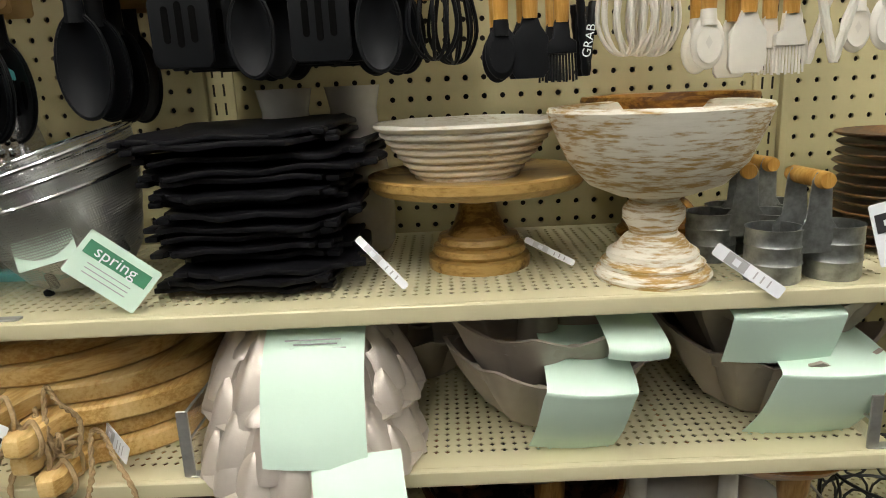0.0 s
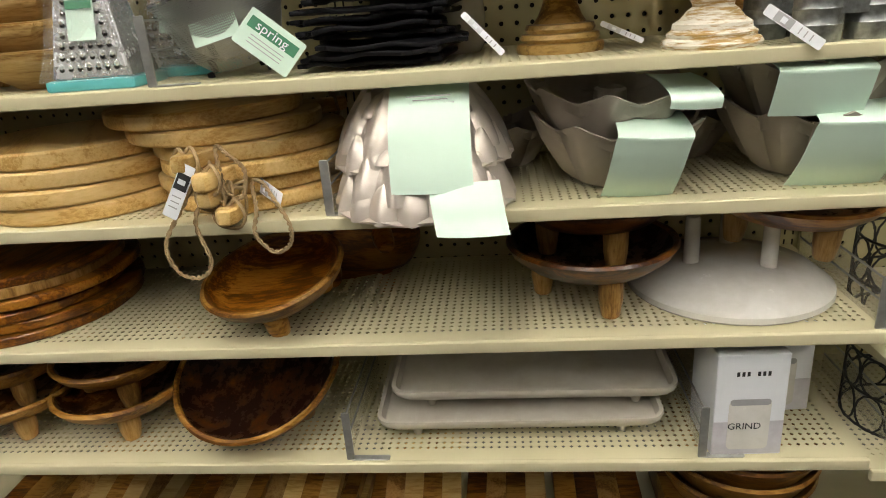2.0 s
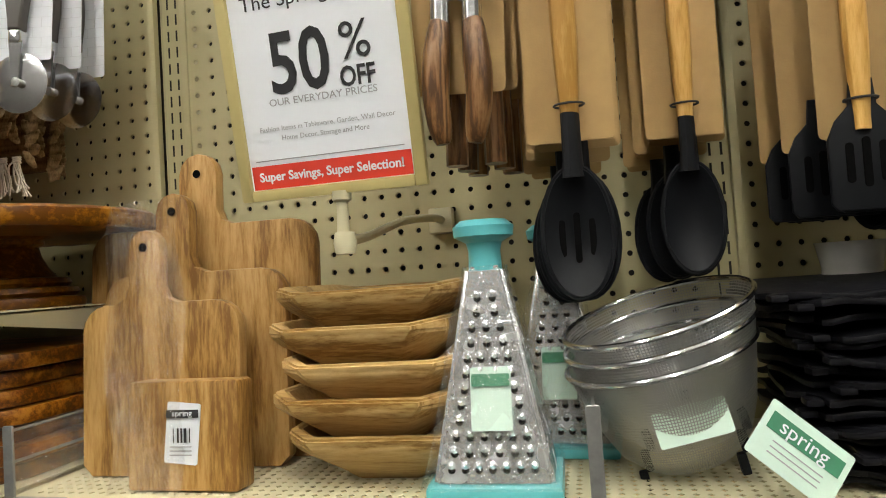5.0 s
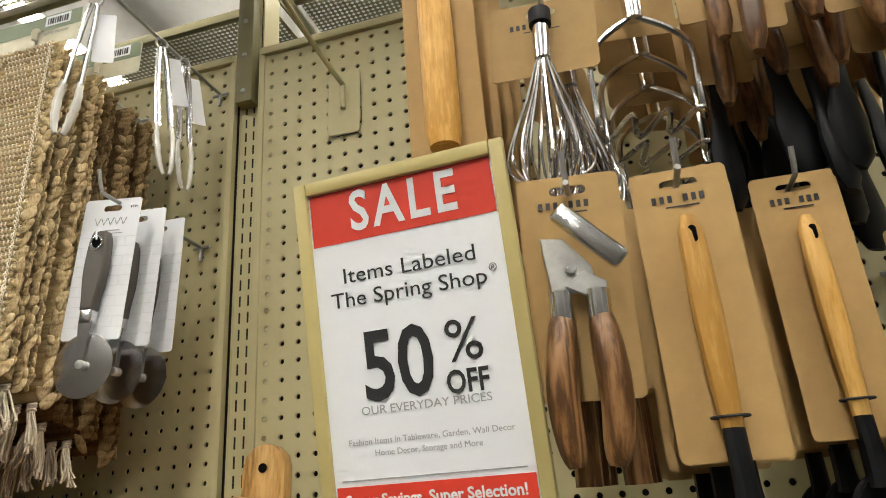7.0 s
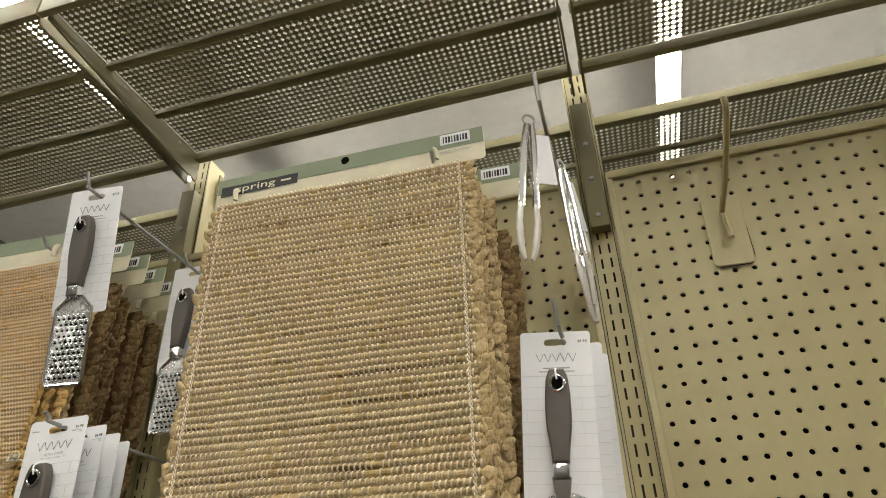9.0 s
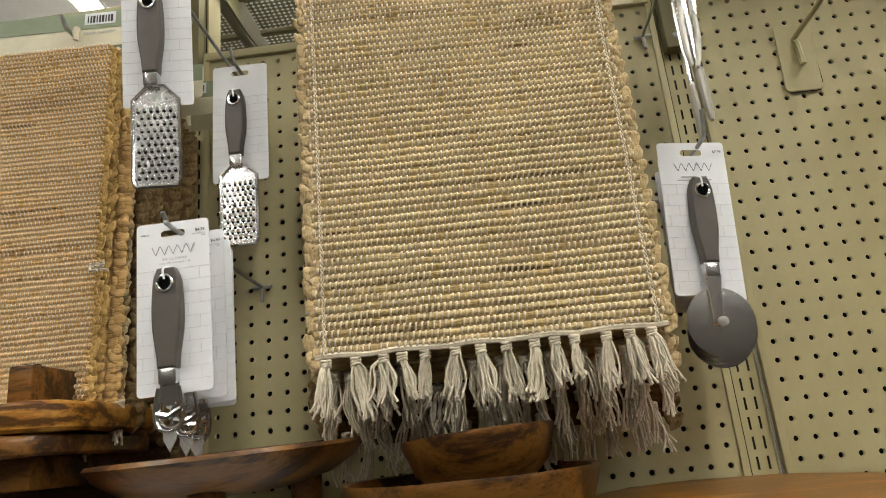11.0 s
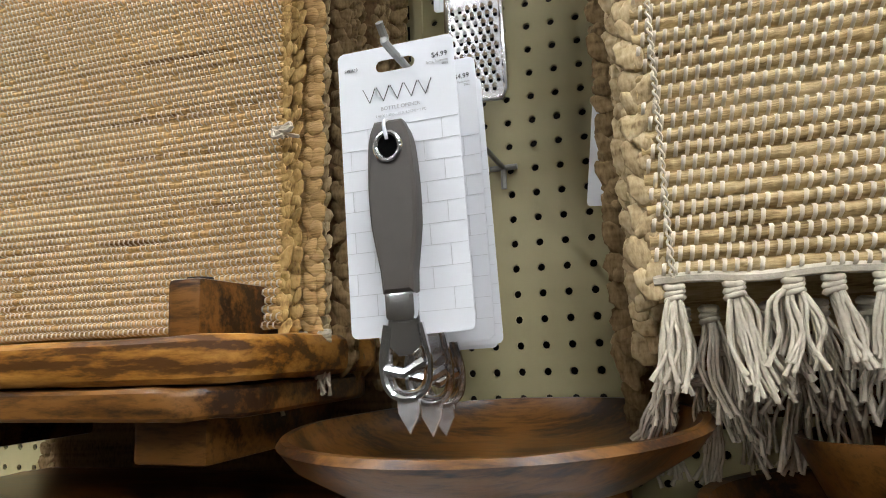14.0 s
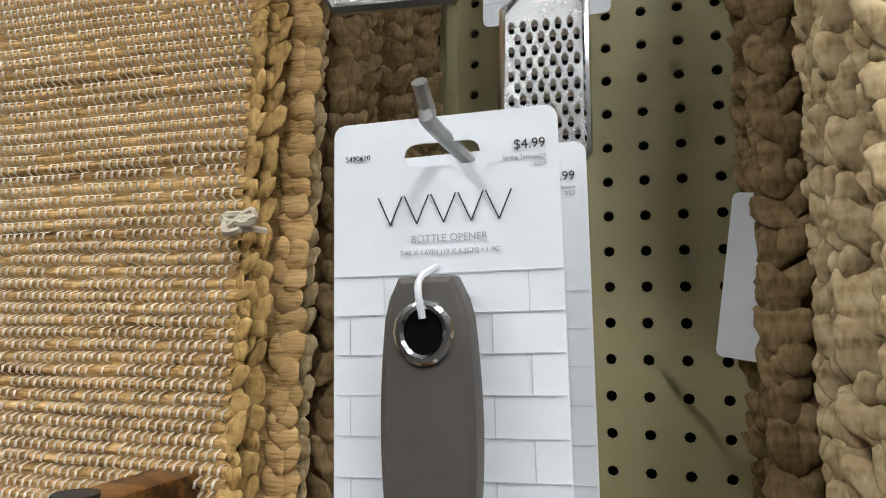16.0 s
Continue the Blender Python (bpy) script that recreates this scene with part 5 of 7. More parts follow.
footed_bowl(-1.402, -0.185, B1 + 0.0825, 0.146, 0.044, 0.074, BOWLW, "brown wooden footed bowl on the marble tray", (1.5, -1, 6), seed=0, inner=BOWLW)


def footed_plank(x, y, z, w, d, th, mat, up, rot, seed, label):
    """Live-edge slab on two cross feet, stacked either way up."""
    t = thing("footed_board", label, "serving board", (x, y, z), (0, 0, rot), group="stack of footed boards")
    R = random.Random(seed)
    o = rrect(w, d, 0.055, 8)
    o2 = []
    for i, (a, b) in enumerate(zip(o, o[1:] + o[:1])):
        for k in range(6):
            px, py = a[0] + (b[0] - a[0]) * k / 6, a[1] + (b[1] - a[1]) * k / 6
            f = 1 + 0.014 * noise.noise(Vector((px * 22, py * 22, seed)))
            o2.append((px * f, py * f))
    part("plank", roughen(slab(o2, th, th * 0.3, 3), 0.0015, 40, seed), mat, t)
    for s in (-1, 1):
        fx = s * w * (0.37 if up else 0.34)
        part("foot", rbox(0.026 if up else 0.062, d * (0.86 if up else 0.7), 0.040 if up else 0.034, 0.004, at=(fx, 0, th + 0.018 if up else -0.015)), BOWLW if up else mat, t)
        if up:
            for yy in (-1, 1):
                part("pad", lathe([(0, 0), (0.009, 0), (0.009, 0.0018), (0, 0.0018)], 14), INK, t, "black rubber pad", loc=(fx, yy * d * 0.36, th + 0.0378))
    return t


footed_plank(-1.725, -0.19, B1 + 0.032, 0.42, 0.25, 0.026, BURL, False, 0, 5, "live-edge brown board on cross feet")
footed_plank(-1.725, -0.185, B1 + 0.122, 0.42, 0.24, 0.020, DARKW, False, 2, 6, "dark wooden board on cross feet")
footed_plank(-1.742, -0.19, B1 + 0.212, 0.41, 0.235, 0.021, BOWLW, False, -1, 7, "brown wooden board on cross feet")
footed_plank(-1.738, -0.19, B1 + 0.2345, 0.42, 0.24, 0.031, BURL, True, 1, 8, "live-edge wooden board lying upside down, feet up")
for z0, n, th, mat, label in ((B2, 7, 0.019, REDW, "flat brown wooden tray in a stack"), (B3, 6, 0.024, TAN, "pale wooden board in a stack"), (B4, 2, 0.022, REDW, "reddish wooden board in a stack")):
    for i in range(n):
        for x0 in (-0.93, -1.27):
            ob = part("stacked_board", slab(rrect(0.30, 0.26, 0.04, 5), th, th * 0.3, 2), mat, None, loc=(x0 + 0.008 * math.sin(i * 2.3), -0.178 + 0.006 * math.cos(i * 1.9), z0 + i * (th + 0.0012)), rot=(0, 0, 2 * math.sin(i * 4.1)))
            tagged(ob, label, "board", "stacked boards of the next bay")
for i in range(2):
    ob = footed_bowl(-0.92, -0.2, B4 + 0.048 + i * 0.052, 0.13, 0.036, 0.03, REDW, "reddish wooden footed bowl on stacked boards", seed=i)


# ---- goods on hooks ----
def peg_hook(x, z, y1, tip=0.03, flat=False, group="peg hooks", back=True):
    """Zinc wire hook: a small back plate on the pegboard, a long arm and an upturned end."""
    t = thing("peg_hook", "zinc-plated wire display hook fixed in the pegboard", "hook", (x, 0, z), group=group)
    part("arm", tube(smooth_path([(0, -0.006, 0), (0, y1 * 0.5, 0.002), (0, y1 + 0.014, 0.004), (0, y1 + 0.002, 0.008), (0, y1 - 0.006, 0.008 + tip)], 5), 0.0026, 8), STEEL, t)
    part("cross_bar", tube([(-0.014, -0.007, 0), (0.014, -0.007, 0)], 0.003, 8), STEEL, t)
    part("stub", tube([(0, -0.007, 0.002), (0, -0.009, -0.022)], 0.003, 8), STEEL, t)
    return t


def card_with_slot(w, h, th=0.0007, slot=(0.026, 0.008), r=0.004, round_top=False):
    """Upright card, its top at z = 0, with a real hanging slot."""
    sw, sh = slot
    zc = -0.013
    bm = bmesh.new()
    outer = rrect(w, h, r, 3, 0, -h / 2)
    inner = rrect(sw, sh, sh * 0.49, 3, 0, zc)
    ov = [bm.verts.new((x, 0, z)) for x, z in outer]
    iv = [bm.verts.new((x, 0, z)) for x, z in inner]
    es = [bm.edges.new((v[k], v[(k + 1) % len(v)])) for v in (ov, iv) for k in range(len(v))]
    bmesh.ops.triangle_fill(bm, use_beauty=True, edges=es)
    bmesh.ops.solidify(bm, geom=bm.faces[:], thickness=th)
    bmesh.ops.recalc_face_normals(bm, faces=bm.faces)
    return bm


def grip(parent, x, z0, z1, w, mat=GREYH, th=0.016):
    """Soft grip handle with a steel eyelet at its upper end and a steel ferrule below, on the front of a card."""
    h = z0 - z1
    prof = []
    for k in range(17):
        u = k / 16
        ww = w * (0.80 + 0.20 * math.sin(math.pi * min(1, u * 1.15)) - 0.16 * max(0, u - 0.62) / 0.38)
        if u < 0.05:
            ww *= 0.72
        elif u < 0.1:
            ww *= 0.92
        prof.append((ww / 2, z0 - u * h))
    o = [(x + a, b) for a, b in prof] + [(x - a, b) for a, b in prof[::-1]]
    g = part("grip", turn(slab(o, th, 0.005, 3), pose(0, -0.0015, 0, 90, 0, 0)), mat, parent, "grey soft-touch grip")
    part("eyelet", turn(tube([(0.0076 * math.cos(k * 0.3927), 0.0084 * math.sin(k * 0.3927), 0) for k in range(16)], 0.0018, 8, True), pose(x, -th - 0.002, z0 - 0.017, 90, 0, 0)), CHROME, g, "bright steel eyelet")
    # The eyelet's dark inside is a black disc on the grip.
    part("eyelet_hole", turn(lathe([(0, 0), (0.0068, 0), (0.0068, 0.001), (0, 0.001)], 18), pose(x, -th - 0.0012, z0 - 0.017, 90, 0, 0)), HOLE_PAINT, g)
    part("ferrule", turn(slab(rrect(w * 0.62, 0.018, 0.003, 2, x, z1 - 0.007), 0.012, 0.003, 2), pose(0, -0.003, 0, 90, 0, 0)), CHROME, parent, "polished steel ferrule")
    part("tie", tube(smooth_path([(x, -0.001, z0 + 0.004), (x - 0.001, -th - 0.003, z0 - 0.002), (x, -th - 0.003, z0 - 0.013)], 5), 0.0011, 6), PAPER, parent, "clear plastic tie")
    return g


def card_print(parent, w, h, full=True, words="", price="$4.99"):
    """Wall-tile drawing below, brand strokes and small print above."""
    rows = []
    top = -0.053
    k = 0
    z = top
    while z > -h + 0.004:
        rows.append((0, z, w * 0.985, 0.0003))
        zz = z - 0.013 / 2
        if z - 0.013 > -h:
            for j in range(4):
                xx = -w / 2 + (0.012 if k % 2 else 0.024) + j * 0.024 - 0.006
                if abs(xx) < w / 2 - 0.002:
                    rows.append((xx, zz, 0.0003, 0.013))
        z -= 0.013
        k += 1
    bars(parent, TILELINE, rows, -0.0003, "tile_drawing")
    if not full:
        return
    zc = -0.0315
    bm = bmesh.new()
    for k in range(5):
        x = -0.018 + 0.0092 * k
        for xa, za, xb, zb in ((-0.0042, 0.0048, 0.0, -0.0048), (0.0, -0.0048, 0.0042, 0.0048)):
            d = Vector((xb - xa, 0, zb - za))
            m = Matrix.Translation((x + (xa + xb) / 2, -0.0006, zc + (za + zb) / 2)) @ pose(0, 0, 0, 0, -math.degrees(math.atan2(d.z, d.x)), 0) @ Matrix.Diagonal((d.length, 0.0004, 0.0004, 1))
            bmesh.ops.create_cube(bm, size=1, matrix=m)
    part("brand_strokes", bm, INK, parent, kind="stuff")
    if words:
        lettering(words, 0.0034, GREYLINE, parent, (0.002, -0.0006, -0.0415))
        lettering("7.48 X 1.69IN (19 X 4.3CM) • 1 PC", 0.0023, GREYLINE, parent, (0.002, -0.0006, -0.0460))
        lettering("5490610", 0.0026, INK, parent, (-w / 2 + 0.009, -0.0006, -0.0125))
        lettering("Spring Tableware", 0.0020, GREYLINE, parent, (w / 2 - 0.004, -0.0006, -0.0165), "RIGHT")
        lettering("2022", 0.0020, GREYLINE, parent, (w / 2 - 0.004, -0.0006, -0.0187), "RIGHT")
    else:
        bars(parent, GREYLINE, [(0, -0.044, 0.03, 0.0014), (0, -0.048, 0.04, 0.001)], -0.0006, "fine_print")
    lettering(price, 0.0046, INK, parent, (w / 2 - 0.004, -0.0006, -0.0125), "RIGHT")


def opener_head(t, x, z):
    """Bottle opener: rounded loop with a crossbar, and a pointed piercing tip."""
    bm = tube(smooth_path([(x - 0.009, 0, z), (x - 0.011, 0, z - 0.010), (x - 0.0128, 0, z - 0.022), (x - 0.0112, 0, z - 0.034), (x - 0.005, 0, z - 0.040), (x + 0.005, 0, z - 0.040), (x + 0.0112, 0, z - 0.034), (x + 0.0128, 0, z - 0.022), (x + 0.011, 0, z - 0.010), (x + 0.009, 0, z)], 5), 0.0044, 8, flat=0.5)
    part("opener_loop", bm, CHROME, t, "polished steel opener loop", loc=(0, -0.008, 0))
    part("shank", turn(slab([(x - 0.009, z + 0.012), (x - 0.011, z - 0.012), (x - 0.004, z - 0.018), (x + 0.004, z - 0.018), (x + 0.011, z - 0.012), (x + 0.009, z + 0.012)], 0.0022, 0.0006, 1), pose(0, -0.007, 0, 90, 0, 0)), CHROME, t)
    part("crossbar", tube([(x - 0.012, -0.009, z - 0.025), (x, -0.012, z - 0.028), (x + 0.011, -0.009, z - 0.022)], 0.0034, 8), CHROME, t)
    part("piercer", turn(slab([(x - 0.007, z - 0.040), (x + 0.007, z - 0.040), (x + 0.0065, z - 0.050), (x, z - 0.062), (x - 0.0065, z - 0.050)], 0.0022, 0.0005, 1), pose(0, -0.008, 0, 90, 0, 0)), SATIN, t, "pointed steel piercing tip")


def opener_card(x, y, z, rot, full=True):
    t = thing("bottle_opener", "grey-handled steel bottle opener on white hanging card", "bottle opener", (x, y, z), rot, group="bottle openers on a hook")
    w, h = 0.077, 0.183
    cd = part("card", card_with_slot(w, h), PAPER, t, "white printed hanging card")
    card_print(cd, w, h, full, "BOTTLE OPENER" if full else "")
    grip(t, -0.002, -0.055, -0.159, 0.030)
    opener_head(t, -0.002, -0.177)
    return t


for i, (dx, y, dz, r) in enumerate(((0, -0.280, 0, (0, -2.0, 4)), (0.006, -0.252, -0.005, (0, -1.5, 0)), (0.002, -0.225, -0.008, (0, -2, 3)), (-0.006, -0.195, -0.010, (0, -1, 0)))):
    opener_card(-1.430 + dx, y, 1.778 + dz, r, i < 2)
peg_hook(-1.428, 1.766, -0.300, 0.006)


def grater_card(x, y, z, rot, full=True):
    t = thing("hand_grater", "grey-handled steel hand grater on white hanging card", "grater", (x, y, z), rot, group="hand graters on a hook")
    w, h = 0.080, 0.185
    cd = part("card", card_with_slot(w, h), PAPER, t, "white printed hanging card")
    card_print(cd, w, h, full, "", "$7.99")
    grip(t, -0.003, -0.048, -0.150, 0.028)
    o = [(-0.010, -0.164), (0.010, -0.164), (0.0255, -0.180), (0.0265, -0.274), (0.023, -0.281), (-0.023, -0.281), (-0.0265, -0.274), (-0.0255, -0.180)]
    part("blade", turn(slab(o, 0.0012, 0.0003, 1), pose(0, -0.006, 0, 90, 0, 0)), SATIN, t, "perforated steel blade")
    part("blade_frame", tube([(a, -0.008, b) for a, b in o], 0.0024, 6, True), CHROME, t)
    bm, dk = bmesh.new(), bmesh.new()
    for r in range(11):
        for c in range(6):
            xx, zz = -0.018 + c * 0.0072 + (0.002 if r % 2 else -0.002), -0.190 - r * 0.0078
            bmesh.ops.create_cone(bm, segments=6, radius1=0.0028, radius2=0.0012, depth=0.003, cap_ends=True, matrix=pose(xx, -0.0085, zz, 60, 0, 0))
            bmesh.ops.create_cone(dk, segments=6, radius1=0.0018, radius2=0.0018, depth=0.001, cap_ends=True, matrix=pose(xx, -0.0077, zz - 0.0035, 90, 0, 0))
    part("teeth", bm, SATIN, t, "raised grating teeth", kind="stuff")
    # Openings below the teeth: black discs on the solid blade, painted shade.
    part("tooth_opening", dk, HOLE_PAINT, t, kind="stuff")
    return t


grater_card(-1.447, -0.303, 2.105, (8.5, 0.5, 6))
grater_card(-1.427, -0.09, 2.086, (0, 0, 2), False)
peg_hook(-1.445, 2.091, -0.322, 0.018)
peg_hook(-1.427, 2.074, -0.12, 0.012)


def pizza_card(x, y, z, rot, full=True):
    t = thing("pizza_cutter", "grey-handled pizza wheel on white hanging card", "pizza cutter", (x, y, z), rot, group="pizza cutters on a hook")
    w, h = 0.080, 0.186
    cd = part("card", card_with_slot(w, h), PAPER, t, "white printed hanging card")
    card_print(cd, w, h, full, "", "$7.99")
    grip(t, 0.0, -0.050, -0.152, 0.028)
    part("arm", turn(slab([(-0.010, -0.165), (0.010, -0.165), (0.007, -0.19), (0.006, -0.222), (-0.006, -0.222), (-0.007, -0.19)], 0.003, 0.0008, 1), pose(0, -0.010, 0, 90, 0, 0)), CHROME, t)
    part("wheel", turn(lathe([(0, -0.0008), (0.030, -0.0008), (0.0385, 0), (0.030, 0.0008), (0, 0.0008)], 56), pose(0.004, -0.0085, -0.218, 90, 0, 0)), CHROME, t, "polished round steel blade")
    part("hub", turn(lathe([(0, -0.003), (0.005, -0.003), (0.0055, 0.003), (0, 0.0045)], 20), pose(0.004, -0.0125, -0.218, 90, 0, 0)), STEEL, t)
    return t


for i, (dx, y, r) in enumerate(((0, -0.182, (0, 4, 6)), (0.010, -0.145, (0, 3, 2)), (0.014, -0.11, (0, 2, 0)))):
    pizza_card(-0.842 + dx, y, 1.838 - 0.003 * i, r, i < 1)
peg_hook(-0.834, 1.828, -0.215, 0.025)


def tongs(x, y, z, rot):
    t = thing("kitchen_tongs", "steel spring tongs with pale ribbed tips, hanging", "tongs", (x, y, z), rot, group="tongs on a hook")
    part("ring", tube([(0.008 * math.cos(k * 0.5236), 0, 0.008 * math.sin(k * 0.5236)) for k in range(12)], 0.0018, 6, True), STEEL, t)
    for s in (-1, 1):
        part("arm", tube(smooth_path([(s * 0.003, 0, -0.008), (s * 0.006, 0, -0.04), (s * 0.008, 0, -0.10), (s * 0.009, 0, -0.135)], 5), [0.0026] * 16, 8, flat=1.8), CHROME, t)
        part("tip", tube(smooth_path([(s * 0.009, 0, -0.13), (s * 0.011, 0, -0.155), (s * 0.008, 0, -0.19), (s * 0.004, 0, -0.205)], 4), [0.003, 0.005, 0.0042, 0.0056, 0.0048, 0.0060, 0.005, 0.0058, 0.0048, 0.005, 0.004, 0.004, 0.003], 8, flat=0.7), WHITEC, t, "grey silicone ribbed tip")
    part("tag", turn(slab(rrect(0.026, 0.075, 0.002, 2), 0.0006, 0, 1), pose(0.02, 0.004, -0.055, 90, -8, 0)), PAPER, t, "white price tag")
    return t


tongs(-0.832, -0.262, 2.092, (0, 6, 30))
tongs(-0.806, -0.165, 2.085, (0, -6, 60))
tongs(-0.800, -0.12, 2.08, (0, -4, 70))
peg_hook(-0.815, 2.098, -0.285, 0.035)


# woven runners
def weave(w, h, rows, cols, sub=4, mat=JUTE1, depth=0.0044):
    """Woven face: every weft row is a rounded yarn, pinched where each warp thread crosses."""
    nx, nz = cols * 3, rows * sub
    V, F = [], []
    R = random.Random(int(w * 1000) + rows)
    thick = [R.uniform(0.72, 1.25) for _ in range(rows + 1)]
    for j in range(nz + 1):
        row, u = divmod(j, sub)
        u /= sub
        prof = math.sin(math.pi * u) ** 0.6 if 0 < u < 1 else 0.0
        for i in range(nx + 1):
            c = i / 3 + 0.5 * (row % 2)
            pinch = 0.5 + 0.5 * math.cos(2 * math.pi * c)
            x = w * (i / nx - 0.5)
            z = -h * j / nz + 0.0014 * noise.noise(Vector((x * 9, j / sub * 0.21, 2.0))) + 0.0011 * noise.noise(Vector((x * 40, j / sub * 0.5, 5.0)))
            y = -depth * thick[row] * prof * (1 - 0.42 * pinch) - 0.006 * noise.noise(Vector((x * 5, z * 5, 1.0)))
            V.append((x, y, z))
    for j in range(nz):
        for i in range(nx):
            a = j * (nx + 1) + i
            F.append((a, a + 1, a + nx + 2, a + nx + 1))
    return V, F


def warp_stitches(w, h, rows, cols, wide=0.0010, proud=0.0058):
    """The pale warp threads where they pass over the weft."""
    V, F = [], []
    R = random.Random(5)
    for r in range(rows):
        for c in range(cols):
            if R.random() < 0.08:
                continue
            cc = c - 0.5 * (r % 2) + 0.5
            x = w * (cc / cols - 0.5)
            if abs(x) > w / 2 - 0.002:
                continue
            z0, hh = -h * (r + 0.5) / rows, h / rows * 0.52
            zz = z0 + 0.0014 * noise.noise(Vector((x * 9, (r + 0.5) * 0.21, 2.0)))
            yb = -0.006 * noise.noise(Vector((x * 5, z0 * 5, 1.0)))
            b = len(V)
            for dz, dy in ((-hh, -0.0014), (-hh * 0.5, -proud), (hh * 0.5, -proud), (hh, -0.0014)):
                V += [(x - wide + 0.15 * dz, yb + dy, zz + dz), (x + 0.15 * dz, yb + dy - 0.0009, zz + dz), (x + wide + 0.15 * dz, yb + dy, zz + dz)]
            for k in (0, 3, 6):
                F += [(b + k, b + k + 1, b + k + 4, b + k + 3), (b + k + 1, b + k + 2, b + k + 5, b + k + 4)]
    return V, F


def braid_edge(h, n, r, seed, mat, parent, x, flat=1.0):
    """Edge of jute yarn turned back row after row: flat uneven loops in two leaning columns."""
    R = random.Random(seed)
    V, F = [], []
    nu, nv = 12, 7
    for side in (-1, 1):
        z = R.uniform(0, 0.008)
        while z < h:
            step = R.uniform(0.7, 1.4) * h / n
            hw, hd, hz = r * R.uniform(0.95, 1.45), r * R.uniform(0.35, 0.55) * flat, step * R.uniform(0.60, 0.85)
            m = pose(x + side * r * 0.40 + R.uniform(-0.15, 0.15) * r, R.uniform(-0.35, 0.2) * r, -z - step / 2, R.uniform(-16, 16), side * R.uniform(24, 50), R.uniform(-20, 20))
            a = R.uniform(0, 9)
            b = len(V)
            for i in range(nv + 1):
                th = math.pi * i / nv
                for k in range(nu):
                    c = Vector((math.sin(th) * math.cos(2 * math.pi * k / nu), math.sin(th) * math.sin(2 * math.pi * k / nu), math.cos(th)))
                    q = 1 + 0.22 * noise.noise(c * 1.7 + Vector((a, z * 40, seed)))
                    c = Vector((c.x * hw, c.y * hd * (1 - 0.45 * abs(c.x)), c.z * hz * (1 - 0.35 * c.x * c.x))) * q * (1 + 0.07 * math.sin(9 * c.z + a))
                    V.append(tuple(m @ c))
            for i in range(nv):
                for k in range(nu):
                    F.append((b + i * nu + k, b + i * nu + (k + 1) % nu, b + (i + 1) * nu + (k + 1) % nu, b + (i + 1) * nu + k))
            z += step
    return raw("braided_edge", V, F, mat, parent, True)


def tassels(parent, w, z, n, length, mat, seed, y=0.0, strands=9, x0=0.0):
    """Knotted cotton tassels at uneven steps: a wrapped knot, then a loose bunch of cords that sways one way."""
    R = random.Random(seed)
    for k in range(n):
        x = x0 - w / 2 + w * (k + 0.5) / n + R.uniform(-0.22, 0.22) * w / n
        edge = (x - x0) / (w / 2)
        lean = R.uniform(-0.010, 0.010) + (0.012 * edge if abs(edge) > 0.85 else 0)
        fan = R.uniform(0.55, 1.15)
        out = R.uniform(-0.006, 0.004)
        L0 = length * R.uniform(0.80, 1.12)
        bm = bmesh.new()
        for q in range(3):
            c = Vector((x, y - 0.003, z - 0.003 - 0.0034 * q))
            tube([c + Vector((0.0042 * math.cos(a * 0.7854), 0.0036 * math.sin(a * 0.7854), 0.0012 * math.sin(a * 0.7854 + q))) for a in range(8)], 0.0021, 6, True, bm)
        for s in range(strands):
            L = L0 * R.uniform(0.82, 1.06)
            a, q = R.uniform(-1, 1), R.uniform(-1, 1)
            if R.random() < 0.10:
                a *= 2.2
            kink = R.uniform(-0.004, 0.004)
            tube(smooth_path([(x + a * 0.0022, y - 0.003 + q * 0.002, z - 0.008), (x + a * 0.0055 * fan + lean * 0.2, y - 0.004 + q * 0.004 + out * 0.4, z - L * 0.32), (x + a * 0.0072 * fan + lean * 0.6 + kink, y - 0.003 + q * 0.005 + out * 0.8, z - L * 0.66), (x + a * 0.0085 * fan + lean - kink, y - 0.002 + q * 0.006 + out, z - L)], 3), [0.0013] * 8 + [0.0014, 0.0018], 5, bm=bm)
        part("tassel", bm, mat, parent, sharp=80)


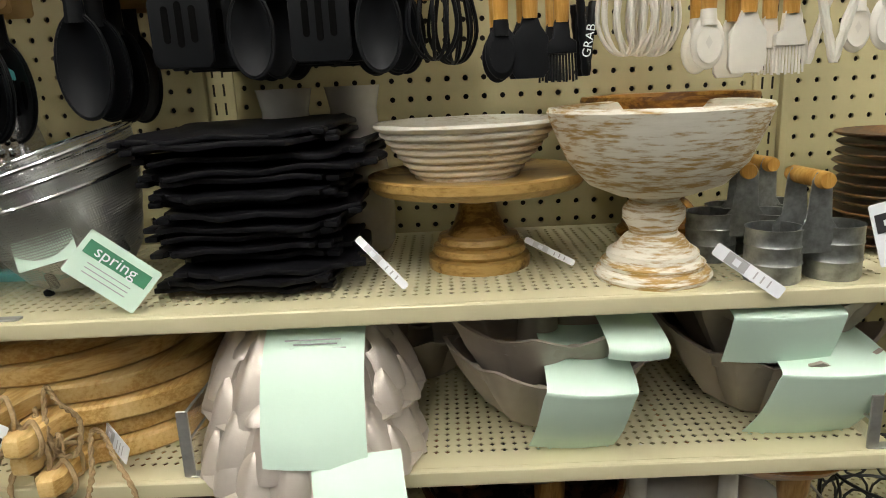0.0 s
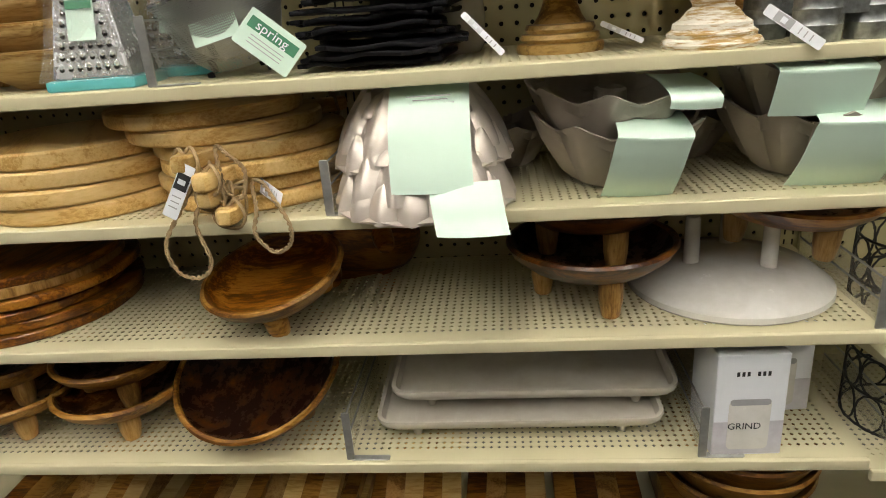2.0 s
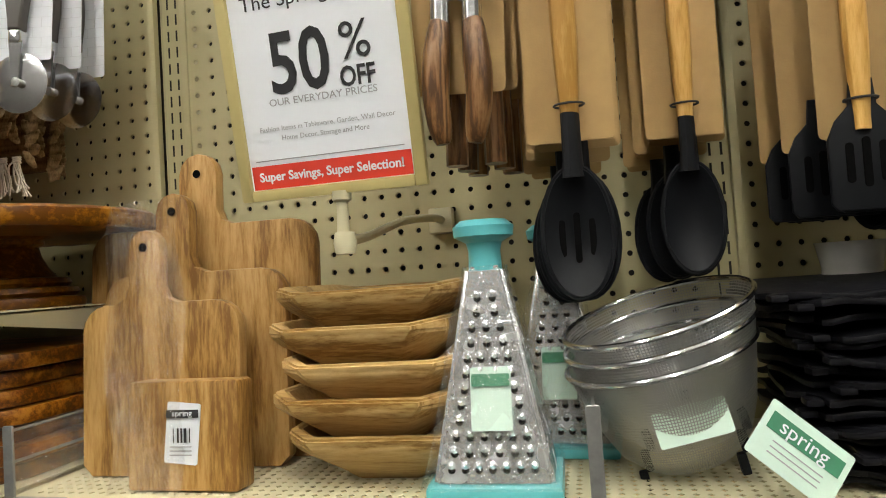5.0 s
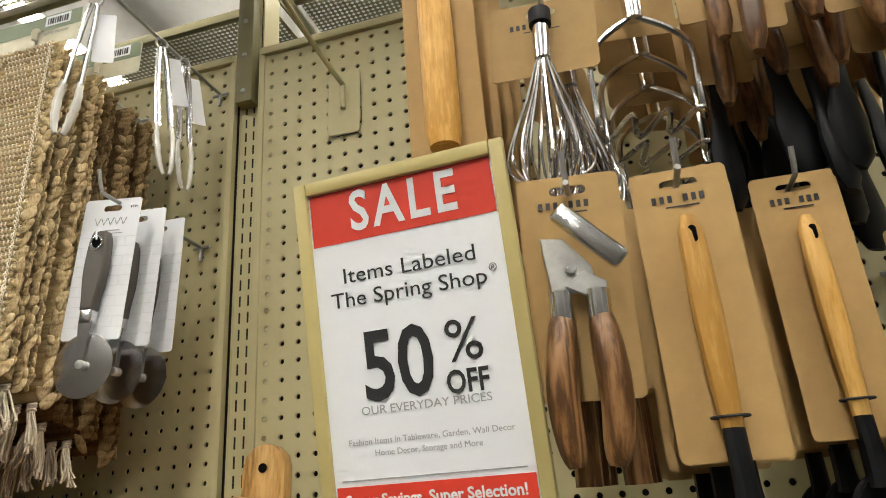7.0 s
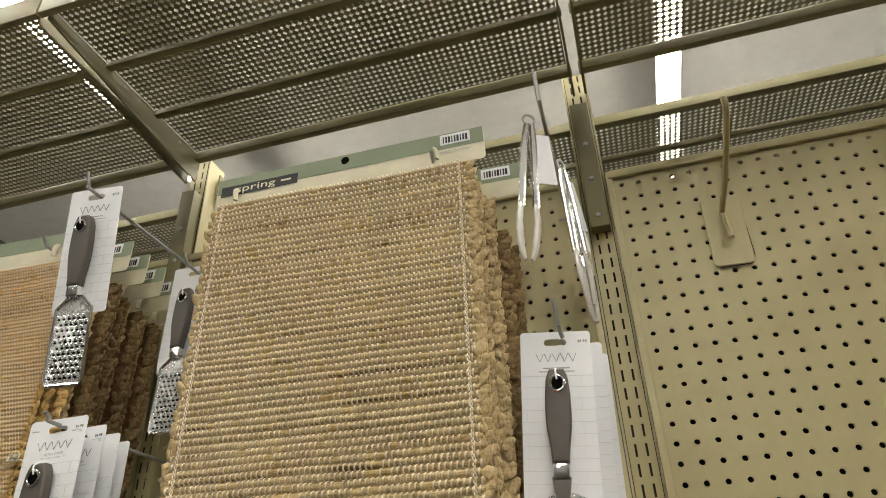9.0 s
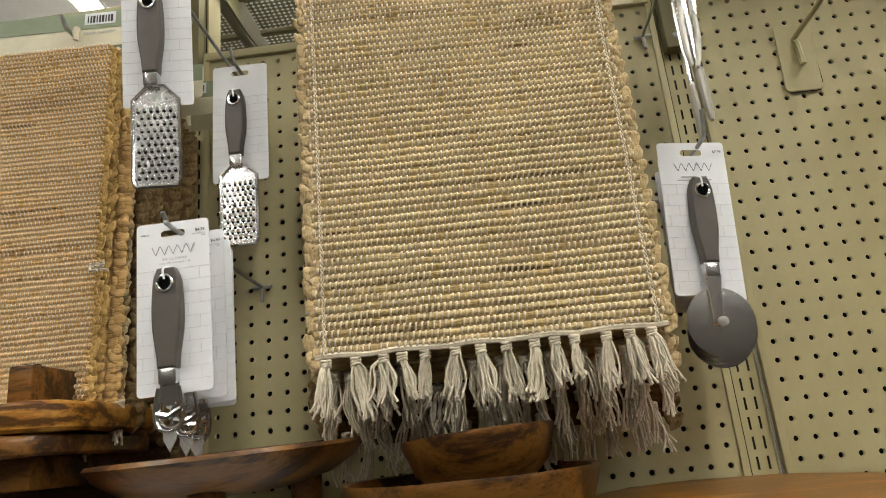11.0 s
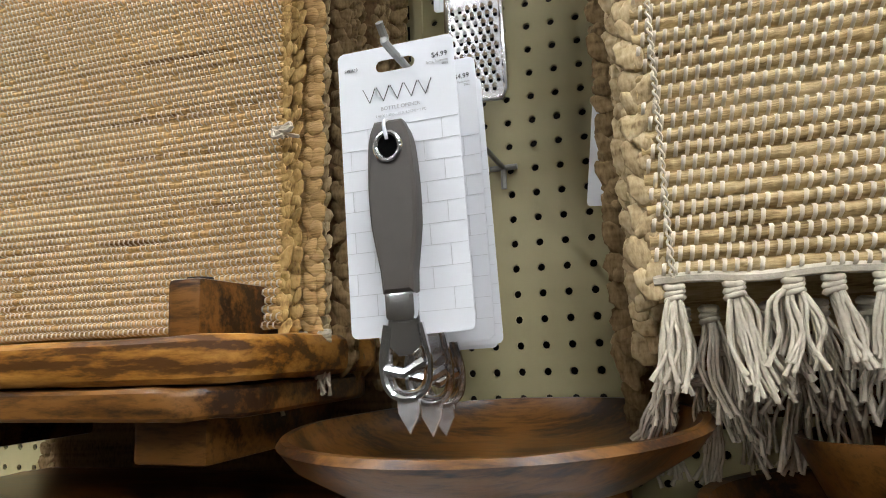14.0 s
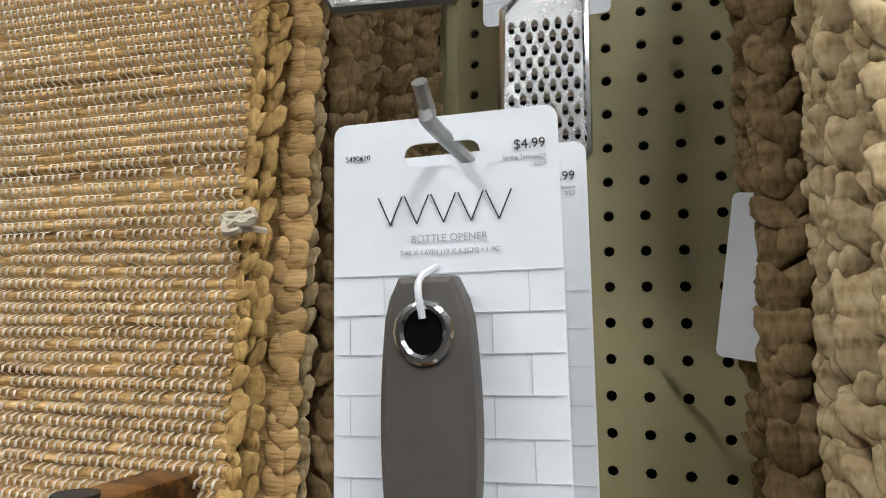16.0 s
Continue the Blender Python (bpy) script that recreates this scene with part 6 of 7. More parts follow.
def runner(x, y, z, w, h, mat, rot, front, label, seed, fringe=True, header=True, tone=None):
    t = thing("table_runner", label, "table runner", (x, y, z), rot, group="woven table runners on hooks")
    if front:
        rows, cols = (int(h / 0.0062), int(w / 0.0048)) if mat is JUTE2 else (int(h / 0.0088), int(w / 0.0062))
        V, F = weave(w, h, rows, cols, 4 if mat is JUTE2 else 6, mat, 0.0044 if mat is JUTE2 else 0.0050)
        raw("weave", V, F, mat, t, True)
        V, F = warp_stitches(w, h, rows, cols, 0.0008) if mat is JUTE2 else warp_stitches(w, h, rows, cols, 0.0012, 0.0068)
        raw("warp_threads", V, F, WARP, t, True, kind="stuff")
        part("backing", rbox(w - 0.004, 0.004, h - 0.004, 0.001, at=(0, 0.0085, -h / 2)), JUTE_SHADE, t)
    else:
        bm = bmesh.new()
        bmesh.ops.create_grid(bm, x_segments=24, y_segments=36, size=0.5, matrix=pose(0, 0, -h / 2, 90, 0, 0) @ Matrix.Diagonal((w, h, 1, 1)))
        for v in bm.verts:
            v.co.y += 0.006 * noise.noise(Vector((v.co.x * 8, v.co.z * 8, seed)))
        bmesh.ops.solidify(bm, geom=bm.faces[:], thickness=0.006)
        part("weave", bm, mat, t)
    for s in (-1, 1):
        braid_edge(h, int(h / (0.0105 if mat is JUTE2 else 0.0150)), 0.0040 if mat is JUTE2 and front else 0.0062, seed + s, tone or (JUTEE if mat is JUTE1 else JUTE_EDGE_SHADE if mat is JUTE_SHADE else mat), t, s * w / 2)
        braid_edge(h, int(h / 0.0100), 0.0046, seed + 7 + s, (tone or JUTEE) if front or mat is not JUTE_SHADE else JUTE_EDGE_SHADE, t, s * (w / 2 + 0.002)).location.y = 0.011
        if front and not tone:
            for q in (0, 1):
                cord = [(s * (w / 2 - 0.0105) + 0.0013 * math.cos(k * 0.8 + q * math.pi), -0.0062 + 0.0013 * math.sin(k * 0.8 + q * math.pi), -h * k / 320) for k in range(321)]
                part("chain_stitch", tube(cord, 0.0008, 5), WARP, t, "twisted pale cotton stitch", sharp=80)
    if fringe:
        if front:
            bm = tube(smooth_path([(-w / 2 + w * k / 24, -0.003 + 0.001 * math.sin(k * 2.2), -h - 0.001 + 0.001 * math.sin(k * 1.3)) for k in range(25)], 3), 0.0032, 6)
            part("hem_cord", bm, FRINGE, t)
        tassels(t, w - 0.004, -h - 0.002, 14, 0.060, FRINGE, seed, strands=22 if front else 12)
    return t


def header_card(x, y, z, w, rot, full=True):
    t = thing("runner_header", "sage green printed header card above a table runner", "header card", (x, y, z), rot, group="runner header cards")
    part("card", turn(slab(rrect(w, 0.056, 0.006, 3, 0, 0.012), 0.001, 0.0002, 1), UPRIGHT), CREAMP, t)
    bars(t, SAGE, [(0, 0.026, w * 0.995, 0.027)], -0.0016, "green_band")
    bars(t, INK, [(-w * 0.33, 0.016, w * 0.30, 0.018)], -0.0021, "name_plate")
    lettering("spring", 0.0165, CREAMP, t, (-w * 0.345, -0.0026, 0.0165), wide=0.062)
    bars(t, CREAMP, [(-w * 0.225, 0.0165, 0.016, 0.003)], -0.0026, "name_stroke")
    bars(t, PAPER, [(w * 0.40, 0.028, 0.042, 0.018)], -0.0021, "barcode_label")
    bars(t, INK, [(w * 0.40 - 0.016 + 0.004 * k, 0.027, 0.0016 + 0.0008 * (k % 3), 0.011) for k in range(9)], -0.0026, "barcode")
    # Black disc painting the dark of a punched hole.
    part("punch_hole", turn(lathe([(0, 0), (0.006, 0), (0.006, 0.001), (0, 0.001)], 18), pose(0.0, -0.0018, 0.029, 90, 0, 0)), HOLE_PAINT, t)
    if full:
        lettering("table runner", 0.0085, GREYLINE, t, (w * 0.40, -0.0022, 0.006))
    for s in (-0.41, 0.33):
        part("clip", tube(smooth_path([(s * w, -0.004, 0.014), (s * w + 0.002, -0.012, 0.004), (s * w + 0.004, -0.013, -0.012)], 4), 0.004, 8, flat=0.5), CREAMP, t, "cream plastic clip")
    return t


W1 = 0.365
runner(-1.105, -0.232, 2.078, W1, 0.458, JUTE1, (-1.5, 0, 2), True, "natural jute woven table runner with knotted cotton fringe", 1)
# Runners from the third one back take the jute with shade coloured in.
for i in range(5):
    runner(-1.108 + 0.006 * math.sin(i * 2.2), -0.206 + 0.030 * i, 2.070 - 0.012 * i, W1 + 0.008 + 0.010 * i, 0.462 + 0.008 * i, JUTE1 if i < 2 else JUTE_SHADE, (-1.5, 0, 2), False, "jute woven table runner behind another, deeper ones coloured as shaded", 20 + i, fringe=i < 4)
header_card(-1.098, -0.226, 2.094, 0.40, (-2, -1, 2))
header_card(-1.06, -0.15, 2.082, 0.40, (-2, 0, 2), False)
rl = runner(-1.737, -0.212, 2.068, W1, 0.462, JUTE2, (-1.5, 0, 3), True, "golden jute woven table runner with knotted fringe", 2, fringe=False, tone=JUTEG)
tassels(rl, 0.060, -0.462, 3, 0.058, FRINGE, 71, 0.026, 20, 0.185)
# All but the nearest are shade-coloured; the last hangs lower to darken the pegboard.
for i in range(5):
    runner(-1.728 + 0.006 * math.sin(i * 2.2), -0.186 + 0.030 * i, 2.060 - 0.012 * i, W1 + 0.004 + 0.010 * i, 0.468 - 0.002 * i + (0.12 if i == 4 else 0), JUTE2 if i < 1 else JUTE_SHADE, (-1.5, 0, 3), False, "jute woven table runner behind the golden one, deeper ones coloured as shaded", 40 + i, fringe=False)
header_card(-1.737, -0.206, 2.086, 0.40, (-2, 0, 3))
for i in range(5):
    header_card(-1.700 + 0.012 * i, -0.17 + 0.028 * i, 2.072 - 0.012 * i, 0.40, (-2, 0, 3), False)
for x in (-1.23, -0.97, -1.86, -1.61):
    peg_hook(x, 2.085, -0.225, 0.01)
tg = thing("price_tag", "white paper price tag on the back of a runner", "tag", (-1.312, -0.12, 1.735), (0, 8, -20))
part("card", turn(slab(rrect(0.04, 0.085, 0.003, 2), 0.0006, 0, 1), UPRIGHT), PAPER, tg)
kn = bmesh.new()
R = random.Random(9)
for k in range(5):
    tube(smooth_path([Vector((-1.548, -0.222, 1.756)) + Vector((R.uniform(-0.010, 0.012), R.uniform(-0.006, 0.002), R.uniform(-0.006, 0.006))) for _ in range(5)], 5), 0.0016, 5, bm=kn)
tagged(part("yarn_knot", kn, FRINGE, None), "loose white yarn knot on the runner's edge", "yarn")

# empty plate hook
ph = thing("plate_hook", "beige faceplate display hook, empty, on the pegboard", "hook", (-0.594, 0, 2.03))
part("plate", turn(slab(rrect(0.054, 0.112, 0.006, 3), 0.0022, 0.0006, 1), pose(0, -0.0035, 0, 90, 2, 0)), PEG, ph)
part("arm", tube(smooth_path([(0, -0.006, 0.03), (0, -0.10, 0.034), (-0.002, -0.205, 0.05), (-0.003, -0.222, 0.066)], 6), 0.0042, 10), PEG, ph)
part("catch", tube([(0, -0.006, 0.03), (0.001, -0.012, 0.018), (0.002, -0.013, -0.016)], 0.0045, 8), PEG, ph)
# Plate's shadow painted as black strips along its lower and right edges.
bars(ph, INK, [(-0.0, -0.057, 0.045, 0.0012), (0.0275, 0.0, 0.0008, 0.09)], -0.0028, "plate_shadow_gap")


# ---- sale sign on a swing arm ----
SX, SY, SZ, SW, SH = -0.393, -0.310, 1.426, 0.187, 0.285
sg = thing("sale_sign", "white and red sale sign in a yellow plastic frame", "sign", (SX, SY, SZ), (10, 0, -4))
for nm, w, h, x, z in (("frame_left", 0.0115, SH, -SW / 2 + 0.0057, SH / 2), ("frame_right", 0.0115, SH, SW / 2 - 0.0057, SH / 2), ("frame_top", SW - 0.023, 0.0115, 0, SH - 0.0057), ("frame_bottom", SW - 0.023, 0.0105, 0, 0.0052)):
    part(nm, rbox(w, 0.009, h, 0.0022, 2, at=(x, 0, z)), FRAMEP, sg)
sheet = part("sheet", rbox(SW - 0.016, 0.002, SH - 0.016, 0, at=(0, 0.001, SH / 2)), POSTER, sg, "printed white sheet")
bars(sheet, RED, [(0, 0.2505, SW - 0.026, 0.045)], -0.0003, "red_band")
bars(sheet, RED, [(0, 0.0220, SW - 0.026, 0.022)], -0.0003, "red_band")
lettering("SALE", 0.047, PAPER, sheet, (0.003, -0.0007, 0.251), bold=0.0010, space=1.22, wide=0.094)
lettering("Items Labeled", 0.0180, INK, sheet, (0.0013, -0.0007, 0.1990), wide=0.114)
lettering("The Spring Shop", 0.0180, INK, sheet, (-0.0015, -0.0007, 0.1795), wide=0.134)
lettering("®", 0.0085, INK, sheet, (0.071, -0.0007, 0.185))
lettering("50", 0.077, INK, sheet, (-0.017, -0.0007, 0.121), bold=0.0012, wide=0.060)
lettering("%", 0.046, INK, sheet, (0.040, -0.0007, 0.1325), wide=0.029)
lettering("OFF", 0.0245, INK, sheet, (0.039, -0.0007, 0.1025), bold=0.0005, wide=0.034)
lettering("OUR EVERYDAY PRICES", 0.0092, GREYLINE, sheet, (0.002, -0.0007, 0.0895), wide=0.108)
lettering("Fashion Items in Tableware, Garden, Wall Decor", 0.0066, GREYLINE, sheet, (0.002, -0.0007, 0.066), wide=0.136)
lettering("Home Decor, Storage and More", 0.0066, GREYLINE, sheet, (0, -0.0007, 0.0570), wide=0.088)
bars(sheet, GREYLINE, [(0, 0.0375, 0.15, 0.0010)], -0.0008, "fine_print")
lettering("Super Savings, Super Selection!", 0.0118, PAPER, sheet, (0.0, -0.0007, 0.0220), bold=0.0003, wide=0.146)
back = sg.matrix_basis.inverted()
part("stem", turn(lathe([(0, -0.040), (0.005, -0.040), (0.006, -0.036), (0.005, -0.008), (0.009, -0.006), (0.009, 0.002), (0, 0.002)], 18), back @ pose(SX + 0.008, SY, SZ)), PAINT, sg)
part("swing_arm", turn(tube(smooth_path([(SX + 0.010, SY, SZ - 0.044), (SX + 0.014, SY + 0.05, SZ - 0.038), (SX + 0.026, SY + 0.14, SZ - 0.018), (SX + 0.036, SY + 0.24, SZ - 0.008), (SX + 0.038, -0.012, SZ - 0.008)], 6), 0.0055, 10, flat=0.8), back), PAINT, sg)
part("arm_clip", turn(rbox(0.032, 0.022, 0.034, 0.003), back @ pose(SX + 0.036, -0.013, SZ - 0.008)), PAINT, sg)
part("knuckle", turn(lathe([(0, -0.010), (0.009, -0.010), (0.011, 0), (0.009, 0.010), (0, 0.010)], 18), back @ pose(SX + 0.009, SY, SZ - 0.046)), PAINT, sg)


# ---- kraft-carded tools ----
def kraft(t, w, h, full=True):
    part("card", card_with_slot(w, h, 0.0009, (0.03, 0.008), 0.005), KRAFT, t, "brown kraft backing card")
    if full:
        bars(t, INK, [(-w * 0.28 + k * 0.0062, -0.026, 0.0035, 0.0062) for k in range(7) if k != 3], -0.0008, "brand_bars")
        bars(t, INK, [(0, -0.033, w * 0.34, 0.0012)], -0.0008, "fine_print")


def wooden_handle(t, z0, z1, x=0.0, w=0.024, mat=BEECH, y=-0.010):
    n = 14
    P = [(x, y, z0 + (z1 - z0) * k / n) for k in range(n + 1)]
    rr = [w * (0.32 + 0.18 * math.sin(math.pi * min(1, 0.15 + k / n * 0.9)) ** 1.0) for k in range(n + 1)]
    rr[0] *= 0.6
    return part("handle", tube(P, rr, 14, flat=0.7), mat, t, "turned pale wooden handle")


def spoon_head(t, z, slotted, s=1.0, mat=BLACKS):
    """Oval spoon bowl, hollow in front, on a thick neck."""
    bm = bmesh.new()
    n, m = 32, 7
    rows = []
    for j in range(m + 1):
        u = j / m
        rows.append([bm.verts.new((0.030 * s * u * math.cos(2 * math.pi * k / n), 0.014 * s * (1 - u * u) + 0.0, 0.054 * s * u * math.sin(2 * math.pi * k / n) * (1.0 + 0.10 * (math.sin(2 * math.pi * k / n) > 0)))) for k in range(n)])
    for a, b in zip(rows, rows[1:]):
        for k in range(n):
            bm.faces.new((a[k], a[(k + 1) % n], b[(k + 1) % n], b[k]))
    bmesh.ops.remove_doubles(bm, verts=bm.verts[:], dist=1e-6)
    bmesh.ops.recalc_face_normals(bm, faces=bm.faces)
    bmesh.ops.solidify(bm, geom=bm.faces[:], thickness=0.003)
    part("spoon_bowl", bm, mat, t, loc=(0, -0.012, z), sharp=60)
    part("rim", tube([(0.030 * s * math.cos(2 * math.pi * k / n), -0.012, z + 0.054 * s * math.sin(2 * math.pi * k / n) * (1.0 + 0.10 * (math.sin(2 * math.pi * k / n) > 0))) for k in range(n)], 0.0022, 6, True), mat, t)
    part("neck", tube(smooth_path([(0, -0.012, z + 0.05 * s), (0, -0.013, z + 0.066 * s), (0, -0.012, z + 0.105 * s)], 4), [0.012, 0.0115, 0.011, 0.0105, 0.010, 0.0098, 0.0096, 0.0095, 0.0095], 10, flat=0.7), mat, t)
    if slotted:
        for dx, l in ((-0.013, 0.032), (0, 0.044), (0.013, 0.032)):
            # Uncut slot: a black strip on the bowl paints its shade.
            part("slot", turn(slab(rrect(0.0055, l, 0.0027, 3), 0.002, 0, 1), pose(dx * s, -0.0035, z - 0.002, 90, 0, 0)), HOLE_PAINT, t)


def turner_head(t, z, mat=BLACKS):
    o = [(-0.024, -0.040), (0.024, -0.040), (0.029, -0.034), (0.029, 0.02), (0.022, 0.036), (0.011, 0.048), (0.009, 0.07), (-0.009, 0.07), (-0.011, 0.048), (-0.022, 0.036), (-0.029, 0.02), (-0.029, -0.034)]
    part("blade", turn(slab(o, 0.005, 0.0018, 2), pose(0, -0.008, z, 90, 0, 0)), mat, t, "black slotted silicone blade")
    for dx, l in ((-0.013, 0.034), (0, 0.042), (0.013, 0.034)):
        # Black strip laid on the blade as the slot's painted shade.
        part("slot", turn(slab(rrect(0.0065, l, 0.0032, 3), 0.0008, 0, 1), pose(dx, -0.0128, z, 90, 0, 0)), HOLE_PAINT, t)


def carded_tool(x, y, z, w, h, kind, rot=(0, 0, 0), full=True, head_z=None, size=1.0):
    t = thing({"slotted": "slotted_spoon", "spoon": "serving_spoon", "turner": "slotted_turner"}[kind], "black silicone kitchen tool with wooden handle on kraft card", "kitchen tool", (x, y, z), rot, group="black tools on kraft cards")
    kraft(t, w, h, full)
    if full:
        wooden_handle(t, -0.046, -h + 0.004, 0, 0.027)
        part("tie", tube([(0.013 * math.cos(k * 0.5236), -0.010 + 0.010 * math.sin(k * 0.5236), -h + 0.030) for k in range(12)], 0.0011, 5, True), INK, t, "black elastic tie")
        # Handle eye drawn by a black strip in place of real shade.
        part("handle_eye", turn(slab(rrect(0.006, 0.014, 0.0029, 3), 0.0008, 0, 1), pose(0, -0.019, -0.064, 90, 0, 0)), HOLE_PAINT, t)
    hz = head_z if head_z is not None else -h - 0.085
    if kind == "turner":
        turner_head(t, hz)
    else:
        spoon_head(t, hz, kind == "slotted", size)
    return t


for x, y, z, w, h, kind in ((-0.1745, -0.295, 1.685, 0.076, 0.230, "slotted"), (-0.066, -0.20, 1.702, 0.074, 0.236, "spoon")):
    for i in range(6):
        carded_tool(x + 0.010 * (i % 2) - 0.004 * i, y + 0.030 * i, z - 0.002 * i, w, h, kind, (0, 0, 2 - i), i == 0, head_z=-h - 0.083, size=1.0 if kind == "slotted" else 0.95)
    peg_hook(x, z - 0.012, y - 0.02, 0.02)
for x, kind in ((0.064, "turner"), (0.131, "spoon"), (0.197, "turner"), (0.253, "spoon")):
    for i in range(6):
        carded_tool(x + (0.0, 0.016, -0.012, 0.020, -0.016, 0.006)[i], -0.262 + 0.032 * i, 1.655, 0.062, 0.215, kind, (0, 0, 2 - i), i == 0, head_z=-0.238 if kind == "turner" else -0.252, size=0.70)
    peg_hook(x, 1.643, -0.285, 0.02)

# can opener on its card
co = thing("can_opener", "steel can opener with wood-grain handles on kraft card", "can opener", (-0.262, -0.31, 1.690), (0, 2, 4), group="can openers")
kraft(co, 0.083, 0.185)
for s in (-1, 1):
    part("handle", tube(smooth_path([(s * 0.014, -0.012, -0.122), (s * 0.017, -0.014, -0.15), (s * 0.019, -0.014, -0.19), (s * 0.014, -0.012, -0.232)], 6), [0.0085, 0.009, 0.0098, 0.0105, 0.011, 0.0115, 0.012, 0.0122, 0.0125, 0.0125, 0.0125, 0.0122, 0.012, 0.0118, 0.0115, 0.011, 0.010, 0.0085, 0.006], 14), ZEBRA, co, "dark wood-grain handle")
    part("ferrule", tube([(s * 0.014, -0.012, -0.104), (s * 0.014, -0.012, -0.126)], 0.0092, 14), CHROME, co, "polished steel ferrule")
part("jaw", turn(slab([(-0.026, -0.058), (-0.008, -0.060), (0.012, -0.084), (0.014, -0.104), (-0.020, -0.106)], 0.003, 0.0008, 1), pose(0, -0.010, 0, 90, 0, 0)), STEEL, co)
part("jaw", turn(slab([(-0.010, -0.100), (0.006, -0.088), (0.022, -0.098), (0.022, -0.108), (0.005, -0.108)], 0.003, 0.0008, 1), pose(0, -0.013, 0, 90, 0, 0)), STEEL, co)
part("turning_key", turn(rbox(0.066, 0.010, 0.017, 0.0045, 3), pose(0.012, -0.024, -0.063, 0, 45, 0)), CHROME, co, "polished steel turning key")
part("pivot", turn(lathe([(0, 0), (0.005, 0), (0.004, 0.004), (0, 0.004)], 16), pose(-0.004, -0.013, -0.086, 90, 0, 0)), CHROME, co)
for i in range(3):
    c2 = thing("can_opener", "steel can opener on kraft card behind another", "can opener", (-0.258 + 0.004 * i, -0.27 + 0.035 * i, 1.68), (0, 1, 2), group="can openers")
    kraft(c2, 0.082, 0.165, False)
    for s in (-1, 1):
        part("handle", tube([(s * 0.016, -0.010, -0.12), (s * 0.018, -0.010, -0.235)], 0.0105, 10), ZEBRA, c2)
peg_hook(-0.262, 1.670, -0.33, 0.022)

# whisks, several nested on one hook
def balloon_whisk(x, y, z, rot, seed, card):
    t = thing("balloon_whisk", "steel balloon whisk with many thin wires, hanging", "whisk", (x, y, z), rot, group="whisks")
    if card:
        kraft(t, 0.105, 0.085)
    part("collar", lathe([(0, -0.075), (0.008, -0.075), (0.009, -0.06), (0.0075, -0.03), (0, -0.03)], 18), CHROME, t, loc=(0, -0.012, 0))
    part("collar_band", lathe([(0, -0.036), (0.011, -0.036), (0.011, -0.020), (0, -0.020)], 18), BLACKS, t, loc=(0, -0.012, 0))
    R = random.Random(seed)
    for k in range(11):
        a = math.pi * k / 11
        b = R.uniform(0.72, 1.12)
        e = R.uniform(-0.012, 0.014)
        c, s = math.cos(a) * 0.036 * b, math.sin(a) * 0.030 * b
        part("wire", tube(smooth_path([(c * 0.12, -0.012 + s * 0.12, -0.07), (c * 0.45, -0.012 + s * 0.45, -0.115), (c, -0.012 + s, -0.180), (c * 0.6, -0.012 + s * 0.6, -0.216 + e), (0, -0.012, -0.225 + e), (-c * 0.6, -0.012 - s * 0.6, -0.216 + e), (-c, -0.012 - s, -0.180), (-c * 0.45, -0.012 - s * 0.45, -0.115), (-c * 0.12, -0.012 - s * 0.12, -0.07)], 4), 0.0013, 5), CHROME, t)
    return t


for i in range(4):
    balloon_whisk(-0.264 + 0.010 * (i % 2), -0.268 + 0.045 * i, 1.905 - 0.004 * i, (3 * (i % 2), 3 - 5 * (i % 3), 25 * i), 2 + i, i in (0, 2))
peg_hook(-0.262, 1.893, -0.285, 0.02)


# potato mashers
def masher(x, y, z, rot):
    t = thing("potato_masher", "steel wire potato masher with wood-grain handle, hanging", "masher", (x, y, z), rot, group="potato mashers")
    part("card", card_with_slot(0.085, 0.16, 0.0009, (0.03, 0.008), 0.005), KRAFT, t, "brown kraft backing card", loc=(0, 0.014, 0.145))
    part("handle", tube([(0, 0, 0.10), (0, 0, 0.06), (0, 0, 0.02)], [0.010, 0.012, 0.010], 14), ZEBRA, t, "dark wood-grain handle")
    part("ferrule", tube([(0, 0, 0.022), (0, 0, -0.004)], 0.009, 14), CHROME, t, "polished steel ferrule")
    zig = [(-0.048, 0, -0.112), (-0.036, 0.026, -0.114), (-0.022, -0.026, -0.114), (-0.007, 0.028, -0.114), (0.009, -0.028, -0.114), (0.022, 0.026, -0.114), (0.036, -0.024, -0.114), (0.048, 0, -0.112)]
    part("wire", tube(smooth_path([(-0.003, 0, -0.002), (-0.030, 0, -0.018), (-0.047, 0, -0.040), (-0.048, 0, -0.085)] + zig + [(0.048, 0, -0.085), (0.047, 0, -0.040), (0.030, 0, -0.018), (0.003, 0, -0.002)], 5), 0.0031, 8), CHROME, t, "bent chromed wire head")
    return t


for i in range(4):
    masher(-0.178 + 0.006 * i, -0.262 + 0.055 * i, 1.868 - 0.006 * i, (6 - 2 * i, 0, 8 + 9 * (i % 2)))
peg_hook(-0.178, 1.985, -0.28, 0.02)
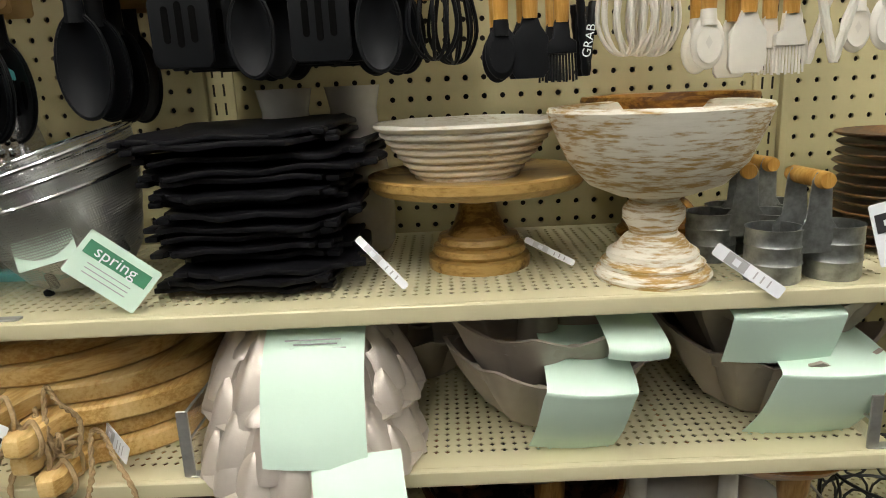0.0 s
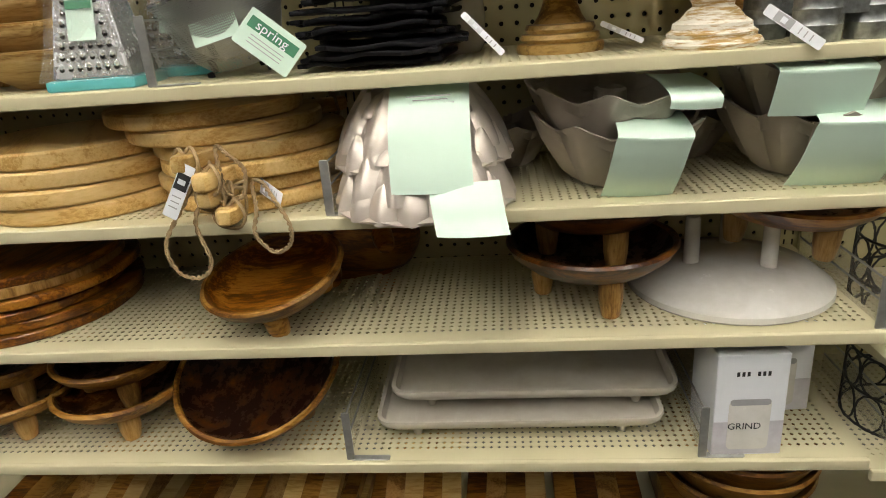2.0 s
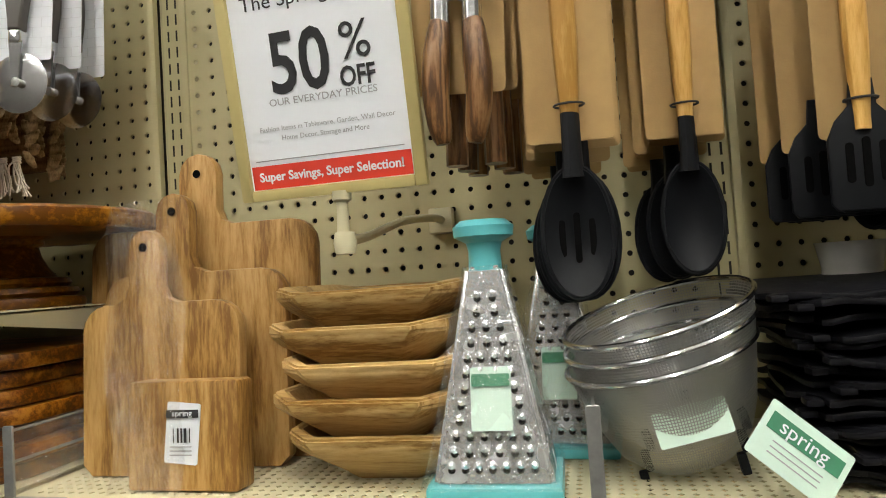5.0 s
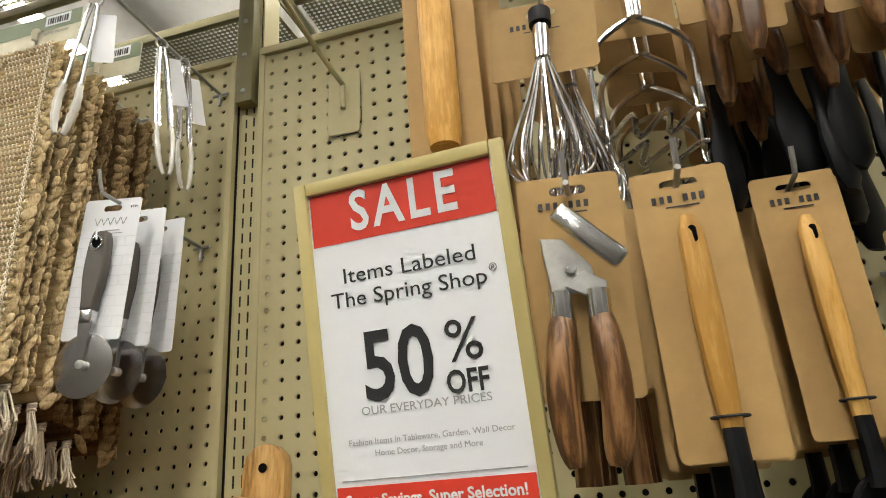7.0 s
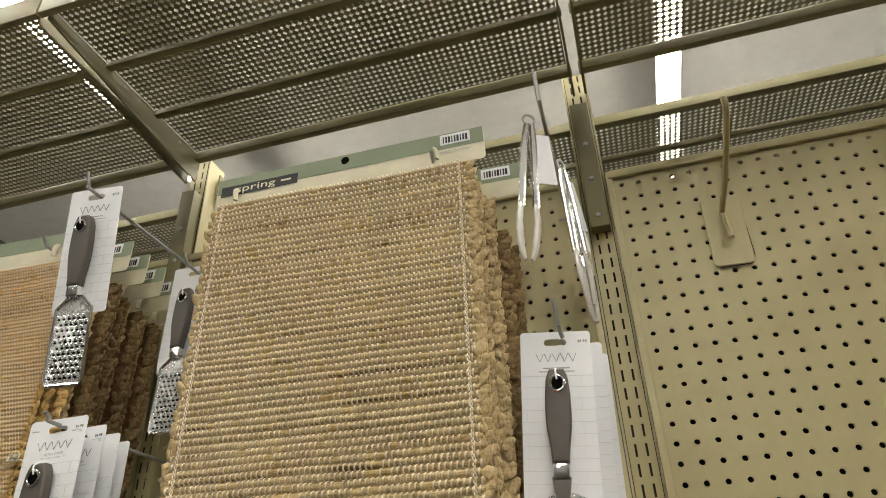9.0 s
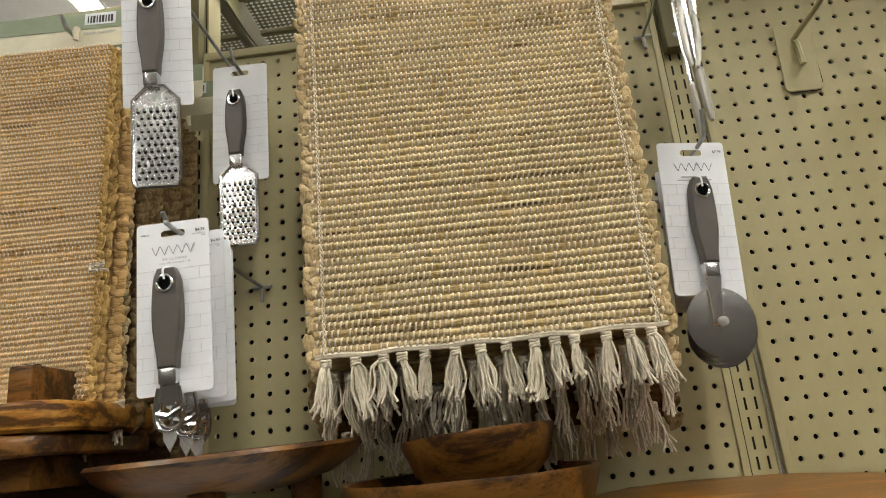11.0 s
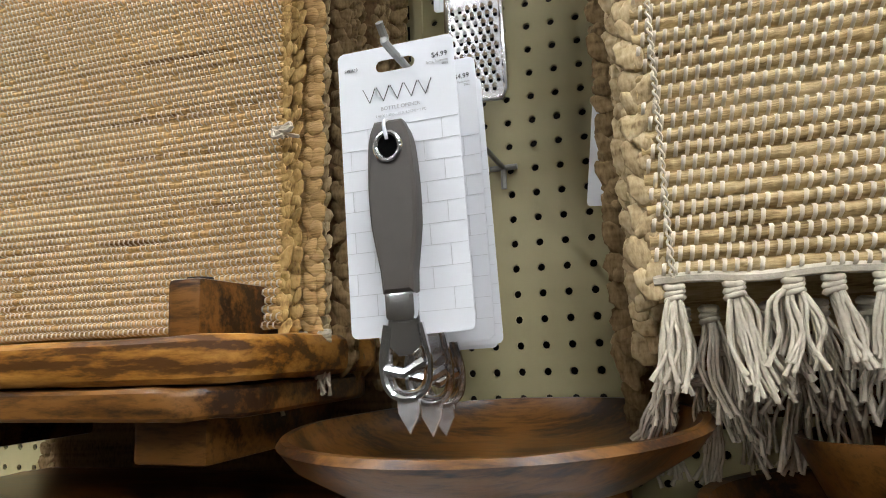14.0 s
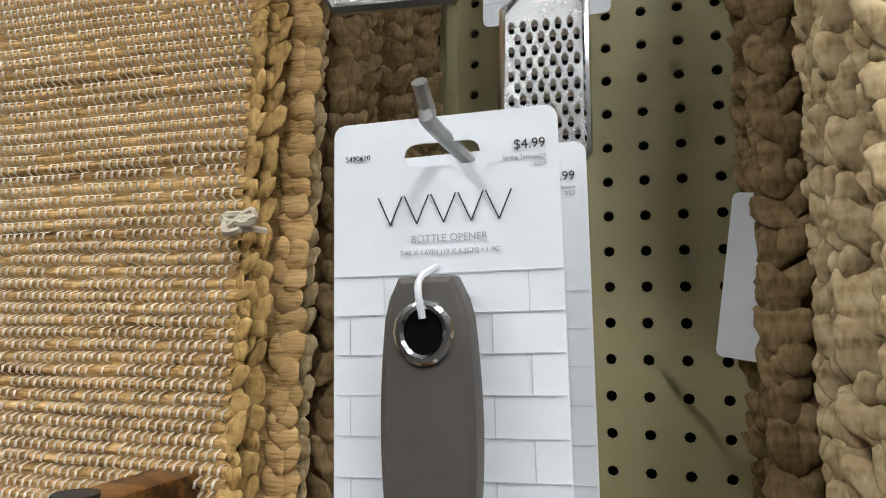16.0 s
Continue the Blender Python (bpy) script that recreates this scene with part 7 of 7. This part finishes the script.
for i in range(20):
    row = i // 5
    hb = thing("kitchen_tool", "kitchen tool with wood-grain handle hanging in a bundle", "kitchen tool", (-0.108 + 0.036 * (i % 5) + 0.012 * (row % 2), -0.268 + 0.062 * row, 1.965 - 0.022 * (i % 2) - 0.012 * row), (0, 5 * math.sin(i * 1.7), 9 * math.sin(i * 2.9)), group="wood-handled tools")
    kraft(hb, 0.062, 0.125, False)
    part("handle", tube([(0, -0.012, -0.02), (0, -0.013, -0.06), (0, -0.013, -0.10), (0, -0.013, -0.14), (0, -0.012, -0.156)], [0.007, 0.010, 0.0125, 0.0115, 0.006], 14, flat=0.75), ZEBRA, hb, "dark wood-grain handle")
    if row > 0:
        part("tool_head", tube([(0, 0.02, -0.09), (0, 0.02, -0.16), (0, 0.02, -0.20), (0, 0.02, -0.235), (0, 0.02, -0.25)], [0.010, 0.014, 0.026, 0.025, 0.012], 14, flat=0.35), BLACKS, hb, "black nylon head")
for i in range(4):
    peg_hook(-0.09 + 0.036 * i, 1.978, -0.27, 0.015)

# rolling pins in kraft sleeves
for i in range(4):
    rp = thing("rolling_pin", "pale wooden rolling pin tied to a tall kraft card", "rolling pin", (-0.366 + 0.006 * i, -0.285 + 0.062 * i, 2.062 - 0.004 * i), (0, 0, 3 - 2 * i), group="carded rolling pins")
    part("card", card_with_slot(0.074, 0.345, 0.001, (0.03, 0.008), 0.005), KRAFT, rp, "tall brown kraft card")
    part("sleeve", rbox(0.066, 0.03, 0.33, 0.002, at=(0, 0.017, -0.172)), KRAFT, rp, "folded brown kraft sleeve")
    if i == 0:
        bars(rp, INK, [(-0.02 + k * 0.0062, -0.024, 0.0035, 0.006) for k in range(7) if k != 3], -0.0008, "brand_bars")
    part("pin", lathe([(0, -0.035), (0.010, -0.036), (0.0135, -0.045), (0.0155, -0.09), (0.017, -0.18), (0.017, -0.30), (0.014, -0.318), (0, -0.32)], 24), BEECH, rp, "smooth pale wooden pin", loc=(0, -0.018, 0))
    part("tie", tube([(0.0165 * math.cos(k * 0.5236), -0.018 + 0.0165 * math.sin(k * 0.5236), -0.072) for k in range(12)], 0.0011, 5, True), INK, rp)
peg_hook(-0.364, 2.05, -0.315, 0.03)


# ---- small tools of the middle bay ----
def small_tool(x, y, zb, kind, mat, handle=BEECH, rot=(0, 0, 0), tone="black"):
    """A short silicone tool; zb is the height of its lowest point."""
    names = {"spoon": "silicone_spoon", "spatula": "silicone_spatula", "brush": "basting_brush", "tongs": "silicone_tongs"}
    t = thing(names[kind], tone + " silicone " + kind + " with wooden handle hanging on a hook", "kitchen tool", (x, y, zb), rot, group="small " + tone + " silicone tools")
    t.scale = (0.85, 0.85, 0.74)
    top = 0.075
    if kind == "spoon":
        bm = bmesh.new()
        bmesh.ops.create_uvsphere(bm, u_segments=20, v_segments=12, radius=1, matrix=pose(0, 0, 0.034) @ Matrix.Diagonal((0.019, 0.006, 0.034, 1)))
        part("head", bm, mat, t, sharp=80)
        part("hollow", turn(slab([(0.014 * math.cos(a * 0.3), 0.024 * math.sin(a * 0.3)) for a in range(21)], 0.0006, 0, 1), pose(0, -0.0052, 0.032, 90, 0, 0)), mat, t)
        part("neck", tube([(0, 0, 0.055), (0, 0, top + 0.006)], [0.010, 0.008], 12), mat, t)
    elif kind == "spatula":
        part("head", turn(slab([(-0.017, 0.0), (0.015, 0.0), (0.021, 0.01), (0.021, 0.05), (0.012, 0.066), (0.008, top + 0.004), (-0.008, top + 0.004), (-0.012, 0.066), (-0.021, 0.05), (-0.021, 0.008)], 0.007, 0.0025, 2), pose(0, 0.0035, 0, 90, 0, 0)), mat, t)
    elif kind == "brush":
        part("head", turn(slab([(-0.017, 0.036), (0.017, 0.036), (0.017, 0.05), (0.010, 0.056), (0.008, top + 0.004), (-0.008, top + 0.004), (-0.010, 0.056), (-0.017, 0.05)], 0.010, 0.003, 2), pose(0, 0.005, 0, 90, 0, 0)), mat, t)
        for k in range(10):
            part("bristle", tube([(-0.0155 + k * 0.00345, 0, 0.038), (-0.017 + k * 0.0038, -0.001, 0.0 + 0.002 * (k % 2))], 0.0014, 5), mat, t)
    else:
        for s in (-1, 1):
            P = [(s * 0.022 * (1 - k / 10), 0, 0.095 - 0.0093 * k) for k in range(11)]
            part("arm", tube(P, [0.006 + 0.0012 * (k % 2) for k in range(11)], 10, flat=0.7), mat, t)
    if kind != "tongs":
        part("handle", tube([(0, 0, top), (0, 0, top + 0.05), (0, 0, top + 0.13), (0, 0, top + 0.17)], [0.0085, 0.0095, 0.010, 0.007], 12), handle, t, "turned pale wooden handle")
    return t


def small_whisk(x, y, zb, mat, tone, rot=(0, 0, 0)):
    t = thing("silicone_whisk", tone + " coated wire whisk hanging on a hook", "whisk", (x, y, zb), rot, group="small " + tone + " silicone tools")
    for k in range(6):
        a = math.pi * k / 6
        c, s = math.cos(a) * 0.027, math.sin(a) * 0.024
        part("wire", tube(smooth_path([(c * 0.2, s * 0.2, 0.12), (c * 0.75, s * 0.75, 0.07), (c, s, 0.032), (c * 0.6, s * 0.6, 0.006), (0, 0, 0.0), (-c * 0.6, -s * 0.6, 0.006), (-c, -s, 0.032), (-c * 0.75, -s * 0.75, 0.07), (-c * 0.2, -s * 0.2, 0.12)], 4), 0.0019, 6), mat, t)
    part("handle", tube([(0, 0, 0.11), (0, 0, 0.18), (0, 0, 0.24)], [0.008, 0.010, 0.007], 12), BEECH, t, "turned pale wooden handle")
    return t


small_whisk(0.305, -0.25, 1.375, BLACKS, "black")
small_whisk(0.325, -0.19, 1.372, BLACKS, "black", (0, 0, 20))
for i in range(2):
    yy = -0.268 + 0.05 * i
    small_tool(0.370, yy, 1.352 - 0.003 * i, "spoon", BLACKS)
    small_tool(0.398, yy, 1.352, "spatula", BLACKS)
    small_tool(0.428, yy, 1.347, "brush", BLACKS)
    small_tool(0.452 + 0.004 * i, yy, 1.351, "tongs", BLACKS, rot=(0, 0, 60))
lettering("GRAB.", 0.012, PAPER, tagged(thing("tool_mark", "white lettering printed on black silicone tongs", "lettering", (0.452, -0.282, 1.385)), ""), (0, 0, 0), rot=(90, -80, 0))
for i in range(3):
    small_whisk(0.492 + 0.022 * i, -0.265 + 0.03 * i, 1.370, WHITES, "white", (0, -4 + 4 * i, 20 * i))
for i in range(2):
    yy = -0.275 + 0.055 * i
    small_tool(0.566 + 0.010 * i, yy, 1.352 - 0.004 * i, "spoon", WHITES, tone="white")
    small_tool(0.604 + 0.008 * i, yy, 1.347 - 0.004 * i, "spatula", WHITES, tone="white")
    small_tool(0.644 + 0.006 * i, yy, 1.344, "brush", WHITES, tone="white")
    small_tool(0.688 + 0.004 * i, yy, 1.352, "tongs", WHITES, tone="white")
    small_tool(0.735 + 0.004 * i, yy, 1.362, "spoon", WHITES, tone="white")
for x in (0.305, 0.37, 0.398, 0.428, 0.455, 0.50, 0.566, 0.604, 0.644, 0.688, 0.735):
    peg_hook(x, 1.60, -0.29, 0.012)
